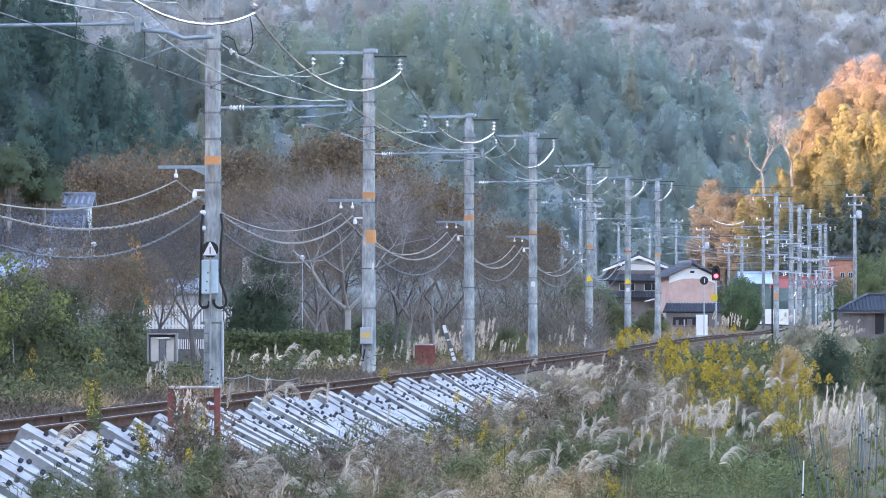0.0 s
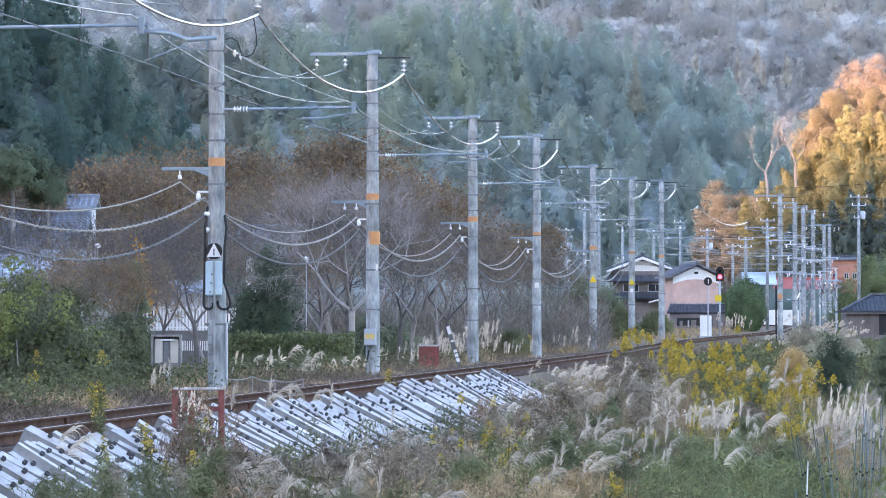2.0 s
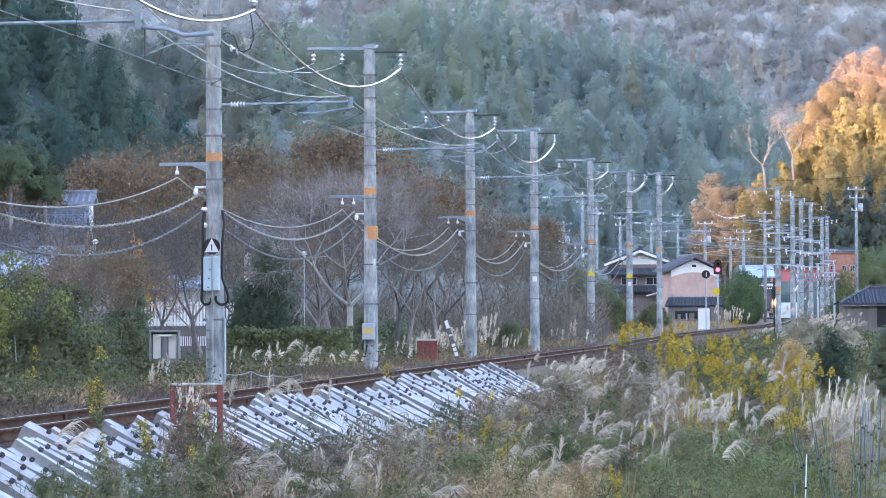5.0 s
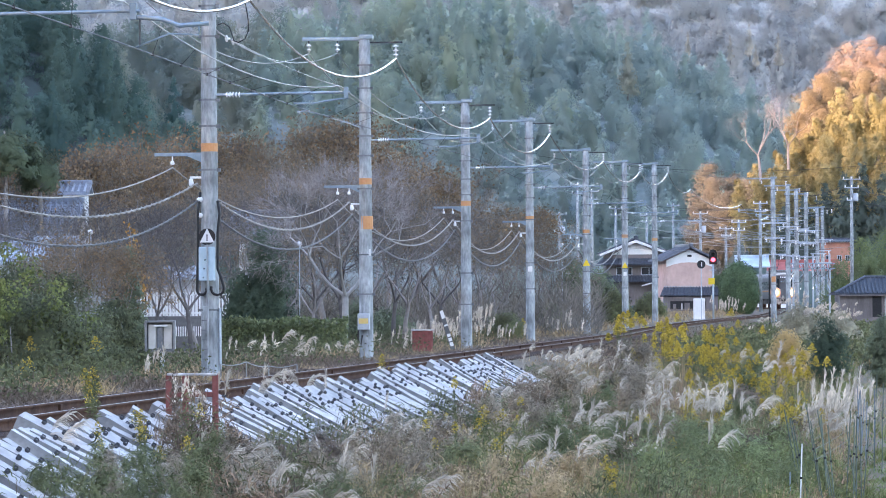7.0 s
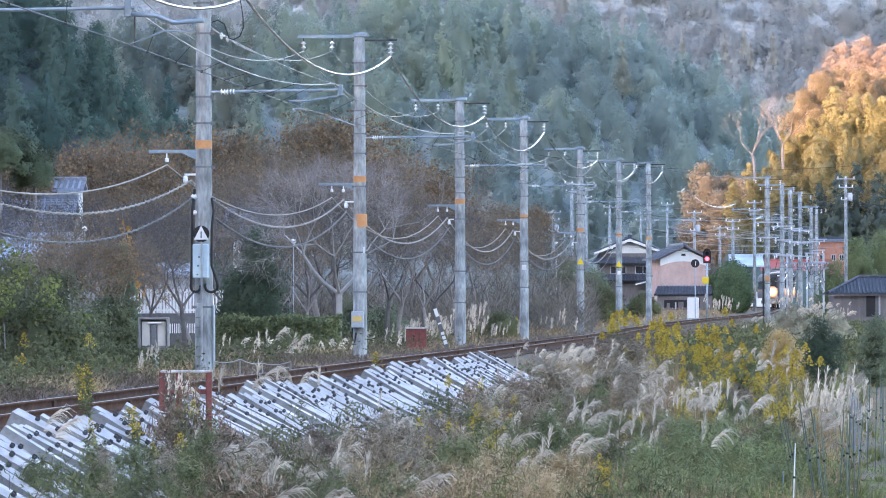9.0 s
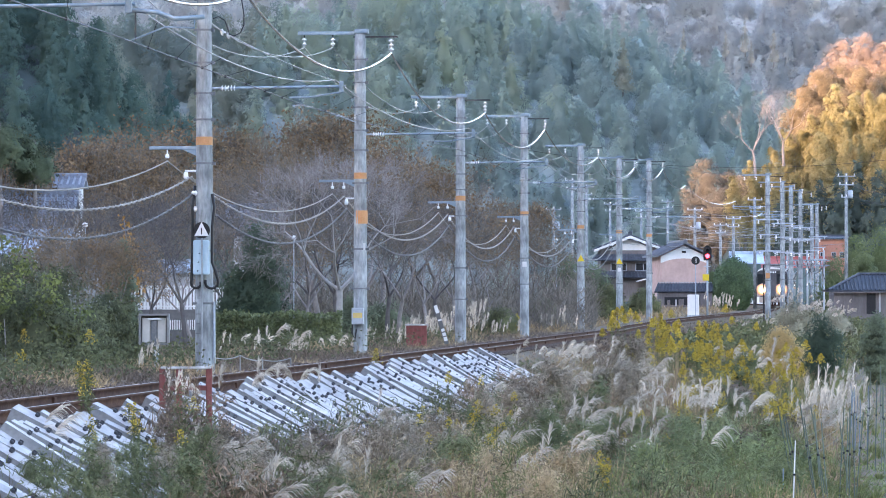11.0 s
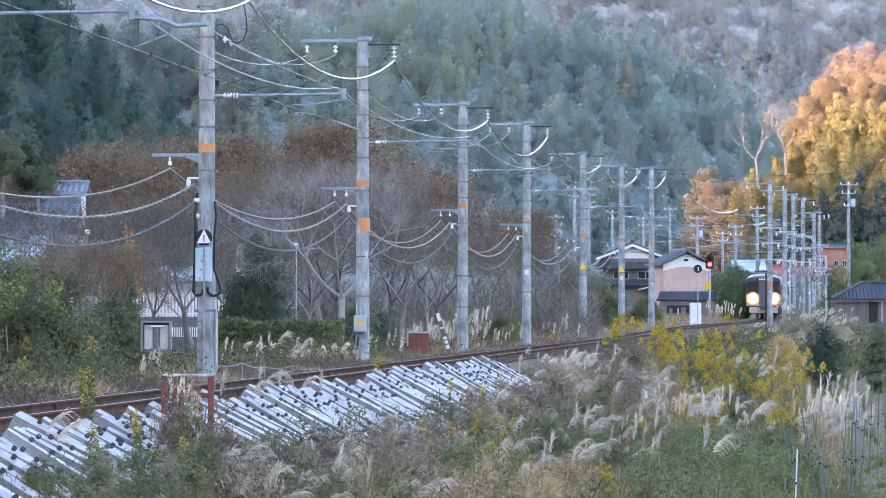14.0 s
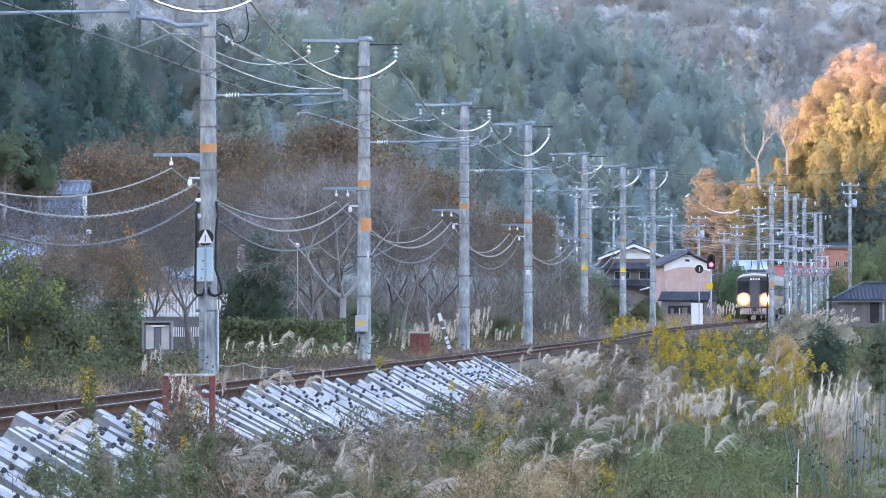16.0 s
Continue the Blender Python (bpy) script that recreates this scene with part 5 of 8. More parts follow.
for x, z in ((-10.66, 0.61),):
    wl = thing("block_wall", "grey block wall with a white barred opening", "wall", pose(x, 195.0, ground_z(x, 195)), kind="structure")
    h = z + 0.35 - ground_z(x, 195)
    part("panel", Geo().box((0, 0.15, h / 2), (4.4, 0.2, h)), M["dark_block"], wl)
    for k in range(34):
        part("bar", Geo().box((-1.9 + k * 0.09, 0.03, h - 0.5), (0.04, 0.03, 0.4)), M["white"], wl)
for x, y, zt in ((-5.63, 190, 3.95), (-13.24, 180, 4.31), (8.49, 330, 5.71)):
    lp = thing("garden_lamp", "thin post lamp with a white globe", "street lamp", pose(x, y, ground_z(x, y)))
    part("post", Geo().tube([(0, 0, -0.2), (0, 0, zt - ground_z(x, y))], 0.018, 8), M["galv"], lp)
    part("globe", Geo().lathe((0, 0, zt - ground_z(x, y)), [(0.04, -0.08), (0.10, -0.04), (0.11, 0.02), (0.08, 0.08), (0.02, 0.10)], 12), M["white"], lp, "white glass globe", True)

# ---------- trees ----------


def grow(h, spread, depth=6, seed=1, up=0.25):
    """Segments of a bare tree: (start, end, radius, radius) from the trunk to the fine branches, and the ends of the last ones."""
    rnd = random.Random(seed)
    segs, tips = [], []

    def limb(p, d, length, r, level):
        n = 3 if level < 3 else 2
        for _ in range(n):
            d = (d + Vector((rnd.uniform(-1, 1), rnd.uniform(-1, 1), rnd.uniform(-0.6, 1) * 0.8)) * 0.16 + Vector((0, 0, up * 0.12))).normalized()
            q = p + d * (length / n)
            segs.append((p, q, r, r * 0.86, level))
            p, r = q, r * 0.86
            if level >= 2 and rnd.random() < 0.6:
                tips.append((p, d))
        if level >= depth:
            tips.append((p, d))
            return
        kids = 3 if level < 2 else rnd.choice((2, 2, 3))
        a0 = rnd.uniform(0, 6.28)
        for k in range(kids):
            a = a0 + 6.28 * k / kids + rnd.uniform(-0.5, 0.5)
            side_v = d.cross(Vector((math.cos(a), math.sin(a), 0.3))).normalized()
            t = rnd.uniform(0.35, 0.75) * spread
            limb(p, (d * math.cos(t) + side_v * math.sin(t) + Vector((0, 0, up * 0.3))).normalized(), length * rnd.uniform(0.62, 0.85), r * rnd.uniform(0.6, 0.75), level + 1)
    limb(Vector((0, 0, -0.2)), Vector((rnd.uniform(-0.1, 0.1), 0, 1)), h * 0.19, h * 0.02, 0)
    return segs, tips


def segs_mesh(name, segs, material, sides=5):
    Vs, Fs, n = [], [], 0
    k = np.arange(sides) * 2 * math.pi / sides
    for p, q, r0, r1, _ in segs:
        d = (q - p).normalized()
        a = d.cross(Vector((0.3, 0.9, 0.1))).normalized()
        b = d.cross(a)
        ring = np.outer(np.cos(k), a) + np.outer(np.sin(k), b)
        Vs += [np.array(p) + ring * r0, np.array(q) + ring * r1]
        i = np.arange(sides)
        Fs.append(np.stack([i, (i + 1) % sides, (i + 1) % sides + sides, i + sides], 1) + n)
        n += 2 * sides
    return fast_mesh(name, np.concatenate(Vs), np.concatenate(Fs), material, True)


def strips(P, D, L, W, droop=0.0):
    """Thin tapering two-piece strips from P along D of length L: twigs, blades, hairs."""
    n = len(P)
    D = D / np.linalg.norm(D, axis=1)[:, None]
    S = np.cross(D, rng.normal(size=(n, 3)))
    S /= np.linalg.norm(S, axis=1)[:, None] + 1e-9
    L, W = np.broadcast_to(L, n)[:, None], np.broadcast_to(W, n)[:, None]
    mid = P + D * L * 0.55
    tip = P + D * L - np.array([0, 0, 1]) * L * np.reshape(np.broadcast_to(droop, n), (-1, 1))
    V = np.stack([P - S * W, P + S * W, mid - S * W * 0.8, mid + S * W * 0.8, tip - S * W * 0.15, tip + S * W * 0.15], 1).reshape(-1, 3)
    i = 6 * np.arange(n)[:, None]
    F = np.concatenate([i + np.array([[0, 1, 3, 2]]), i + np.array([[2, 3, 5, 4]])], 0)
    return V, F


def bare_tree(h, seed, leaf_n, label, twig=11, spread=1.2, bark="bark_grey", twigs="twig", leaf="rust_leaf", leaf_from=0.45, tw_len=0.75):
    ob = thing("tree", label, "tree", group="trees beside the line")
    segs, tips = grow(h, spread, 5, seed)
    top = max(t[0].z for t in tips)
    s = h / top * 0.95
    segs = [(p * s, q * s, r0, r1, l) for p, q, r0, r1, l in segs]
    part("trunk", segs_mesh("trunk", [g for g in segs if g[4] < 2], M[bark], 7), None, ob)
    tagged(part("limb", segs_mesh("limb", [g for g in segs if g[4] >= 2], M[bark], 4), None, ob), kind="stuff")
    T = np.array([tuple(t[0] * s) for t in tips])
    Dd = np.array([tuple(t[1]) for t in tips])
    k = np.repeat(np.arange(len(T)), twig)
    d = Dd[k] + rng.normal(size=(len(k), 3)) * 0.65 + np.array([0, 0, 0.25])
    P = T[k] + rng.normal(size=(len(k), 3)) * 0.10
    V, F = strips(P, d, tw_len * rng.uniform(0.4, 1.2, len(k)), 0.008)
    V, F = V.reshape(-1, 6, 3)[:, [0, 1, 5, 4]].reshape(-1, 3), np.arange(len(k) * 4).reshape(-1, 4)
    tagged(part("twig_spray", fast_mesh("twig_spray", V, F, M[twigs]), None, ob), kind="stuff")
    if leaf_n:
        k = rng.integers(0, len(T), leaf_n * 3)
        k = k[T[k][:, 2] > h * leaf_from][:leaf_n]
        V, F = leaves(T[k] + rng.normal(size=(len(k), 3)) * 0.35, 0.11)
        part("leaves", fast_mesh("leaves", V, F, M[leaf]), None, ob, "sparse rust-brown leaves")
    return ob


protos_t = [bare_tree(9.5, 3, 1800, "bare-branched tree with a few rust-brown leaves"), bare_tree(10, 8, 6000, "half-bare tree with rusty autumn leaves"),
            bare_tree(9, 12, 700, "grey leafless tree with dense fine twigs"), bare_tree(8.5, 21, 9000, "tree with thinning brown autumn foliage"), bare_tree(9.5, 5, 300, "grey leafless tree with dense fine twigs")]
SPOTS = [  # x, y, height factor, kind
    (-22.44, 250, 1.05, 3), (-21.02, 262, 1.1, 3), (-18.03, 255, 1.1, 1), (-16.68, 270, 1.15, 3), (-12.97, 240, 0.95, 2), (-12.45, 262, 1.2, 1),
    (-11.26, 275, 1.25, 3), (-7.86, 250, 1.1, 0), (-5.09, 215, 0.98, 4), (-5.27, 270, 1.3, 1), (-2.85, 255, 1.2, 3), (-1.37, 262, 1.15, 0),
    (0.20, 285, 1.2, 2), (2.12, 270, 0.92, 0), (4.00, 290, 0.85, 4), (5.93, 300, 0.8, 1), (7.66, 320, 0.68, 2), (-11.81, 205, 0.55, 2),
    (-9.19, 180, 0.5, 4), (-23.54, 240, 1.0, 1), (-8.60, 230, 0.8, 2), (-7.73, 290, 1.3, 2), (-3.40, 230, 0.9, 4),
    (1.03, 240, 0.75, 2), (-12.95, 200, 0.45, 0), (-1.64, 215, 0.7, 4), (2.86, 250, 0.62, 2),
    (-17.17, 226, 0.75, 4), (-16.06, 218, 0.6, 2), (-9.36, 222, 0.66, 4), (-7.64, 226, 0.6, 2), (4.55, 262, 0.6, 4), (-5.47, 205, 0.62, 2), (-0.38, 228, 0.62, 4)]
for i, (x, y, s, k) in enumerate(SPOTS):
    m = pose(x, y, ground_z(x, y), 0, 0, i * 67 % 360) @ Matrix.Diagonal((s, s, s, 1))
    if i == 7:
        k = 0
    c = copy_thing(protos_t[k], m)
    c.scale = (s, s, s)
open_tree = bare_tree(6.0, 41, 0, "dark leafless tree with open crooked branches", 4, 1.3, bark="bark_dark", twigs="bark_dark", tw_len=0.55)
open_tree.matrix_basis = pose(-8.88, 170.0, ground_z(-8.88, 170))
for i, (x, y, s) in enumerate([(-13.71, 158, 0.9), (-11.87, 152, 0.85), (-11.03, 160, 0.95), (-10.28, 172, 0.9), (-8.67, 200, 1.1), (-4.25, 205, 1.25), (-5.78, 212, 1.2), (-2.22, 222, 1.2), (0.17, 232, 1.1), (-15.77, 170, 1.05)]):
    c = copy_thing(open_tree, pose(x, y, ground_z(x, y), 0, 0, i * 83 % 360))
    c.scale = (s, s, s)
for i, (x, y, s) in enumerate([(-9.5, 124.0, 0.42), (-8.95, 126.0, 0.36), (-10.4, 127.0, 0.45)]):
    c = copy_thing(protos_t[(0, 1, 0)[i]], pose(x, y, ground_z(x, y), 0, 0, i * 97))
    c.scale = (s, s, s)
M["bark_pale"] = mat("bark_pale", (0.27, 0.26, 0.245), (0.40, 0.385, 0.365), 5, 0.9, big=0.3)
forked = bare_tree(7.6, 17, 0, "grey leafless tree with a pale forked trunk", 12, 1.35, bark="bark_pale", twigs="bark_grey", tw_len=0.6)
forked.matrix_basis = pose(-3.7, 181.0, ground_z(-3.7, 181), 0, 0, 30)
forked.scale = (1.15, 1.15, 1.0)
for i, t in enumerate(protos_t):
    x, y = [(-10.14, 300), (-19.43, 300), (-0.86, 300), (-21.85, 285), (-6.79, 310)][i]
    t.matrix_basis = pose(x, y, ground_z(x, y), 0, 0, 40 * i)
    t.scale = (1.2, 1.2, 1.2)


# undergrowth behind the trees
n = 42000
yy_ = rng.uniform(240, 345, n)
xx_ = rng.uniform(-0.108, 0.034, n) * yy_
d_ = rng.normal(size=(n, 3)) * np.array([0.9, 0.9, 0.3]) + np.array([0, 0, 1])
hh_ = (3.4 + 2.4 * np.array([noise.noise((a * 0.22, b * 0.1, 8)) for a, b in zip(xx_, yy_)])) * rng.uniform(0.2, 1, n)
P_ = np.column_stack([xx_, yy_, np.array([ground_z(a, b) for a, b in zip(xx_, yy_)]) + np.maximum(hh_, 0) * rng.uniform(0, 0.9, n)])
V, F = strips(P_, d_, 1.2 * rng.uniform(0.4, 1.2, n), 0.015)
solo("undergrowth", fast_mesh("undergrowth", V, F, M["thicket"]), None, "grey-brown leafless undergrowth behind the trees", "undergrowth", kind="stuff")


def leafy(name, label, category, x, y, z, blocks, material, trunk=None, group=""):
    """A shrub or tree: crown of leaf blocks (already joined) and a stem."""
    ob = thing(name, label, category, pose(x, y, z), group)
    if len(blocks) == 3:
        part("crown", fast_mesh("crown", blocks[0], blocks[1], material, True, None, blocks[2]), None, ob)
    else:
        part("crown", fast_mesh("crown", blocks[0], blocks[1], material), None, ob)
    h, r = trunk or (0.6, 0.05)
    part("trunk", Geo().tube([(0, 0, -0.3), (0.04, 0, h * 0.5), (0, 0.03, h)], [r, r * 0.8, r * 0.5], 7), M["bark_grey"], ob, smooth=True)
    return ob


gz = ground_z
# dark bush and hedge by the fence
M["conifer_green"] = mat("conifer_green", (0.0369, 0.064, 0.038), (0.0697, 0.0984, 0.0558), 1, 0.75, island=0.2, bump=0, trans=0.15)
x, y = -6.69, 186
V1, F1, N1 = clump_tree(4.25 - gz(x, y), 1.35, 0, 120, 0.42, 6500, 0.075, 0.12, core=0.6, clump=0.8)
V2, F2, N2 = clump_tree(2.1, 0.9, 0, 50, 0.34, 2600, 0.075, 0.1, core=0.55, clump=0.8)
leafy("conifer_bush", "dense dark green conifer bush", "bush", x - 0.15, y, gz(x, y), join_soft([(V1, F1, N1), (V2 + np.array([-1.0, 0.1, 0.9]), F2, N2)]), M["conifer_green"], (1.5, 0.08))
M["hedge_light"] = mat("hedge_light", (0.11, 0.135, 0.06), (0.185, 0.21, 0.095), 1, 0.7, island=0.3, bump=0, trans=0.15)
hg = thing("hedge", "long clipped dark green hedge", "hedge", pose(-5.71, 172.0, gz(-5.71, 172)))
n = 9000
P = rng.uniform((-2.35, -0.6, 0.05), (2.35, 0.6, 1.00 - gz(-5.71, 172)), (n, 3))
P[:, 2] += 0.06 * np.sin(P[:, 0] * 3) + rng.normal(size=n) * 0.04
V, F = leaves(P, 0.085)
part("foliage", fast_mesh("foliage", V, F, M["hedge_light"]), None, hg)
part("stem_core", Geo().box((0, 0, 0.3), (4.4, 0.5, 0.9)), M["hedge"], hg)
# shrubs on the near left
for px_, y, top, w, mt, lab in ((-10.05, 112.0, 2.30, 2.4, "shrub_dark", "dense olive green shrub beside the yard"), (-9.17, 116.0, 2.05, 2.2, "shrub_dark", "tangled green shrub beside the yard"), (-8.27, 120.0, 1.51, 1.6, "shrub_dark", "tangled green shrub beside the yard"),
                                (-8.78, 104.0, 1.30, 2.6, "shrub_dark", "low dense green shrub"), (-10.05, 105.0, 2.24, 2.2, "shrub_dark", "dense olive green shrub beside the yard"), (-7.96, 108.0, 0.98, 1.7, "shrub_dark", "low dense green shrub"),
                                (-8.46, 129.0, 2.9, 1.0, "hedge", "dark evergreen bush behind the cabinet"), (-11.20, 130.0, 2.60, 2.5, "hedge", "dark evergreen bush behind the cabinet")):
    z = gz(px_, y)
    h = top - z
    leafy("shrub", lab, "shrub", px_, y, z, clump_tree(h * 1.02, w * 0.6, 0, 80, 0.15 * w, 7500, 0.047, 0.0, core=0.32, clump=0.9, jitter=0.6), M[mt])
for px_, y, z, n, w, h in ((-9.34, 103.0, 2.34, 700, 0.9, 0.9), (-8.84, 104.0, 2.04, 500, 0.8, 0.9), (-8.34, 104.0, 1.67, 600, 0.9, 0.6), (-7.87, 106.0, 1.11, 220, 0.7, 0.4), (-9.52, 104.0, 1.98, 400, 0.6, 0.5)):
    leafy("yellowing_shrub", "shrub with yellow-green autumn leaves", "shrub", px_, y, gz(px_, y), crown(n, (z - gz(px_, y)) * 1.25, w * 0.7, 0.06, 9), M["lime_leaf"], ((z - gz(px_, y)) * 0.5, 0.02))
M["evergreen"] = mat("evergreen", (0.0663, 0.0945, 0.0528), (0.115, 0.144, 0.0784), 1, 0.75, island=0.15, big=0.25, bigscale=0.6, bump=0, trans=0.15)
M["amber_leaf"] = mat("amber_leaf", (0.36, 0.175, 0.05), (0.52, 0.29, 0.09), 1, 0.7, island=0.3, bump=0, trans=0.25)
x, y = -8.74, 138.0
sap = thing("sapling", "thin sapling with hanging amber leaves", "sapling", pose(x, y, gz(x, y)))
part("stem", Geo().tube([(0.1, 0, 0), (0.0, 0, 1.2), (-0.1, 0, 2.6), (-0.32, 0, 3.83 - gz(x, y) + 0.2)], [0.03, 0.025, 0.018, 0.008], 6), M["bark_grey"], sap)
n = 260
t = rng.uniform(0, 1, n)
P = np.column_stack([-0.28 + 0.5 * t + rng.normal(0, 0.10, n), rng.normal(0, 0.1, n), (3.75 - gz(x, y)) - 2.2 * t + rng.normal(0, 0.12, n)])
V, F = leaves(P, 0.075, droop=0.6)
part("leaves", fast_mesh("leaves", V, F, M["amber_leaf"]), None, sap, "amber autumn leaves")
for x, y, base, h_, r_ in ((-21.6, 236.0, 8.3, 1.9, 1.9), (-20.0, 237.5, 7.5, 1.8, 1.2), (-23.2, 237.0, 8.1, 2.2, 1.7)):
    ev = thing("evergreen_tree", "dark evergreen tree behind the houses", "tree", pose(x, y, gz(x, y)))
    V, F, N = clump_tree(h_, r_, 0, 60, 0.42, 6500, 0.085)
    part("crown", fast_mesh("crown", V + np.array([0, 0, base - gz(x, y)]), F, M["evergreen"], True, None, N), None, ev)
    part("trunk", Geo().tube([(0, 0, -0.3), (0.05, 0, 3), (0, 0, base - gz(x, y) + 2.0)], [0.2, 0.15, 0.07], 7), M["bark_grey"], ev, smooth=True)
# bush by the line, dark shrubs by the verge, green slopes by the houses
def egg(n, w, d, h, size):
    """A dense egg-shaped bush: a closed body under fine leaves."""
    V_, F_ = [], []
    for j in range(13):
        t_ = j / 12
        q = math.sqrt(max(0.0, 1 - (2 * t_ - 0.9) ** 2 / 1.22)) * 0.94
        for i in range(18):
            a_ = i * math.pi / 9
            q2 = q * (1 + 0.05 * math.sin(4 * a_ + 9 * t_) + 0.04 * math.sin(7 * a_ - 13 * t_))
            V_.append((w / 2 * q2 * math.cos(a_), d / 2 * q2 * math.sin(a_), h * t_ * 0.97))
    F_ = [(j * 18 + i, j * 18 + (i + 1) % 18, (j + 1) * 18 + (i + 1) % 18, (j + 1) * 18 + i) for j in range(12) for i in range(18)]
    V_ = np.array(V_)
    F_ = np.array(F_)
    f_ = F_[rng.integers(0, len(F_), n)]
    s_, t_ = rng.uniform(0, 1, (n, 1)), rng.uniform(0, 1, (n, 1))
    P_ = (V_[f_[:, 0]] * (1 - s_) + V_[f_[:, 1]] * s_) * (1 - t_) + (V_[f_[:, 3]] * (1 - s_) + V_[f_[:, 2]] * s_) * t_
    o_ = P_ - np.array([0, 0, h * 0.4])
    return join_leaves([(V_ * np.array([0.93, 0.93, 0.97]), F_), leaves(P_ * (1 + rng.normal(0, 0.035, (n, 1))), size, out=o_, jitter=0.45)])


M["bush_green"] = mat("bush_green", (0.075, 0.125, 0.06), (0.12, 0.175, 0.08), 1, 0.7, island=0.35, bump=0)
x, y = 25.82, 410.0
leafy("round_bush", "dense rounded green conifer bush beside the track", "bush", x, y, gz(x, y), egg(9000, 3.7, 3.4, 5.25 - gz(x, y), 0.10), M["bush_green"], (2.0, 0.1))
for px_, y, top, w, mt, lab in ((14.43, 178.0, 0.66, 1.8, "conifer_green", "dark green rounded shrub on the verge"), (17.22, 185.0, 0.71, 1.4, "hedge", "dark green shrub on the verge"), 
                                (12.57, 172.0, 0.26, 1.6, "tan_mound", "tan dried rounded shrub"), (21.96, 290.0, 1.04, 3.0, "olive_bush", "olive shrub below pampas plumes"), (25.21, 300.0, 0.67, 2.6, "olive_bush", "olive shrub below pampas plumes"),
                                (39.08, 440.0, 7.3, 4.6, "bank_bush", "grey-green bushes on a bank"), (37.82, 450.0, 5.15, 3.6, "bank_bush", "grey-green bushes on a bank"), (40.49, 430.0, 7.8, 5, "bank_bush", "grey-green bushes on a bank"), (37.14, 410.0, 5.30, 3, "bank_bush", "grey-green bushes on a bank"),
                                (11.37, 340.0, 3.82, 3.2, "hedge", "dark green shrub near the houses"), (9.69, 345.0, 4.47, 3.0, "hedge", "dark green shrub near the houses"), (11.66, 320.0, 2.34, 2.2, "shrub", "green shrub near the track"),
                                (3.25, 235.0, 0.96, 2.2, "shrub", "olive shrub behind the track"), (-3.69, 215.0, 1.50, 2.4, "hedge", "dark shrub behind the track"), (-2.25, 225.0, 1.32, 2.6, "hedge", "dark shrub behind the track"), (6.30, 270.0, 1.22, 2.0, "shrub", "olive shrub behind the track"),
                                (15.90, 360.0, 2.04, 2.6, "shrub", "shrub before the farmhouse"), (27.89, 484.0, 6.02, 2.4, "thicket", "brown leafy shrub between the house and the bush"), (28.11, 480.0, 4.26, 2.2, "bank_bush", "grey-green shrub beside the house")):
    z = gz(px_, y)
    h = top - z
    sz_ = 0.048 if y < 240 else 0.085
    k_ = 2 if y < 240 or y > 305 else 3
    leafy("shrub", lab, "shrub", px_, y, z, clump_tree(h * 1.02, w * 0.56, 0, 70, 0.16 * w, int(2400 * k_), sz_ * 1.25, 0.0, core=0.5, clump=0.8, jitter=0.45), M[mt])

# sunlit grove on the right
grove_h = ridge("hill_grove", [(20, 1), (37.0, 1.5), (41.0, 11.5), (43.0, 16.5), (46.9, 19.0), (50.0, 21.0), (54.5, 25.0), (59.7, 27.7), (92, 30), (140, 34)], 600, 55, "steep bank under a sunlit grove", M["understory"], 0.5)


def bamboo_crown(culms=6, per=900):
    """Arching culm tops, each a feathery drooping plume of narrow leaves."""
    blocks = []
    for _ in range(culms):
        a_, r_, top_ = rng.uniform(0, 6.28), rng.uniform(0.2, 1.5), rng.uniform(6.0, 10.0)
        bend_ = rng.uniform(0.8, 2.2)
        t_ = rng.uniform(0, 1, per) ** 0.8
        out_ = np.array([math.cos(a_), math.sin(a_), 0])
        c_ = np.outer(r_ + bend_ * t_ ** 2, out_) + np.outer(top_ * (0.25 + 0.75 * (1 - (1 - t_) ** 1.5)) - 0.9 * t_ ** 4, [0, 0, 1])
        w_ = (0.15 + 0.95 * np.sin(np.pi * np.clip(t_, 0, 1) ** 0.8)) * rng.uniform(0.8, 1.2)
        d_ = rng.normal(size=(per, 3))
        d_ /= np.linalg.norm(d_, axis=1)[:, None]
        soft_ = d_ + np.array([0, 0, 0.5]) + out_ * 0.4
        blocks.append(sprays(c_ + d_ * (w_ * rng.uniform(0.4, 1.1, per))[:, None], soft_ + rng.normal(size=(per, 3)) * 0.35, soft_, 0.10, 3.6, 1.2))
    return join_soft(blocks)


proto_b = [bamboo_crown() for _ in range(6)]
sites = []
for x in np.arange(41.5, 61.0, 2.1):
    for y in (606, 613, 620, 627, 632):
        xx, yy = x + rng.uniform(-1, 1), y + rng.uniform(-2.5, 2.5)
        sites.append((xx, yy, grove_h(xx, yy) - 0.8, rng.uniform(0.8, 1.2)))


def lone_trees(sites_, protos_, mt, label, group, trunk_h=4.0, name="tree"):
    for x_, y_, z_, s_ in sites_:
        proto_ = protos_[rng.integers(len(protos_))]
        ob = thing(name, label, "tree", pose(x_, y_, z_, 0, 0, rng.uniform(-25, 25)), group)
        ob.scale = (s_, s_, s_)
        part("crown", crown_mesh(proto_, mt), None, ob)
        part("trunk", trunk_mesh(trunk_h), None, ob)


crown_cache = {}


def crown_mesh(proto_, mt):
    key = (id(proto_), mt)
    if key not in crown_cache:
        crown_cache[key] = fast_mesh("crown", proto_[0], proto_[1], M[mt], True, None, proto_[2])
    return crown_cache[key]


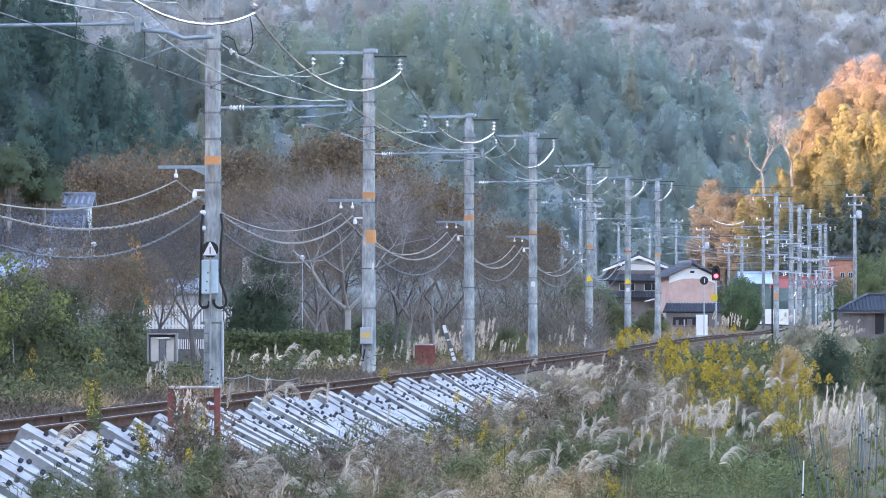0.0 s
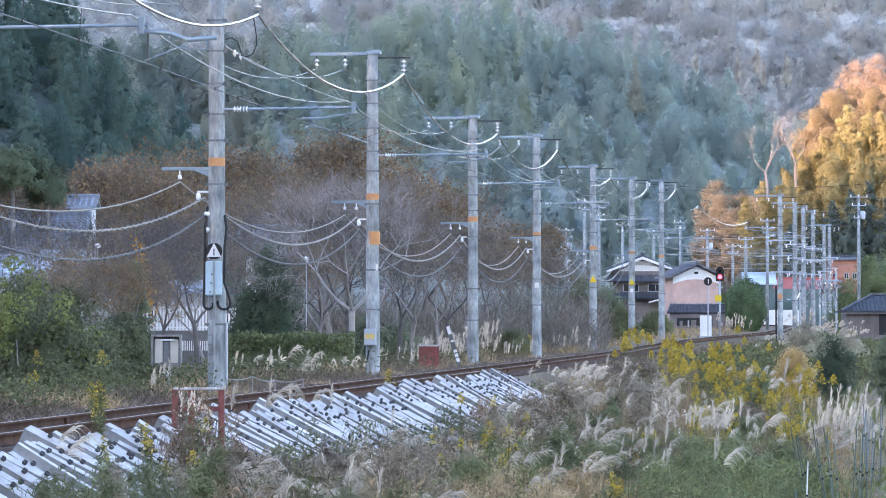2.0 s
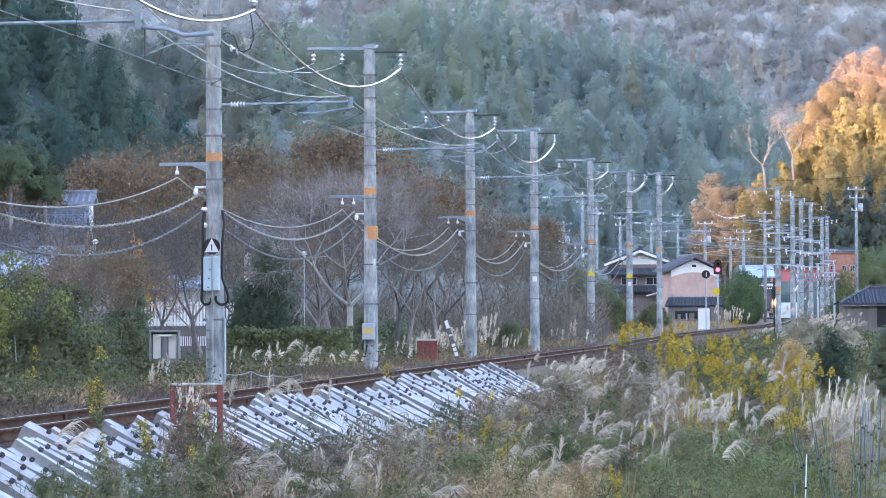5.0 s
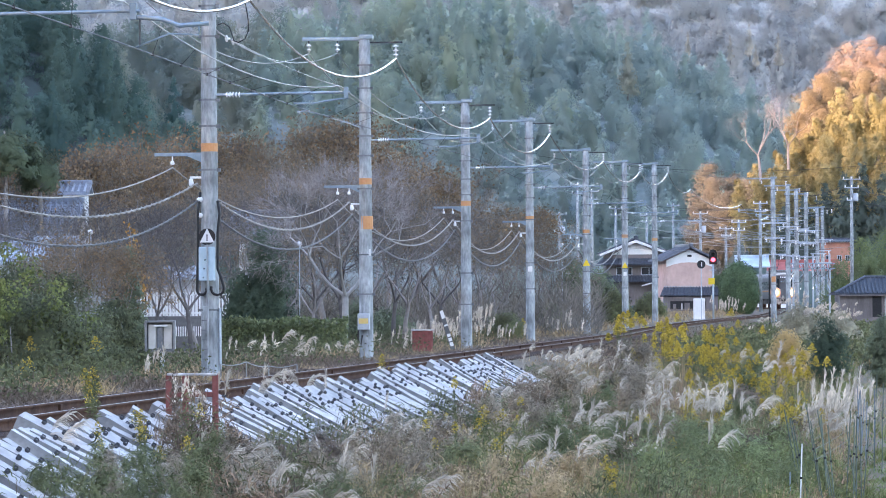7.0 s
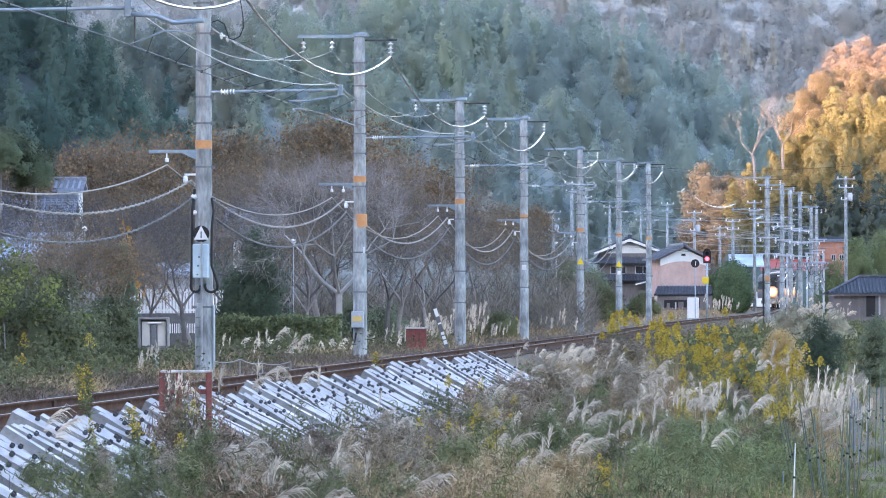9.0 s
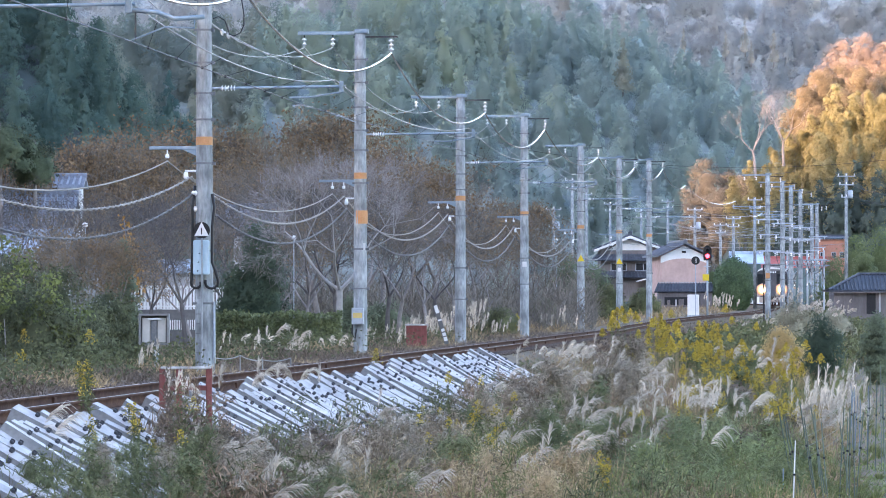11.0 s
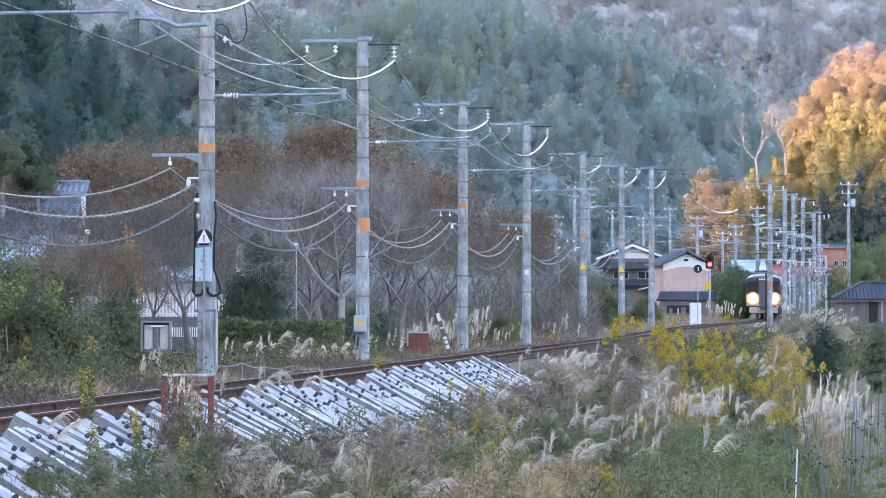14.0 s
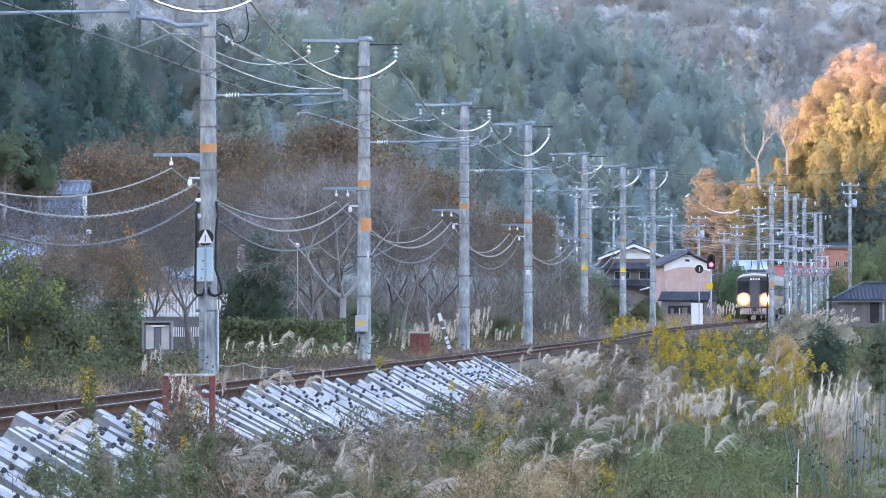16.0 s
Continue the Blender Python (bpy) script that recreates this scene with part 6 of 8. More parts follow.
def trunk_mesh(h):
    if h not in crown_cache:
        crown_cache[h] = Geo().tube([(0, 0, -1), (0.1, 0, h * 0.5), (0.0, 0.1, h)], [0.16, 0.12, 0.06], 7).mesh("trunk", M["bark_grey"], True)
    return crown_cache[h]


lone_trees(sites, proto_b, "bamboo", "golden-green feathery bamboo clump in low sunlight", "bamboo grove", 5.0, "bamboo_clump")
proto_g = [clump_tree(9, rng.uniform(3.4, 4.0), 0, 70, 0.85, 9000, 0.13, clump=0.8, jitter=0.35) for _ in range(4)]
sites = []
for x, y, top_ in ((49.6, 641, 30.6), (52.6, 643, 33.0), (55.2, 645, 33.2), (57.8, 642, 33.0), (61.2, 646, 32.5), (51.4, 636, 27.5), (54.6, 637, 29.5), (58.4, 637, 29.5)):
    s_ = rng.uniform(0.9, 1.1)
    sites.append((x, y, top_ - 9 * s_, s_))
lone_trees(sites, proto_g, "gold_leaf", "broad tree with golden-brown leaves in low sun", "sunlit trees")
sites = [(37.6, 655, 11.4, 1.05), (40.4, 658, 10.6, 1.0), (38.9, 650, 6.6, 1.1), (36.2, 652, 8.0, 0.85), (41.9, 649, 5.5, 1.0), (42.4, 656, 10.6, 0.95)]
lone_trees(sites, proto_g, "tan_leaf", "rounded tree with orange-brown leaves in low sun", "sunlit trees")
sites = [(x_, 668 + rng.uniform(-4, 4), grove_h(x_, 655) + 1.6 + rng.uniform(-1, 1), rng.uniform(0.8, 1.05)) for x_ in np.arange(54.5, 68.07, 3.0)]
lone_trees(sites, proto_g, "pink_leaf", "tree with pale pinkish autumn leaves on the crest", "crest trees")
M["shade_cedar"] = mat("shade_cedar", (0.085, 0.115, 0.10), (0.14, 0.165, 0.12), 1, 0.85, island=0.1, big=0.2, bigscale=0.3, bump=0, trans=0.3)
proto_s = [clump_tree(12, rng.uniform(2.6, 3.2), 1, 90, 0.7, 3600, 0.22) for _ in range(3)]
lone_trees([(43.3, 597, 0.6, 1.1), (45.6, 596, 0.7, 1.2), (48.2, 595, 0.8, 1.32), (50.6, 593, 0.8, 1.42), (53.0, 595, 0.9, 1.5), (55.4, 592, 0.8, 1.42), (57.6, 594, 0.9, 1.4)], proto_s, "shade_cedar", "dark cedar in the shade before the bamboo", "shaded cedars", 6.0)
M["pale_bark"] = mat("pale_bark", (0.34, 0.27, 0.24), (0.46, 0.38, 0.34), 5, 0.9)
pale = bare_tree(9.5, 33, 0, "pale leafless tree lit by the sun", 2, 1.0, tw_len=0.35, bark="pale_bark", twigs="pale_bark")
pale.matrix_basis = pose(40.98, 606.0, 17.65, 0, 0, 40)
pale.scale = (1.2, 1.2, 1.2)
pale2 = copy_thing(pale, pose(44.88, 610.0, 19.21, 0, 0, 190))
pale2.scale = (1.1, 1.1, 1.1)
# lone conifers on the crest behind, their sunlit orange put into the colour
proto_c = [clump_tree(6.0, 1.25, 1, 60, 0.42, 1300, 0.16, clump=0.3, jitter=0.2) for _ in range(3)]
# takes the haze-paled tint of the woods around it
M["lone_conifer_haze"] = mat("lone_conifer_haze", (0.36, 0.375, 0.315), (0.44, 0.44, 0.35), 0.8, 0.85, island=0.05, bump=0, trans=0.6)
# Low sun on these trees is painted as a warm tan.
M["sunlit_conifer"] = mat("sunlit_conifer", (0.37, 0.34, 0.28), (0.46, 0.41, 0.33), 0.5, 0.8, island=0.1, bump=0)
lone_trees([(62.96, 880, 45.9, 1.0), (58.38, 890, 48.4, 1.0), (45.67, 870, 46.6, 0.85), (59.11, 885, 46.0, 0.7), (54.67, 890, 47.5, 0.8)], proto_c, "sunlit_conifer", "conifer standing above the woods, sunlit orange put into its colour", "crest trees")
lone_trees([(31.81, 800, 37.2, 1.15)], [clump_tree(7.5, 1.9, 1, 70, 0.6, 1500, 0.24, core=0.5, clump=0.25, jitter=0.2)], "lone_conifer_haze", "conifer standing above the plantation, its green paled for haze", "crest trees")

# ---------- grasses and weeds ----------


def verge(n, u0, u1, y0, y1, keep=None):
    """Random places on the verge; denser near the viewer."""
    y = 1 / rng.uniform(1 / y1, 1 / y0, n)
    u = rng.uniform(u0, u1, n)
    x = np.array([line_x(v) for v in y]) + u
    P = np.array([(a, b, gz(a, b)) for a, b in zip(x, y)])
    return P, u


def blade_patch(name, P, h, w, mt, label, lean=0.75, droop=0.35):
    n = len(P)
    spread_ = (lean * np.where(P[:, 1] < 92, 1.5, 1.0))[:, None]
    d = rng.normal(size=(n, 3)) * spread_ * np.array([1, 1, 0]) + np.array([0.06, 0, 1])
    V, F = strips(P - np.array([0, 0, 0.03]), d, h * rng.uniform(0.5, 1.2, n), w, droop * rng.uniform(0, 1.6, n))
    return solo(name, fast_mesh(name, V, F, M[mt]), None, label, "grass", kind="stuff")


def tall(u, y):
    """Usual height of the growth at an offset from the line."""
    near = np.interp(u, [1.2, 2.2, 2.8, 4, 6, 9, 10.5, 12, 30], [0.2, 0.3, 0.45, 0.62, 0.7, 0.66, 0.5, 0.15, 0.15])
    far = np.interp(u, [1.2, 2.2, 3.5, 6, 9, 12, 30], [0.3, 0.55, 0.85, 1.0, 0.95, 0.6, 0.4])
    return near + (far - near) * np.clip((y - 105) / 45, 0, 1)


patch = lambda P, s: np.array([noise.noise((p[0] * s, p[1] * s * 0.28, 3)) for p in P])
P, u = verge(13000, 2.0, 12.5, 44, 250)
keep = ~((u < np.where(P[:, 1] < 63, 3.1, 2.45) + 0.4 * rng.uniform(-1, 1, len(u))) & (P[:, 1] < 134))
P, u = P[keep], u[keep]
k = patch(P, 0.35)
green = ((k > 0.22) & ~((u < 6) & (P[:, 1] < 85))) | ((u > 6.3) & (P[:, 1] < 105) & (k > -0.2))
h = tall(u, P[:, 1])
blade_patch("dry_grass", P[~green & (k > -0.2)], h[~green & (k > -0.2)], 0.007, "straw", "dry straw-coloured grass on the embankment")
blade_patch("dry_weeds", P[~green & (k <= -0.2)], h[~green & (k <= -0.2)], 0.007, "weed", "grey-brown withered weeds on the embankment")
blade_patch("green_grass", P[green], h[green], 0.009, "grass", "tangled green grass on the embankment")


def tussocks(name, n, u0, u1, y0, y1, mt, label, per=55, size=1.0, test=None):
    """Separate tufts whose blades arch outwards from one foot."""
    C, cu = verge(n, u0, u1, y0, y1)
    if test is not None:
        sel_ = test(C, cu)
        C, cu = C[sel_], cu[sel_]
    hh = tall(cu, C[:, 1]) * size * rng.uniform(0.75, 1.45, len(C))
    i_ = np.repeat(np.arange(len(C)), per)
    a_ = rng.uniform(0, 6.28, len(i_))
    s_ = rng.uniform(0.05, 0.75, len(i_)) * np.repeat(rng.uniform(0.5, 1.2, len(C)), per)
    d_ = np.stack([np.cos(a_) * s_ + 0.12, np.sin(a_) * s_, np.ones(len(i_))], 1)
    foot = C[i_] + np.stack([np.cos(a_), np.sin(a_), np.zeros(len(i_))], 1) * 0.05
    V_, F_ = strips(foot, d_, hh[i_] * rng.uniform(0.55, 1.15, len(i_)), 0.0065, 0.35 * s_)
    solo(name, fast_mesh(name, V_, F_, M[mt]), None, label, "grass", kind="stuff")


tussocks("straw_tussocks", 420, 3.0, 11, 48, 235, "straw", "arching tufts of dry straw-coloured grass", test=lambda C, cu: (patch(C, 0.3) < 0.1) & ~((cu < 4.6) & (C[:, 1] < 76)))
tussocks("brown_tussocks", 380, 2.4, 9, 46, 235, "weed", "brown withered tufts on the embankment", 45, 0.95, lambda C, cu: (patch(C, 0.3) < 0.25) & ((C[:, 1] > 63) | (cu > 3.2)))
tussocks("green_tussocks", 420, 3.2, 12, 48, 235, "grass", "green tufts of pampas leaves on the embankment", 60, 1.0, lambda C, cu: ((patch(C, 0.3) > -0.05) & ~((cu < 6) & (C[:, 1] < 80))) | (cu > 6.5))
tussocks("dark_tussocks", 260, 3.0, 11.5, 48, 200, "shrub", "dark green weeds among the grass", 60, 0.85)
P, u = verge(11000, 2.3, 11.5, 46, 240)
keep = (P[:, 1] > 63) | (u > 3.1)
P, u = P[keep], u[keep]
k2 = patch(P, 0.5)
h = tall(u, P[:, 1])
# leafy weeds: narrow drooping leaves up the height of the growth
for name, mt, sel, lab in (("leafy_weeds", "grass", k2 > 0.1, "low green leafy weeds among the grass"), ("brown_weeds", "weed", (k2 <= 0.1) & (k2 > -0.3), "brown seeding weeds among the grass")):
    c_ = int(sel.sum())
    Q = P[sel] + np.column_stack([rng.normal(0, 0.05, c_), rng.normal(0, 0.05, c_), h[sel] * rng.uniform(0.2, 0.8, c_)])
    V, F = strips(np.repeat(Q, 4, 0), rng.normal(size=(4 * c_, 3)) + np.array([0.1, 0, 0.7]), 0.2 * rng.uniform(0.5, 1.3, 4 * c_), 0.006, 0.35)
    solo(name, fast_mesh(name, V, F, M[mt]), None, lab, "weeds", kind="stuff")
# weeds that close over the feet of the sleepers
P, u = verge(26000, 1.8, 3.5, 46, 140)
k3 = patch(P, 0.6)
keep = (P[:, 1] > 66) | (u > np.where(P[:, 1] < 57, 3.35, 2.9)) | (rng.uniform(0, 1, len(u)) < 0.12)
P, u, k3 = P[keep], u[keep], k3[keep]
h = np.interp(u, [1.8, 2.1, 2.6, 3.4], [0.1, 0.32, 0.72, 1.05]) * (0.55 + 1.0 * np.clip(k3 + 0.35, 0, 1)) * np.interp(P[:, 1], [66, 74, 112, 130], [1.0, 0.88, 0.75, 1.0])
blade_patch("dry_weeds", P[k3 < 0.1], h[k3 < 0.1], 0.006, "weed", "grey-brown weeds over the feet of the sleepers", 0.6, 0.3)
blade_patch("dry_grass", P[k3 >= 0.1], h[k3 >= 0.1], 0.006, "dead_weed", "brown dead grass over the feet of the sleepers", 0.6, 0.3)
Q = P[::4] + np.column_stack([np.zeros(len(P[::4])), np.zeros(len(P[::4])), h[::4] * rng.uniform(0.3, 0.95, len(P[::4]))])
V, F = strips(np.repeat(Q, 3, 0), rng.normal(size=(3 * len(Q), 3)) + np.array([0, 0, 0.4]), 0.14, 0.007, 0.3)
solo("leafy_weeds", fast_mesh("leafy_weeds", V, F, M["shrub"]), None, "green weeds creeping over the sleepers", "weeds", kind="stuff")
tussocks("brown_tussocks", 34, 1.9, 2.9, 61, 67.5, "weed", "brown tangle of dead weeds beside the barrier", 50, 1.5)
# seeding stems: fuzzy heads on thin stalks
P, u = verge(1700, 2.6, 11, 46, 220)
h = tall(u, P[:, 1]) * rng.uniform(0.8, 1.35, len(P))
V, F = strips(P, rng.normal(size=(len(P), 3)) * np.array([0.15, 0.15, 0]) + np.array([0.05, 0, 1]), h, 0.004, 0.05)
solo("seed_stalks", fast_mesh("seed_stalks", V, F, M["weed"]), None, "thin brown stalks of seeding weeds", "weeds", kind="stuff")
Q = np.repeat(P, 8, 0) + np.column_stack([rng.normal(0, 0.02, 8 * len(P)), rng.normal(0, 0.02, 8 * len(P)), np.repeat(h, 8) * rng.uniform(0.8, 1.0, 8 * len(P))])
V, F = leaves(Q, 0.016, aspect=1.8)
solo("seed_heads", fast_mesh("seed_heads", V, F, M["straw"]), None, "fuzzy tan seed heads", "weeds", kind="stuff")
P, u = verge(16000, 11.0, 17, 50, 260)
P = np.concatenate([P, verge(9000, 10.8, 13.5, 52, 95)[0], verge(8000, 10.5, 22, 95, 190)[0]])
blade_patch("lawn_grass", P, 0.16, 0.008, "lawn", "short green grass of the field")
# withered growth on the bank of the far curve
P, u = verge(9000, 1.4, 6, 140, 340)
h = np.interp(u, [1.4, 2.2, 4, 6], [0.15, 0.4, 0.7, 0.8])
k = patch(P, 0.3)
blade_patch("dry_weeds", P[k < 0.1], h[k < 0.1], 0.012, "weed", "withered weeds on the bank of the curve", 0.8)
blade_patch("dry_grass", P[k >= 0.1], h[k >= 0.1], 0.012, "straw", "dry grass on the bank of the curve", 0.8)
P, u = verge(15000, 1.3, 3.4, 165, 340)
blade_patch("dry_weeds", P, np.interp(u, [1.3, 2.0, 3.4], [0.14, 0.32, 0.5]), 0.013, "dead_weed", "low brown weeds on the shoulder of the curve", 0.9)
# left side of the line
P, u = verge(30000, -9, -1.9, 62, 260)
h = np.interp(u, [-9, -4, -2.6, -1.9], [0.75, 0.5, 0.35, 0.12])
k = patch(P, 0.4)
blade_patch("dry_grass", P[k < -0.12], h[k < -0.12], 0.008, "straw", "dry grass between the track and the yard")
blade_patch("dry_weeds", P[k >= -0.12], h[k >= -0.12] * 1.1, 0.008, "dead_weed", "withered brown weeds beside the track")
P, u = verge(7000, -9, -3, 62, 200)
Q = P + np.column_stack([np.zeros(len(P)), np.zeros(len(P)), rng.uniform(0.05, 0.6, len(P))])
V, F = leaves(np.repeat(Q, 3, 0) + rng.normal(size=(3 * len(Q), 3)) * 0.09, 0.055, aspect=2)
solo("leafy_weeds", fast_mesh("leafy_weeds", V, F, M["shrub_dark"]), None, "low green weeds along the yard", "weeds", kind="stuff")
# far verges
P, u = verge(9000, -12, 16, 240, 480)
P = P[np.abs(u) > 2.6]
blade_patch("far_grass", P, 0.8, 0.02, "straw", "dry grass along the far line")
P, u = verge(6000, 2.6, 14, 240, 420)
V, F = leaves(np.repeat(P, 3, 0) + rng.normal(size=(3 * len(P), 3)) * 0.2 + np.array([0, 0, 0.5]), 0.14, aspect=2)
solo("leafy_weeds", fast_mesh("leafy_weeds", V, F, M["shrub"]), None, "green weeds along the far line", "weeds", kind="stuff")


def plume(bx, by, bz, tip, wind, blocks_stem, blocks_hair, L=0.34, upright=False, thick=0.0016):
    """One pampas stalk from its foot to a feathery head at tip height that bends with the wind."""
    h = tip - bz
    a = rng.normal(0, 0.07, 2) * h
    top = np.array([bx + a[0], by + a[1], tip])
    foot = np.array([bx, by, bz])
    blocks_stem.append(strips(foot[None], (top - foot)[None], np.linalg.norm(top - foot), 0.004))
    n = int(rng.integers(30, 60) if upright else rng.integers(42, 78))
    t = rng.uniform(0, 1, n) ** 0.8
    w = np.array([math.cos(wind), math.sin(wind), 0])
    bend = 0.15 if upright else rng.uniform(0.45, 0.95)
    axis = top + np.outer(t * L, np.array([0, 0, 1])) * (1 - bend * 0.5 * t[:, None]) + np.outer(t ** 1.8 * L * bend, w)
    d = w * (0.15 if upright else 0.9) + rng.normal(size=(n, 3)) * np.array([0.22, 0.22, 0.24]) + np.array([0, 0, 0.75 if upright else 0.25])
    blocks_hair.append(strips(axis, d, L * rng.uniform(0.35, 0.75, n) * (0.7 if upright else 1), thick * rng.uniform(1.6, 3.6, n), 0.1 if upright else 0.45))


PLUMES = [  # place of the heads, number, spread along x, y, z; upright or bent
    ((-3.37, 64.5, 0.36), 7, 0.25, 0.6, 0.05, 0), ((-2.91, 68.0, 0.39), 6, 0.25, 1, 0.05, 0), ((-2.39, 84.0, 0.16), 4, 0.5, 1, 0.05, 0), ((-2.90, 80.0, 0.22), 3, 0.3, 1, 0.05, 0), ((-2.31, 58.0, -0.58), 5, 0.35, 1.5, 0.08, 0), ((-1.39, 60.0, -0.50), 5, 0.4, 1.5, 0.12, 0), ((-1.52, 57.0, -0.68), 3, 0.3, 1, 0.05, 0),
    ((-0.57, 57.0, -0.65), 6, 0.35, 1.5, 0.06, 0), ((-2.93, 61.0, -0.31), 7, 0.3, 1.5, 0.08, 0), ((-2.03, 56.0, -0.61), 4, 0.2, 1, 0.05, 0), ((3.50, 130.0, 0.13), 26, 0.7, 5, 0.16, 0), ((3.94, 120.0, -0.35), 20, 0.9, 5, 0.2, 0),
    ((5.77, 140.0, -0.05), 18, 0.5, 4, 0.25, 0), ((5.39, 122.0, -0.31), 12, 0.4, 3, 0.1, 0), ((5.61, 112.0, -0.57), 26, 0.6, 3, 0.18, 0), ((5.69, 106.0, -0.72), 12, 0.4, 3, 0.1, 0), ((3.15, 96.0, -0.64), 14, 0.6, 4, 0.12, 0),
    ((1.68, 74.0, -0.84), 14, 0.6, 3, 0.14, 0), ((2.21, 86.0, -0.69), 12, 0.7, 3, 0.15, 0), ((3.26, 84.0, -0.84), 14, 0.7, 3, 0.15, 0), ((10.72, 165.0, -0.30), 22, 0.7, 5, 0.18, 0), ((10.81, 155.0, -0.66), 16, 0.6, 5, 0.18, 0),
    ((7.57, 122.0, -1.03), 26, 0.9, 4, 0.25, 0), ((7.26, 104.0, -1.11), 14, 0.7, 3, 0.15, 0), ((4.74, 98.0, -0.85), 10, 0.6, 3, 0.12, 0), ((8.78, 106.0, -0.74), 95, 0.5, 2.5, 0.3, 1), ((8.25, 104.0, -0.99), 24, 0.3, 2, 0.22, 0), ((9.51, 110.0, -0.67), 34, 0.25, 2, 0.28, 1),
    ((-0.65, 188.0, 0.48), 34, 0.7, 3, 0.25, 1), ((1.53, 195.0, 0.91), 34, 0.55, 3, 0.35, 1), ((0.37, 192.0, 0.46), 22, 0.5, 3, 0.25, 1), ((-1.76, 176.0, 0.11), 14, 0.8, 3, 0.2, 1), ((-5.09, 128.0, 0.45), 16, 0.8, 3, 0.2, 0), ((-4.01, 138.0, 0.38), 16, 0.7, 3, 0.2, 0),
    ((-2.93, 150.0, 0.12), 10, 0.7, 3, 0.15, 0), ((-6.06, 100.0, 0.35), 8, 0.18, 1, 0.15, 1), ((2.97, 215.0, 0.22), 12, 0.8, 4, 0.2, 1), ((6.31, 240.0, 0.52), 12, 0.8, 4, 0.2, 1), ((22.65, 290.0, 1.32), 34, 1.3, 4, 0.3, 0), ((21.83, 292.0, 1.73), 16, 0.6, 4, 0.25, 0), ((23.69, 288.0, 0.97), 34, 0.8, 4, 0.2, 0),
    ((20.56, 338.0, 1.47), 50, 1.0, 3, 0.3, 1), ((21.26, 310.0, 0.28), 20, 1.0, 5, 0.2, 0), ((2.05, 118.0, -0.32), 12, 0.6, 3, 0.18, 0), ((1.06, 104.0, -0.49), 12, 0.7, 3, 0.18, 0), ((-1.37, 80.0, -0.45), 8, 0.6, 2, 0.12, 0), ((-0.04, 78.0, -0.68), 12, 0.9, 2, 0.12, 0), ((-4.56, 56.0, -0.11), 2, 0.1, 1, 0.05, 0),
    ((5.19, 105.5, -0.43), 9, 0.55, 2, 0.12, 0), ((5.18, 97.0, -0.49), 5, 0.5, 2, 0.1, 0), ((3.92, 142.0, 0.04), 14, 0.5, 3, 0.12, 0), ((5.71, 139.5, -0.31), 7, 0.3, 2, 0.1, 0), ((5.93, 132.5, -0.38), 7, 0.3, 2, 0.1, 0), ((3.66, 84.5, -0.50), 4, 0.5, 2, 0.12, 0),
    ((12.07, 174.0, -0.51), 16, 0.6, 3, 0.15, 0), ((3.48, 71.5, -0.51), 2, 0.35, 2, 0.08, 0), ((2.69, 84.0, -0.44), 5, 0.4, 2, 0.1, 0), ((5.66, 95.5, -0.52), 6, 0.4, 2, 0.1, 0), ((6.46, 100.0, -0.55), 8, 0.4, 2, 0.12, 0),
    ((-2.15, 55.5, -0.52), 3, 0.12, 0.5, 0.04, 0), ((-2.43, 57.5, -0.40), 2, 0.12, 0.5, 0.04, 0), ((-1.38, 63.0, -0.53), 4, 0.15, 0.6, 0.06, 0), ((-1.54, 57.5, -0.54), 2, 0.12, 0.5, 0.05, 0), ((-1.79, 51.0, -0.62), 3, 0.1, 0.4, 0.03, 0), ((-1.17, 53.5, -0.63), 3, 0.1, 0.4, 0.04, 0)]
stems, bent, straight = [], [], []
for (x, y, z), n, sx_, sy_, sz_, upr in PLUMES:
    base_w = rng.normal(0.1, 0.5)
    for _ in range(max(2, int(n * (0.85 if upr else 0.8)))):
        xx, yy, zz = x + rng.normal(0, sx_ * (0.7 if upr else 0.95)), y + rng.normal(0, sy_ * 0.8), z + rng.normal(0, sz_ * 0.8)
        g0 = gz(xx, yy)
        zz = max(zz, g0 + 0.5)
        far_f = 1.3 if 150 < y < 250 else 1.0
        up_ = bool(upr) or rng.uniform() < 0.28
        plume(xx, yy, g0, zz - 0.25, base_w + rng.normal(0, 0.6), stems, straight if up_ else bent, rng.uniform(0.2, 0.42) * (far_f if up_ else 1.0), up_, 0.0022 * max(1, y / 95))
for name, blocks, mt, lab in (("pampas_stems", stems, "straw", "straw-coloured stalks of pampas grass"), ("pampas_plumes", bent, "plume", "silvery feathered pampas plumes bending in the wind"), ("upright_plumes", straight, "plume", "cream upright pampas plumes")):
    V, F = join_leaves(blocks)
    solo(name, fast_mesh(name, V, F, M[mt]), None, lab, "pampas grass", kind="stuff")

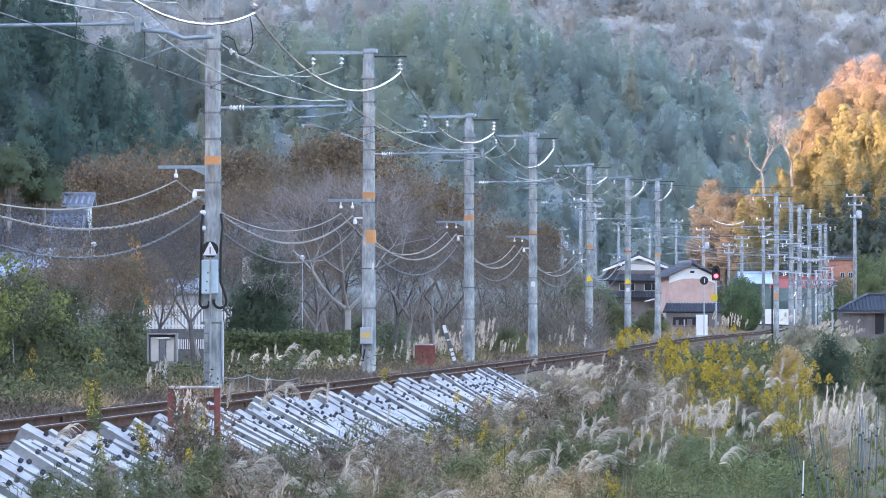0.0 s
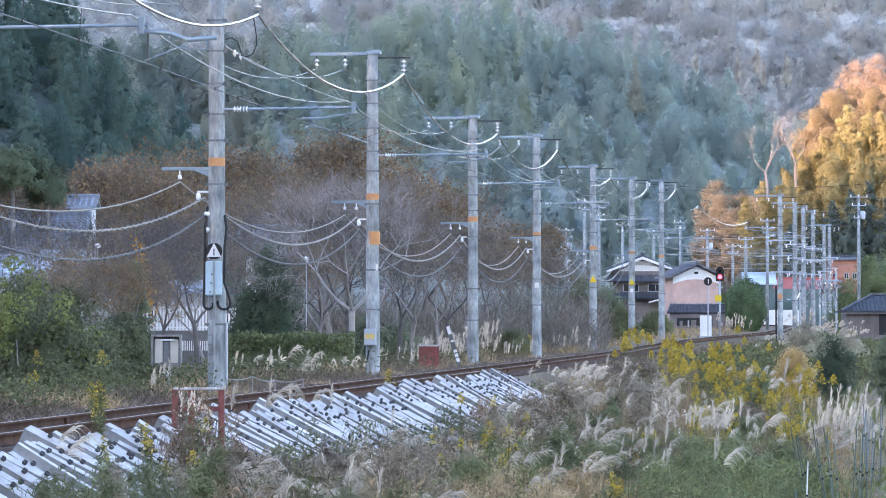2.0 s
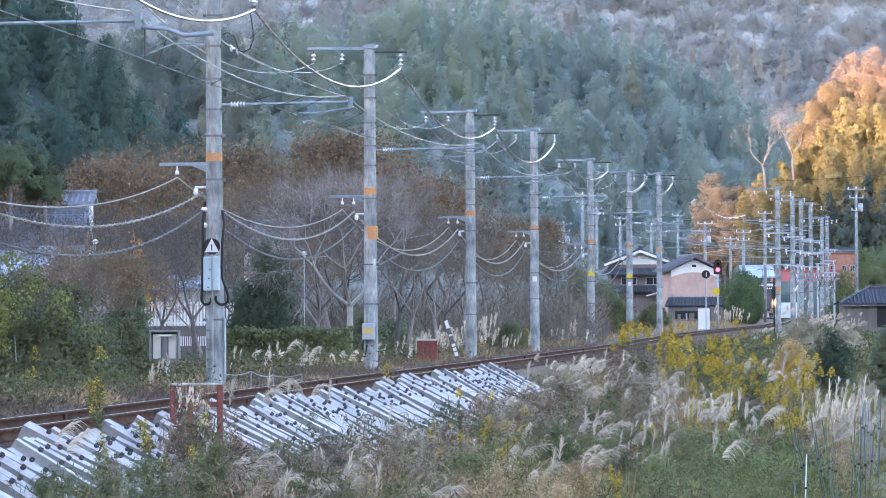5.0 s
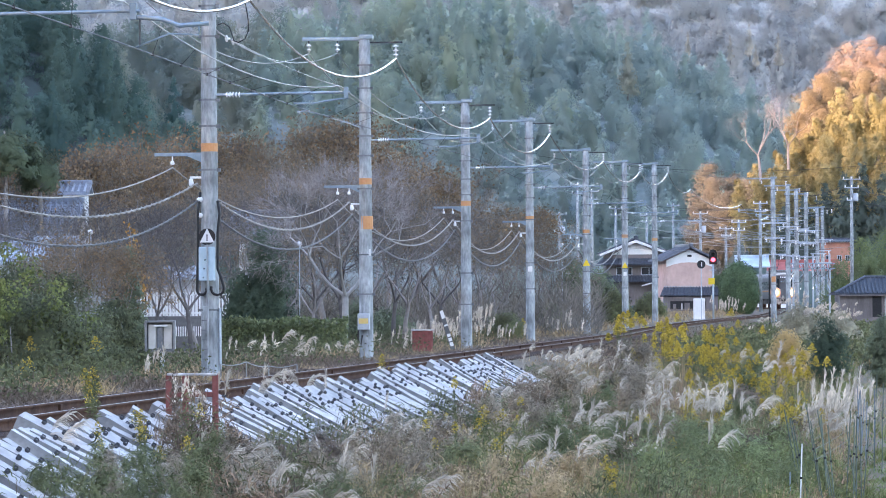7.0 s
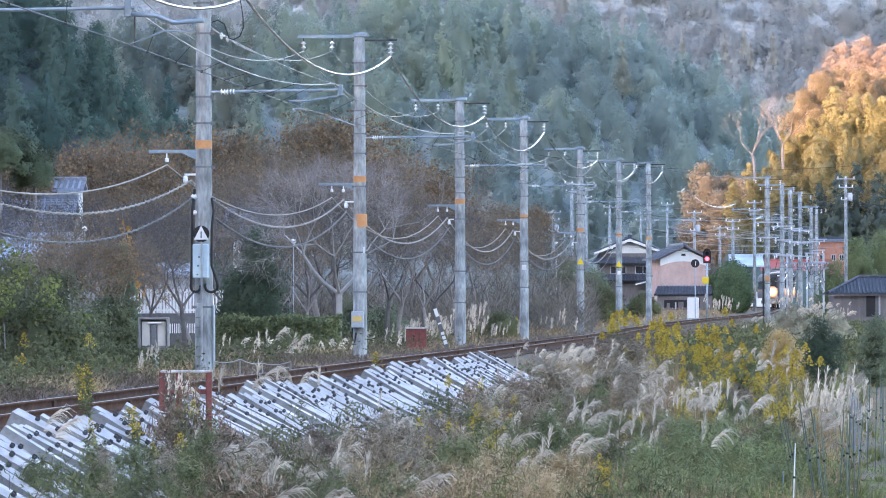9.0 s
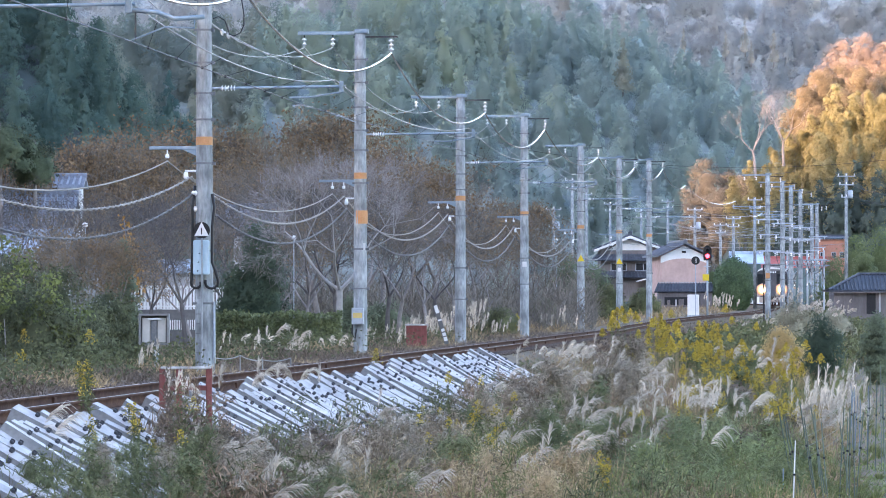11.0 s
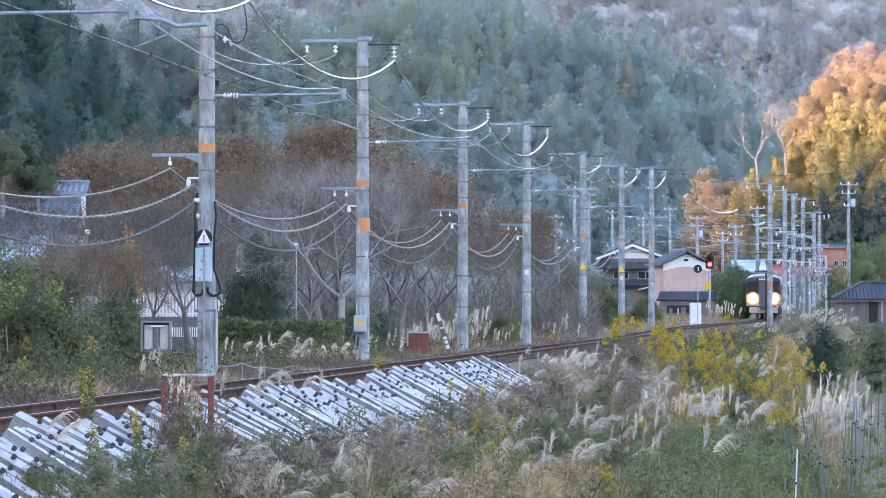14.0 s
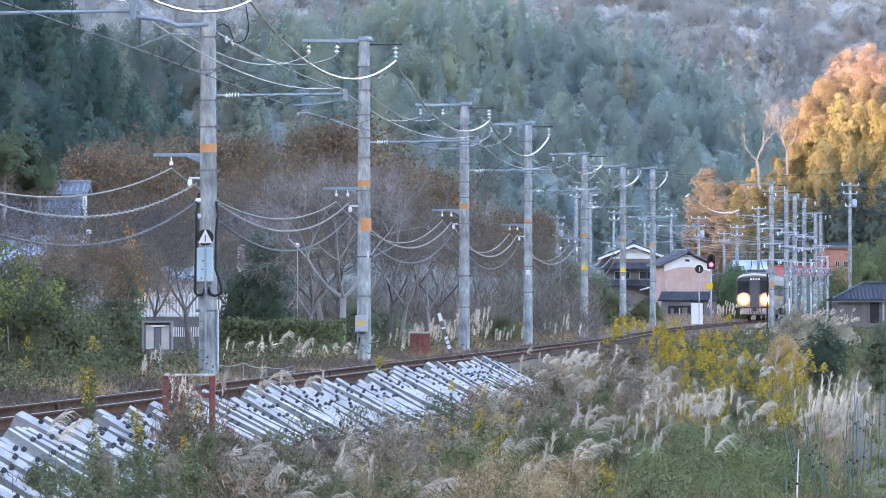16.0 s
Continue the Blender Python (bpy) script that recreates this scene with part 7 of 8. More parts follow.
# goldenrod
GOLD = [((7.49, 190.0, 0.92), 9, 0.5, 3), ((7.90, 172.0, 0.45), 16, 0.7, 4), ((8.72, 176.0, 0.74), 16, 0.8, 4), ((8.47, 165.0, 0.19), 16, 0.7, 4), ((8.88, 156.0, 0.22), 16, 0.7, 4), ((9.12, 150.0, -0.06), 16, 0.7, 4), ((7.87, 145.0, -0.19), 12, 0.7, 4), ((8.82, 132.0, -0.52), 18, 0.55, 3),
        ((11.67, 190.0, 0.35), 12, 0.8, 4), ((7.75, 104.0, -0.80), 14, 0.3, 2), ((2.22, 64.0, -0.81), 4, 0.07, 0.4), ((-4.86, 66.0, 0.34), 3, 0.05, 0.4), ((-4.90, 66.0, 0.49), 3, 0.06, 0.4), ((0.01, 90.0, -0.67), 7, 0.35, 2), ((0.97, 85.0, -0.82), 8, 0.35, 1.5), ((1.27, 88.0, -0.73), 6, 0.3, 1.5),
        ((8.05, 125.0, -0.87), 12, 0.5, 3), ((11.42, 152.0, -0.35), 12, 0.5, 3), ((7.73, 185.0, 0.71), 8, 0.5, 3), ((-3.94, 62.0, -0.04), 3, 0.1, 0.5), ((-3.03, 58.0, -0.37), 3, 0.15, 0.5), ((-8.74, 100.0, 0.77), 3, 0.12, 0.5), ((5.65, 104.0, -0.74), 6, 0.5, 2), ((4.18, 96.0, -0.81), 6, 0.6, 2), ((-1.24, 100.0, -0.07), 1, 0.02, 0.2), ((3.96, 236.0, 0.54), 6, 0.5, 2),
        ((2.38, 68.5, -0.96), 4, 0.07, 0.4), ((3.42, 85.5, -0.95), 3, 0.1, 0.5), ((4.06, 82.0, -1.01), 3, 0.1, 0.5), ((5.71, 109.5, -0.75), 5, 0.25, 1), ((5.18, 92.0, -0.99), 4, 0.2, 1), ((5.43, 86.0, -1.05), 3, 0.12, 0.5), ((6.44, 88.0, -1.05), 3, 0.1, 0.5),
        ((8.06, 108.0, -0.85), 8, 0.25, 1), ((10.92, 166.0, -0.75), 12, 0.5, 2), ((8.77, 134.5, -0.85), 7, 0.3, 1), ((11.98, 160.5, -0.85), 10, 0.45, 2), ((8.84, 127.5, -0.85), 6, 0.3, 1), ((0.17, 72.0, -0.24), 4, 0.10, 0.5), ((0.51, 72.0, -0.42), 5, 0.16, 0.5), ((0.92, 72.0, -0.42), 4, 0.13, 0.5), ((-0.14, 72.0, -0.30), 2, 0.06, 0.4),
        ((-4.44, 60.5, 0.50), 3, 0.05, 0.3), ((-4.11, 56.5, 0.0), 2, 0.05, 0.3), ((-3.83, 60.5, 0.05), 2, 0.05, 0.3), ((-3.55, 59.5, -0.15), 2, 0.06, 0.3), ((-2.96, 54.5, -0.5), 3, 0.06, 0.3)]
flowers, greens = [], []
for (x, y, z), n, sx_, sy_ in GOLD:
    for _ in range(n):
        xx, yy, zz = x + rng.normal(0, sx_ * 0.75), y + rng.normal(0, sy_ * 0.7), z + rng.normal(-0.12, 0.34)
        g0 = gz(xx, yy)
        zz = max(zz, g0 + 0.55)
        top = np.array([xx + rng.normal(0, 0.04), yy, zz])
        greens.append(strips(np.array([[xx, yy, g0]]), (top - np.array([xx, yy, g0]))[None], zz - g0, 0.006))
        m_ = 40
        t = rng.uniform(0.25, 0.9, m_)
        greens.append(strips(np.array([xx, yy, g0]) + t[:, None] * (top - np.array([xx, yy, g0])), rng.normal(size=(m_, 3)) + np.array([0, 0, 0.3]), 0.12, 0.007, 0.2))
        m_ = 140 if y > 95 else 70
        size_ = 1.0 if y > 95 else 0.55
        t = rng.uniform(0, 1, m_)
        a = rng.uniform(0, 6.28, m_)
        r = 0.19 * size_ * (1 - t) ** 0.8 * rng.uniform(0.1, 1, m_) + 0.012
        Q = top + np.column_stack([r * np.cos(a), r * np.sin(a), -0.34 * size_ * (1 - t) + 0.3 * r])
        soft_ = rng.normal(size=(m_, 3)) * 0.45 + np.array([0, -0.5, 0.8])
        flowers.append(sprays(Q, soft_ + rng.normal(size=(m_, 3)) * 0.5, soft_, 0.032 * max(0.6, y / 130), 1.5, 0.0))
V, F, N = join_soft(flowers)
solo("goldenrod_flowers", fast_mesh("goldenrod_flowers", V, F, M["goldenrod"], True, None, N), None, "deep yellow goldenrod flower heads", "goldenrod", kind="stuff")
V, F = join_leaves(greens)
solo("goldenrod_stems", fast_mesh("goldenrod_stems", V, F, M["shrub"]), None, "leafy green goldenrod stems", "goldenrod", kind="stuff")

# low leafy clumps that break up the verge
CLUMPS = [(0.89, 92, 0.9, 0.7, "shrub"), (3.49, 74, 1.4, 0.8, "grass"), (3.21, 78, 1.1, 0.8, "shrub"), (4.82, 80, 1.3, 0.9, "grass"), (5.90, 90, 1.0, 0.9, "weed"), (6.58, 92, 0.9, 0.9, "weed"), (3.82, 72, 1.2, 0.7, "shrub"),
          (-1.17, 68, 0.9, 0.6, "shrub"), (-1.76, 66, 0.7, 0.6, "weed"), (-2.39, 64, 0.8, 0.6, "shrub"), (-0.39, 74, 0.8, 0.6, "weed"), (0.97, 70, 0.9, 0.6, "tan_grass"), (0.36, 66, 1.0, 0.6, "tan_grass"), (1.38, 66, 0.9, 0.6, "tan_grass"),
          (2.01, 108, 0.9, 0.8, "weed"), (1.63, 118, 0.9, 0.8, "weed"), (2.68, 112, 0.8, 0.7, "weed"), (3.17, 104, 0.9, 0.8, "shrub"), (4.16, 118, 1.0, 0.9, "weed"), (4.32, 108, 0.9, 0.8, "grass"), (6.22, 132, 1.0, 1.2, "weed"),
          (7.77, 140, 1.1, 1.2, "shrub"), (8.89, 142, 1.0, 1.1, "shrub"), (8.57, 125, 1.0, 1.0, "shrub"), (7.39, 165, 1.2, 1.4, "shrub"), (9.13, 180, 1.3, 1.5, "shrub"), (10.33, 175, 1.2, 1.4, "shrub"), (11.25, 170, 1.1, 1.2, "weed"),
          (-3.29, 63, 0.7, 0.5, "shrub"), (-3.55, 64, 0.5, 0.75, "weed"), (-3.19, 64, 0.6, 0.8, "weed"), (-2.97, 65, 0.5, 0.7, "shrub"), (-2.95, 68, 0.7, 0.5, "weed"), (-0.86, 86, 0.8, 0.35, "weed"), (-0.15, 92, 0.8, 0.35, "weed"), (-3.63, 56, 0.6, 0.4, "shrub")]
CLUMPS += [(-3.40 + 0.123 * k, 60.5 + 0.5 * (k % 3), 0.5, (1.6, 1.4, 1.75)[k % 3], ("dead_weed", "shrub", "weed")[k % 3]) for k in range(6)]
CLUMPS += [(-2.70 + 0.204 * k, 64.5 + 1.1 * (k % 4), 0.9, (0.9, 0.75, 0.85, 0.7)[k % 4], ("dead_weed", "weed", "dead_weed", "shrub")[k % 4]) for k in range(9)]
STRETCHES = [("dead_weed", 20, 3, 8.5, 52, 110), ("grass", 34, 5.0, 10.5, 56, 95), ("tan_grass", 24, 4.7, 7.4, 55, 80), ("shrub", 14, 2.9, 4.8, 56, 68), ("dead_weed", 12, 2.9, 4.8, 56, 70), ("weed", 44, 3.1, 8, 50, 125), ("shrub", 36, 2.8, 9, 48, 120), ("weed", 24, 3, 9, 120, 200), ("olive_bush", 16, 3, 9, 110, 190)]
for mt, n, u0, u1, y0, y1 in STRETCHES:
    for p in verge(n, u0, u1, y0, y1)[0]:
        CLUMPS.append((p[0], p[1], rng.uniform(0.9, 1.8), rng.uniform(0.6, 1.15), mt))
for k in range(30):
    y = rng.uniform(97, 123)
    x = line_x(y) + rng.uniform(2.9, 4.6)
    CLUMPS.append((x, y, rng.uniform(0.6, 1.1), rng.uniform(0.8, 1.2), ("weed", "weed", "dead_weed")[k % 3]))
clump_words = {"shrub": "bushy dark green weeds on the embankment", "grass": "feathery green weeds on the embankment", "weed": "withered brown weeds on the embankment", "dead_weed": "dark brown tangle of dead weeds on the embankment",
               "olive_bush": "olive brown leafy weeds on the embankment", "tan_grass": "tan dead grass clumps on the embankment"}
clump_blocks = {m_: [] for m_ in clump_words}
for x, y, w, h_, mt in CLUMPS:
    n_ = 560
    a_, t_ = rng.uniform(0, 6.28, n_), rng.uniform(0, 1, n_)
    r_ = w / 2 * np.sqrt(1 - t_ ** 2) * rng.uniform(0.3, 1.1, n_)
    P_ = np.stack([x + r_ * np.cos(a_), y + r_ * np.sin(a_) * 1.5, gz(x, y) + h_ * t_ * rng.uniform(0.5, 1, n_)], 1)
    clump_blocks[mt].append(strips(P_, rng.normal(size=(n_, 3)) * 0.6 + np.array([0.1, 0, 0.5]), 0.17 * rng.uniform(0.5, 1.3, n_), 0.007, 0.4))
for mt, blocks in clump_blocks.items():
    V, F = join_leaves(blocks)
    solo("weed_thicket", fast_mesh("weed_thicket", V, F, M[mt]), None, clump_words[mt], "weeds", kind="stuff")


def mounds(mt, label, spots, n=4200, size=0.015, aspect=7.5):
    """Bushy mounds of fine feathery weeds; spots: x, y, top height, width."""
    blocks = []
    for x, y, top_, w in spots:
        g0 = gz(x, y)
        h = top_ - g0
        nb = 26
        a, t = rng.uniform(0, 6.28, nb), rng.uniform(0.15, 1, nb)
        arm = w * np.sqrt(1 - t ** 2 * 0.92) * rng.uniform(0.4, 1.05, nb)
        C = np.stack([x + arm * np.cos(a), y + 1.6 * arm * np.sin(a), g0 + h * t * rng.uniform(0.8, 1.05, nb)], 1)
        k = rng.integers(0, nb, n)
        d = rng.normal(size=(n, 3)) * np.array([1, 1, 1.3])
        d /= np.linalg.norm(d, axis=1)[:, None]
        R = 0.24 * w + 0.05
        P = C[k] + d * (R * rng.uniform(0.1, 1.25, n))[:, None]
        P[:, 2] = np.maximum(P[:, 2], g0)
        soft = d * 0.7 + np.stack([np.cos(a[k]) * 0.5, np.sin(a[k]) * 0.5, 0.3 + t[k]], 1)
        blocks.append(sprays(P, soft + rng.normal(size=(n, 3)) * 0.6, soft, size * max(0.62, y / 80), aspect, -0.9))
    V, F, N = join_soft(blocks)
    solo("weed_mounds", fast_mesh("weed_mounds", V, F, M[mt], True, None, N), None, label, "weeds", kind="stuff")


M["seed_weed"] = mat("seed_weed", (0.255, 0.205, 0.145), (0.41, 0.335, 0.24), 0.8, 0.9, island=0.4, big=0.35, bigscale=0.5, bump=0, trans=0.25)
M["feather_green"] = mat("feather_green", (0.14, 0.177, 0.0791), (0.265, 0.284, 0.13), 0.7, 0.8, island=0.35, big=0.35, bigscale=0.6, bump=0, trans=0.3)
mounds("feather_green", "feathery green weeds in soft mounds", [(3.07, 72, -0.77, 0.7), (3.88, 78, -0.72, 0.8), (4.67, 82, -0.62, 0.8), (5.12, 80, -0.77, 0.7), (5.84, 82, -0.72, 0.7), (3.05, 66, -0.97, 0.6), (3.9, 70, -0.92, 0.7), (4.44, 68, -0.97, 0.6), (5.07, 70, -0.97, 0.6), (5.9, 76, -1.02, 0.6)])
M["mid_green"] = mat("mid_green", (0.115, 0.135, 0.06), (0.225, 0.235, 0.11), 0.7, 0.8, island=0.35, big=0.3, bigscale=0.5, bump=0, trans=0.25)
mounds("mid_green", "dark green leafy weeds in mounds", [(-3.87, 53, -0.22, 0.3), (-3.42, 53.5, -0.12, 0.3), (-2.78, 56, 0.0, 0.3), (-4.3, 51, -0.33, 0.25), (-3.95, 48.5, -0.22, 0.3), (-3.5, 49, -0.12, 0.3), (-3.1, 50, -0.1, 0.3), (-2.75, 52, -0.05, 0.3), (-1.08, 56, -0.55, 0.45), (-1.49, 54, -0.6, 0.45), (-0.49, 57, -0.6, 0.5), (2.5, 78, -0.45, 0.6), (3.15, 92, -0.1, 0.6), (1.98, 80, -0.45, 0.6), (0.9, 92, -0.35, 0.5), (4.88, 98, -0.95, 0.7), (3.74, 91.5, -0.85, 0.6), (5.6, 95.5, -1.0, 0.7), (6.9, 110, -0.85, 0.7), (8.3, 130, -0.6, 0.7), (9.6, 150, -0.3, 0.8), (10.6, 160, -0.5, 0.8), (9.2, 165, 0.0, 0.8), (2.9, 110, -0.5, 0.6), (-1.9, 58, -0.6, 0.35), (0.3, 70, -0.6, 0.5)])
mounds("dead_weed", "dark brown dead weeds in mounds", [(6.0, 86, -0.95, 0.7), (6.6, 90, -0.95, 0.7), (5.6, 88, -1.05, 0.6), (-2.6, 60, -0.3, 0.4), (-1.6, 66, -0.35, 0.4), (7.5, 118, -0.7, 0.7)])
mounds("seed_weed", "grey-brown seeding weeds in mounds", [(-3.1, 54, -0.02, 0.3), (-2.5, 58, -0.05, 0.35), (-3.65, 52, -0.2, 0.2), (-2.23, 60, -0.35, 0.5), (-1.72, 62, -0.3, 0.5), (-1.13, 62, -0.4, 0.5), (-0.58, 68, -0.25, 0.6), (0.07, 75, -0.3, 0.6), (0.89, 85, -0.3, 0.6), (1.73, 92, -0.1, 0.6), (2.6, 100, 0.0, 0.7), (-2.52, 57, -0.35, 0.4), (-0.24, 62, -0.55, 0.5), (4.3, 112, 0.2, 0.8), (5.2, 125, 0.4, 0.8)])
mounds("tan_grass", "tan dead grass in soft mounds", [(0.2, 58, -0.6, 0.5), (0.77, 60, -0.55, 0.5), (1.3, 58, -0.65, 0.5), (1.75, 64, -0.6, 0.5)])
# garden stakes at the field's edge
M["stake"] = mat("stake", (0.09, 0.12, 0.09), (0.16, 0.19, 0.15), 4, 0.6, obj=0.25)
M["bluestake"] = mat("bluestake", (0.13, 0.17, 0.20), (0.21, 0.26, 0.29), 4, 0.6, obj=0.25)
STAKES = []
for k in range(9):
    STAKES.append((5.86 + (k - 6) * 0.05 + rng.normal(0, 0.05), 72 + rng.normal(0, 1.2), -0.40 + 0.015 * k + rng.normal(0, 0.08), rng.normal(-8, 3), "stake"))
for k in range(7):
    STAKES.append((6.31 + k * 0.05 + rng.normal(0, 0.04), 74 + rng.normal(0, 1.2), -0.32 + rng.normal(0, 0.1), rng.normal(1, 4), "stake"))
for k in range(7):
    STAKES.append((8.76 + (k - 4) * 0.045, 98 + rng.normal(0, 1.5), -0.50 + rng.normal(0, 0.1), rng.normal(2, 3), "bluestake"))
for k in range(5):
    STAKES.append((8.27 + k * 0.06, 90 + rng.normal(0, 1.5), -0.10 + rng.normal(0, 0.1), rng.normal(2, 2), "stake"))
STAKES += [(4.97, 66, -0.57, 2, "white"), (4.99, 68, -1.03, 0, "bluestake")]
for x, y, zt, lean, mt in STAKES:
    g0 = gz(x, y)
    ob = thing("garden_stake", "thin weathered garden stake leaning in the ground" if mt != "white" else "thin white garden stake in the ground", "garden stake", pose(x, y, g0, 0, lean, 0), "garden stakes")
    part("rod", Geo().tube([(0, 0, -0.15), (0, 0, zt - g0)], 0.009, 6), M[mt], ob)
    for q in (0.62,):
        part("tie", Geo().box((0, 0, (zt - g0) * q), (0.035, 0.035, 0.03)), M["black"], ob)
nt_ = thing("garden_net", "sagging string net between the garden stakes", "net")
for k in range(4):
    a, b = Vector((5.62, 72, -0.53 - 0.16 * k)), Vector((8.53, 96, -0.52 - 0.2 * k))
    part("string", Geo().tube(hang(a, b, 0.05, 6), 0.004, 4), M["stake"], nt_)
# slack cable beside the track
g = Geo()
pts = [Vector((-4.82, 104, 0.15)), Vector((-4.30, 105, 0.19)), Vector((-3.84, 106, 0.08)), Vector((-3.24, 107, 0.11))]
for a, b in zip(pts, pts[1:]):
    g.tube(hang(a, b, 0.05, 6), 0.011, 5)
for p in pts:
    g.tube([(p.x, p.y, gz(p.x, p.y) - 0.1), p], 0.015, 5)
solo("slack_cable", g, M["dull_wire"], "pale slack cable on low stakes beside the track", "cable")

# ---------- train ----------
M["stainless"] = mat("stainless", (0.13, 0.135, 0.14), (0.19, 0.195, 0.20), 3, 0.45, metal=0.5, big=0.08, bump=0.03)
M["cream"] = mat("cream", (0.42, 0.35, 0.30), (0.50, 0.42, 0.37), 3, 0.4, big=0.08, bump=0)
M["roof_grey"] = mat("roof_grey", (0.20, 0.205, 0.21), (0.28, 0.285, 0.29), 3, 0.6)


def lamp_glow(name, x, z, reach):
    """Headlamp with its lens glow painted on: hottest at its heart, fading warm and dim to the rim."""
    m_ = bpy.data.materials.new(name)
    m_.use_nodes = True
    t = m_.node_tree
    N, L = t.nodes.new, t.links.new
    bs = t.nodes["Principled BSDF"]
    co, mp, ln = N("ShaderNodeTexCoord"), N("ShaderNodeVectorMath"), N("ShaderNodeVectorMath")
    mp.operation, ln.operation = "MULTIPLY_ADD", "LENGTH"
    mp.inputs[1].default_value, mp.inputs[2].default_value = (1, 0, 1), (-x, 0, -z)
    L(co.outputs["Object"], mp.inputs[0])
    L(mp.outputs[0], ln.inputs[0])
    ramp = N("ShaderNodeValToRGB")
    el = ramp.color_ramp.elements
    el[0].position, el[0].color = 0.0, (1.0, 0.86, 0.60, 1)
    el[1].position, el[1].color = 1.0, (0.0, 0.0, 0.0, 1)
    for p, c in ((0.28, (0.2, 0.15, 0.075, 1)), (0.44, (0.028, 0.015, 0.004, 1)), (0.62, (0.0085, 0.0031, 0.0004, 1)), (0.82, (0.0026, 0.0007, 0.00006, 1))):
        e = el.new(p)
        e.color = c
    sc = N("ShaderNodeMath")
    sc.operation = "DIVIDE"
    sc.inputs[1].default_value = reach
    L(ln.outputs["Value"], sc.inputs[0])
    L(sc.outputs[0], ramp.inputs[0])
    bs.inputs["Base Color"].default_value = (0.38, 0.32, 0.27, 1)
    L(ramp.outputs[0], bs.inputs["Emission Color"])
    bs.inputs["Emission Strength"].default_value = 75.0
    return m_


M["sign_white"] = glow("sign_white", (0.9, 0.95, 1.0), 0.07)
M["mask"] = mat("mask", (0.035, 0.037, 0.043), (0.055, 0.058, 0.066), 3, 0.35, bump=0, spec=0.5)
M["gangway"] = mat("gangway", (0.085, 0.088, 0.095), (0.12, 0.124, 0.132), 4, 0.5, bump=0.05)
M["underframe"] = mat("underframe", (0.05, 0.048, 0.045), (0.09, 0.085, 0.08), 5, 0.7)
CAR_L, CAR_W = 19.6, 2.86


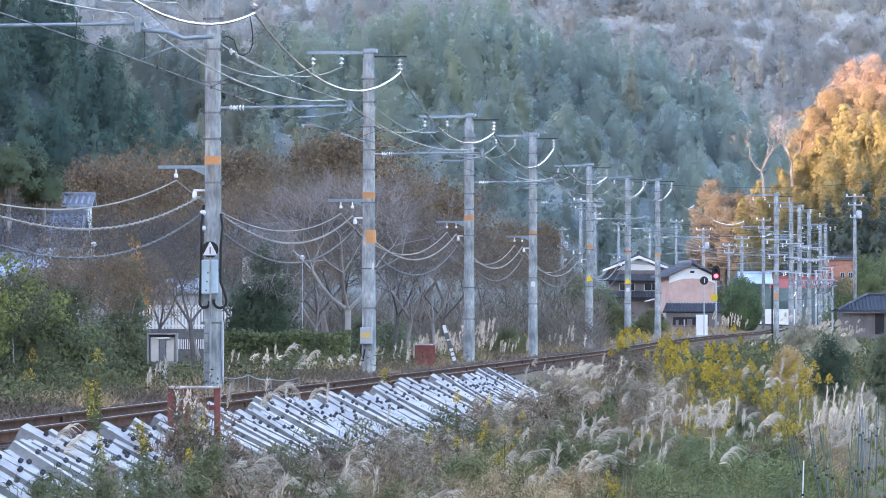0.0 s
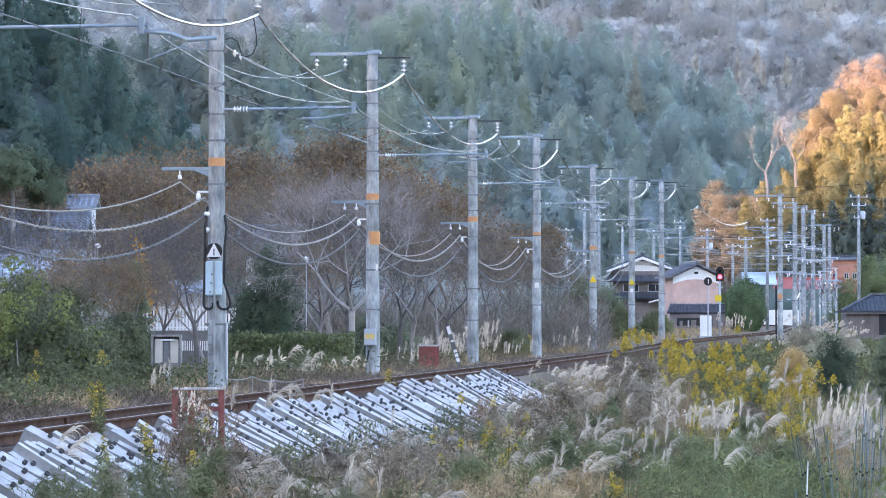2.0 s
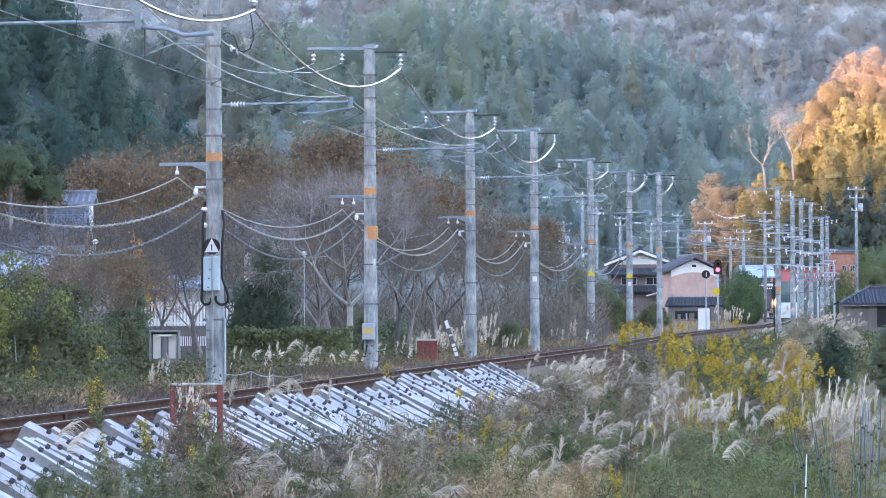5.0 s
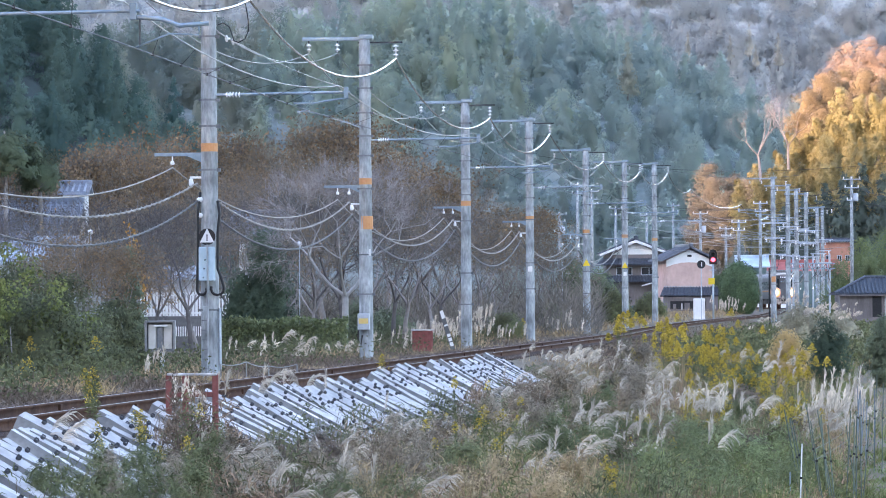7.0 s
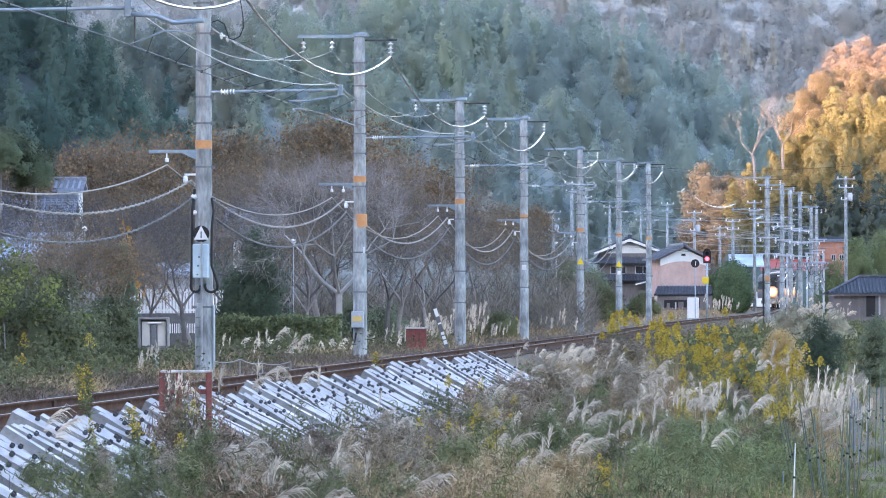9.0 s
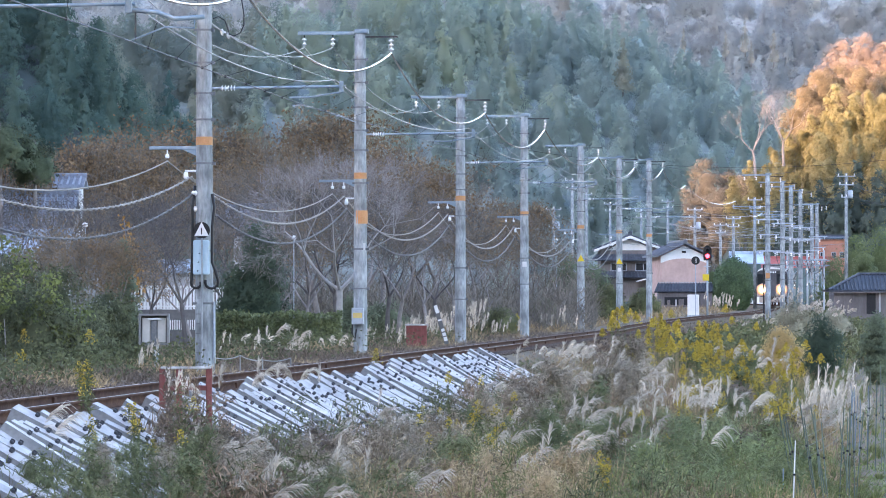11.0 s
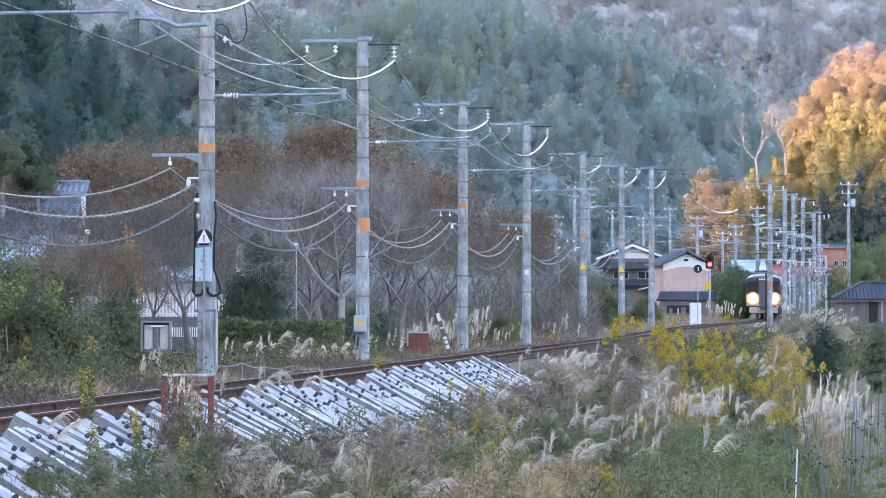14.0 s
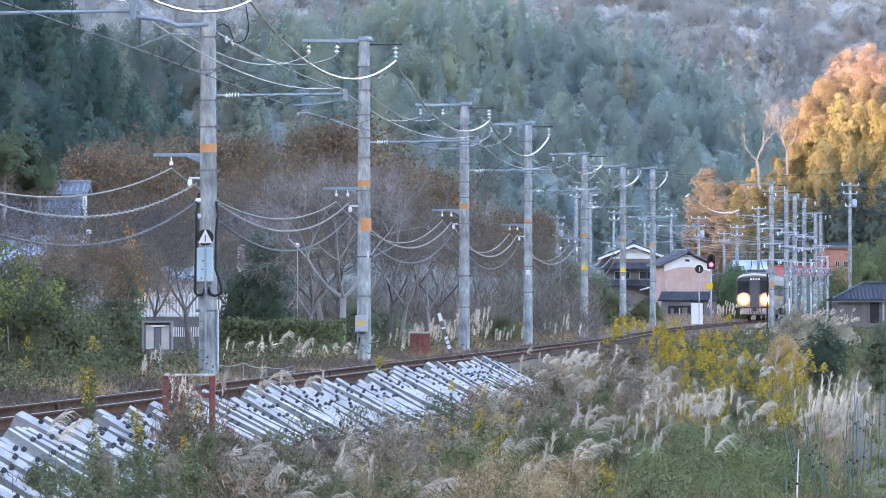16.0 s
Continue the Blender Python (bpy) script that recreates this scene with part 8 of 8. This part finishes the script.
def railcar(front):
    """Railcar with its front end at y=0, facing -y, rails at z=0."""
    ob = thing("railcar", "stainless steel electric railcar with dark front and lit headlights" if front else "stainless steel electric railcar coupled behind", "train")
    w = CAR_W / 2
    prof = [(-w + 0.04, 1.0), (w - 0.04, 1.0), (w, 1.4), (w, 2.4), (w - 0.06, 3.15), (w - 0.2, 3.42), (w - 0.55, 3.58), (0, 3.66), (-w + 0.55, 3.58), (-w + 0.2, 3.42), (-w + 0.06, 3.15), (-w, 2.4), (-w, 1.4)]
    part("body", Geo().prism(prof, CAR_L, pose(0, 0.12, 0)), M["stainless"], ob)
    rp = [(w - 0.05, 3.2), (w - 0.2, 3.45), (w - 0.55, 3.61), (0, 3.69), (-w + 0.55, 3.61), (-w + 0.2, 3.45), (-w + 0.05, 3.2)]
    part("roof", Geo().prism(rp, CAR_L - 0.2, pose(0, 0.1, 0)), M["roof_grey"], ob, "light grey roof")
    for s in (-1, 1):
        for k in range(12):
            part("side_window", Geo().box((s * (w + 0.004), 1.6 + k * 1.5, 2.35), (0.02, 1.05, 0.8), 0.01), M["glass"], ob, "dark side window")
        part("stripe", Geo().box((s * (w + 0.004), CAR_L / 2, 1.78), (0.015, CAR_L - 0.3, 0.12)), M["orange"], ob, "orange side stripe")
    for y in (2.8, 16.6):
        bg = part("bogie", Geo().box((0, y, 0.62), (2.2, 2.6, 0.35), 0.05), M["underframe"], ob, "dark bogie")
        for dy in (-1.05, 1.05):
            for s in (-1, 1):
                part("wheel", Geo().lathe((s * 0.56, y + dy, 0.43), [(0.40, -0.06), (0.43, -0.03), (0.43, 0.06)], 18, "x"), M["railside"], bg)
    for y in (6.5, 9.5, 12.5):
        part("equipment_box", Geo().box((0, y, 0.72), (2.4, 2.2, 0.55), 0.04), M["underframe"], ob)
    if front:
        part("front_mask", Geo().prism([(-w + 0.06, 1.98), (w - 0.06, 1.98), (w - 0.02, 2.5), (w - 0.1, 3.1), (w - 0.25, 3.33), (-w + 0.25, 3.33), (-w + 0.1, 3.1), (-w + 0.02, 2.5)], 0.06, pose(0, 0.05, 0)), M["mask"], ob, "dark slate front mask")
        for x, ww in ((-0.88, 0.85), (0.0, 0.66), (0.88, 0.85)):
            part("windscreen", Geo().box((x, 0.035, 2.55), (ww, 0.03, 0.95 if x else 1.25), 0.01), M["glass"], ob, "dark windscreen")
        part("brow", Geo().prism([(-w + 0.12, 3.22), (-w + 0.3, 3.33), (-w + 0.6, 3.44), (0, 3.5), (w - 0.6, 3.44), (w - 0.3, 3.33), (w - 0.12, 3.22), (w - 0.2, 3.4), (w - 0.5, 3.56), (0, 3.66), (-w + 0.5, 3.56), (-w + 0.2, 3.4)], 0.08, pose(0, 0.02, 0)), M["white"], ob, "pale roof edge")
        sgn = part("destination_sign", Geo().box((0, 0.02, 3.2), (0.95, 0.03, 0.2)), M["black"], ob)
        for x in (-0.3, -0.1, 0.12, 0.32):
            part("sign_bar", Geo().box((x, 0.0, 3.2), (0.12, 0.015, 0.12)), M["sign_white"], sgn, "lit pale bar")
        part("front_panel", Geo().box((0, 0.07, 1.5), (CAR_W - 0.12, 0.1, 0.95), 0.04), M["cream"], ob, "pale lower front panel")
        # discs far wider than the lamps; their fading rims paint the glare
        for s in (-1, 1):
            part("headlight", Geo().lathe((s * 0.85, -0.03, 1.62), [(0.2, 0), (0.5, 0.02), (0.56, 0.05)], 28, "y"), lamp_glow("headlight", s * 0.85, 1.62, 0.56), ob, "warm headlight on an oversized disc with painted glow", True)
        part("front_door", Geo().box((0, 0.01, 2.15), (0.7, 0.03, 2.2), 0.02), M["gangway"], ob, "dark grey gangway door")
        part("skirt", Geo().box((0, 0.1, 0.72), (2.3, 0.12, 0.5), 0.05), M["cream"], ob, "pale skirt")
        cp = part("coupler", Geo().box((0, -0.1, 0.88), (0.36, 0.5, 0.32), 0.05), M["underframe"], ob, "dark coupler")
        for x in (-0.45, -0.25, 0.3, 0.5):
            part("hose", Geo().tube([(x, 0.0, 1.0), (x + 0.02, -0.12, 0.7), (x + 0.1, -0.02, 0.55)], 0.025, 5), M["black"], cp)
        pg = part("pantograph", Geo().box((0, 3.2, 3.85), (1.4, 1.6, 0.1)), M["underframe"], ob, "raised pantograph")
        for s in (-1, 1):
            part("arm", Geo().tube([(s * 0.5, 3.8, 3.9), (s * 0.35, 2.5, 4.6), (s * 0.3, 3.3, 5.3)], 0.03, 5), M["underframe"], pg)
        part("bow", Geo().tube([(-0.9, 3.3, 5.2), (-0.6, 3.3, 5.33), (0.6, 3.3, 5.33), (0.9, 3.3, 5.2)], 0.035, 5), M["underframe"], pg)
        for y in (6, 11, 15.5):
            part("roof_unit", Geo().box((0, y, 3.82), (1.7, 2.4, 0.35), 0.05), M["roof_grey"], ob, "grey roof cooling unit")
    return ob


lead, trail = railcar(True), railcar(False)
RUN = [(0.0, 598.0), (2.0, 566.0), (4.2, 532.0), (5.2, 516.0), (6.3, 499.0), (7.5, 482.0), (9.2, 459.0), (10.3, 441.0), (11.5, 421.0), (13.0, 397.0), (14.0, 383.0), (15.0, 373.0), (16.0, 365.5)]


def motions():
    for car, back in ((lead, 0.0), (trail, CAR_L + 0.5)):
        keys = []
        for sec_, y_ in RUN:
            a_, b_ = y_ + back + 2.8, y_ + back + 16.6
            turn_ = math.degrees(-math.atan2(line_x(b_) - line_x(a_), b_ - a_))
            m_ = pose(line_x(a_), a_, line_z(a_), 0, 0, turn_) @ pose(0, -2.8, 0)
            keys.append((sec_, m_))
        walk(car, keys)


motions()
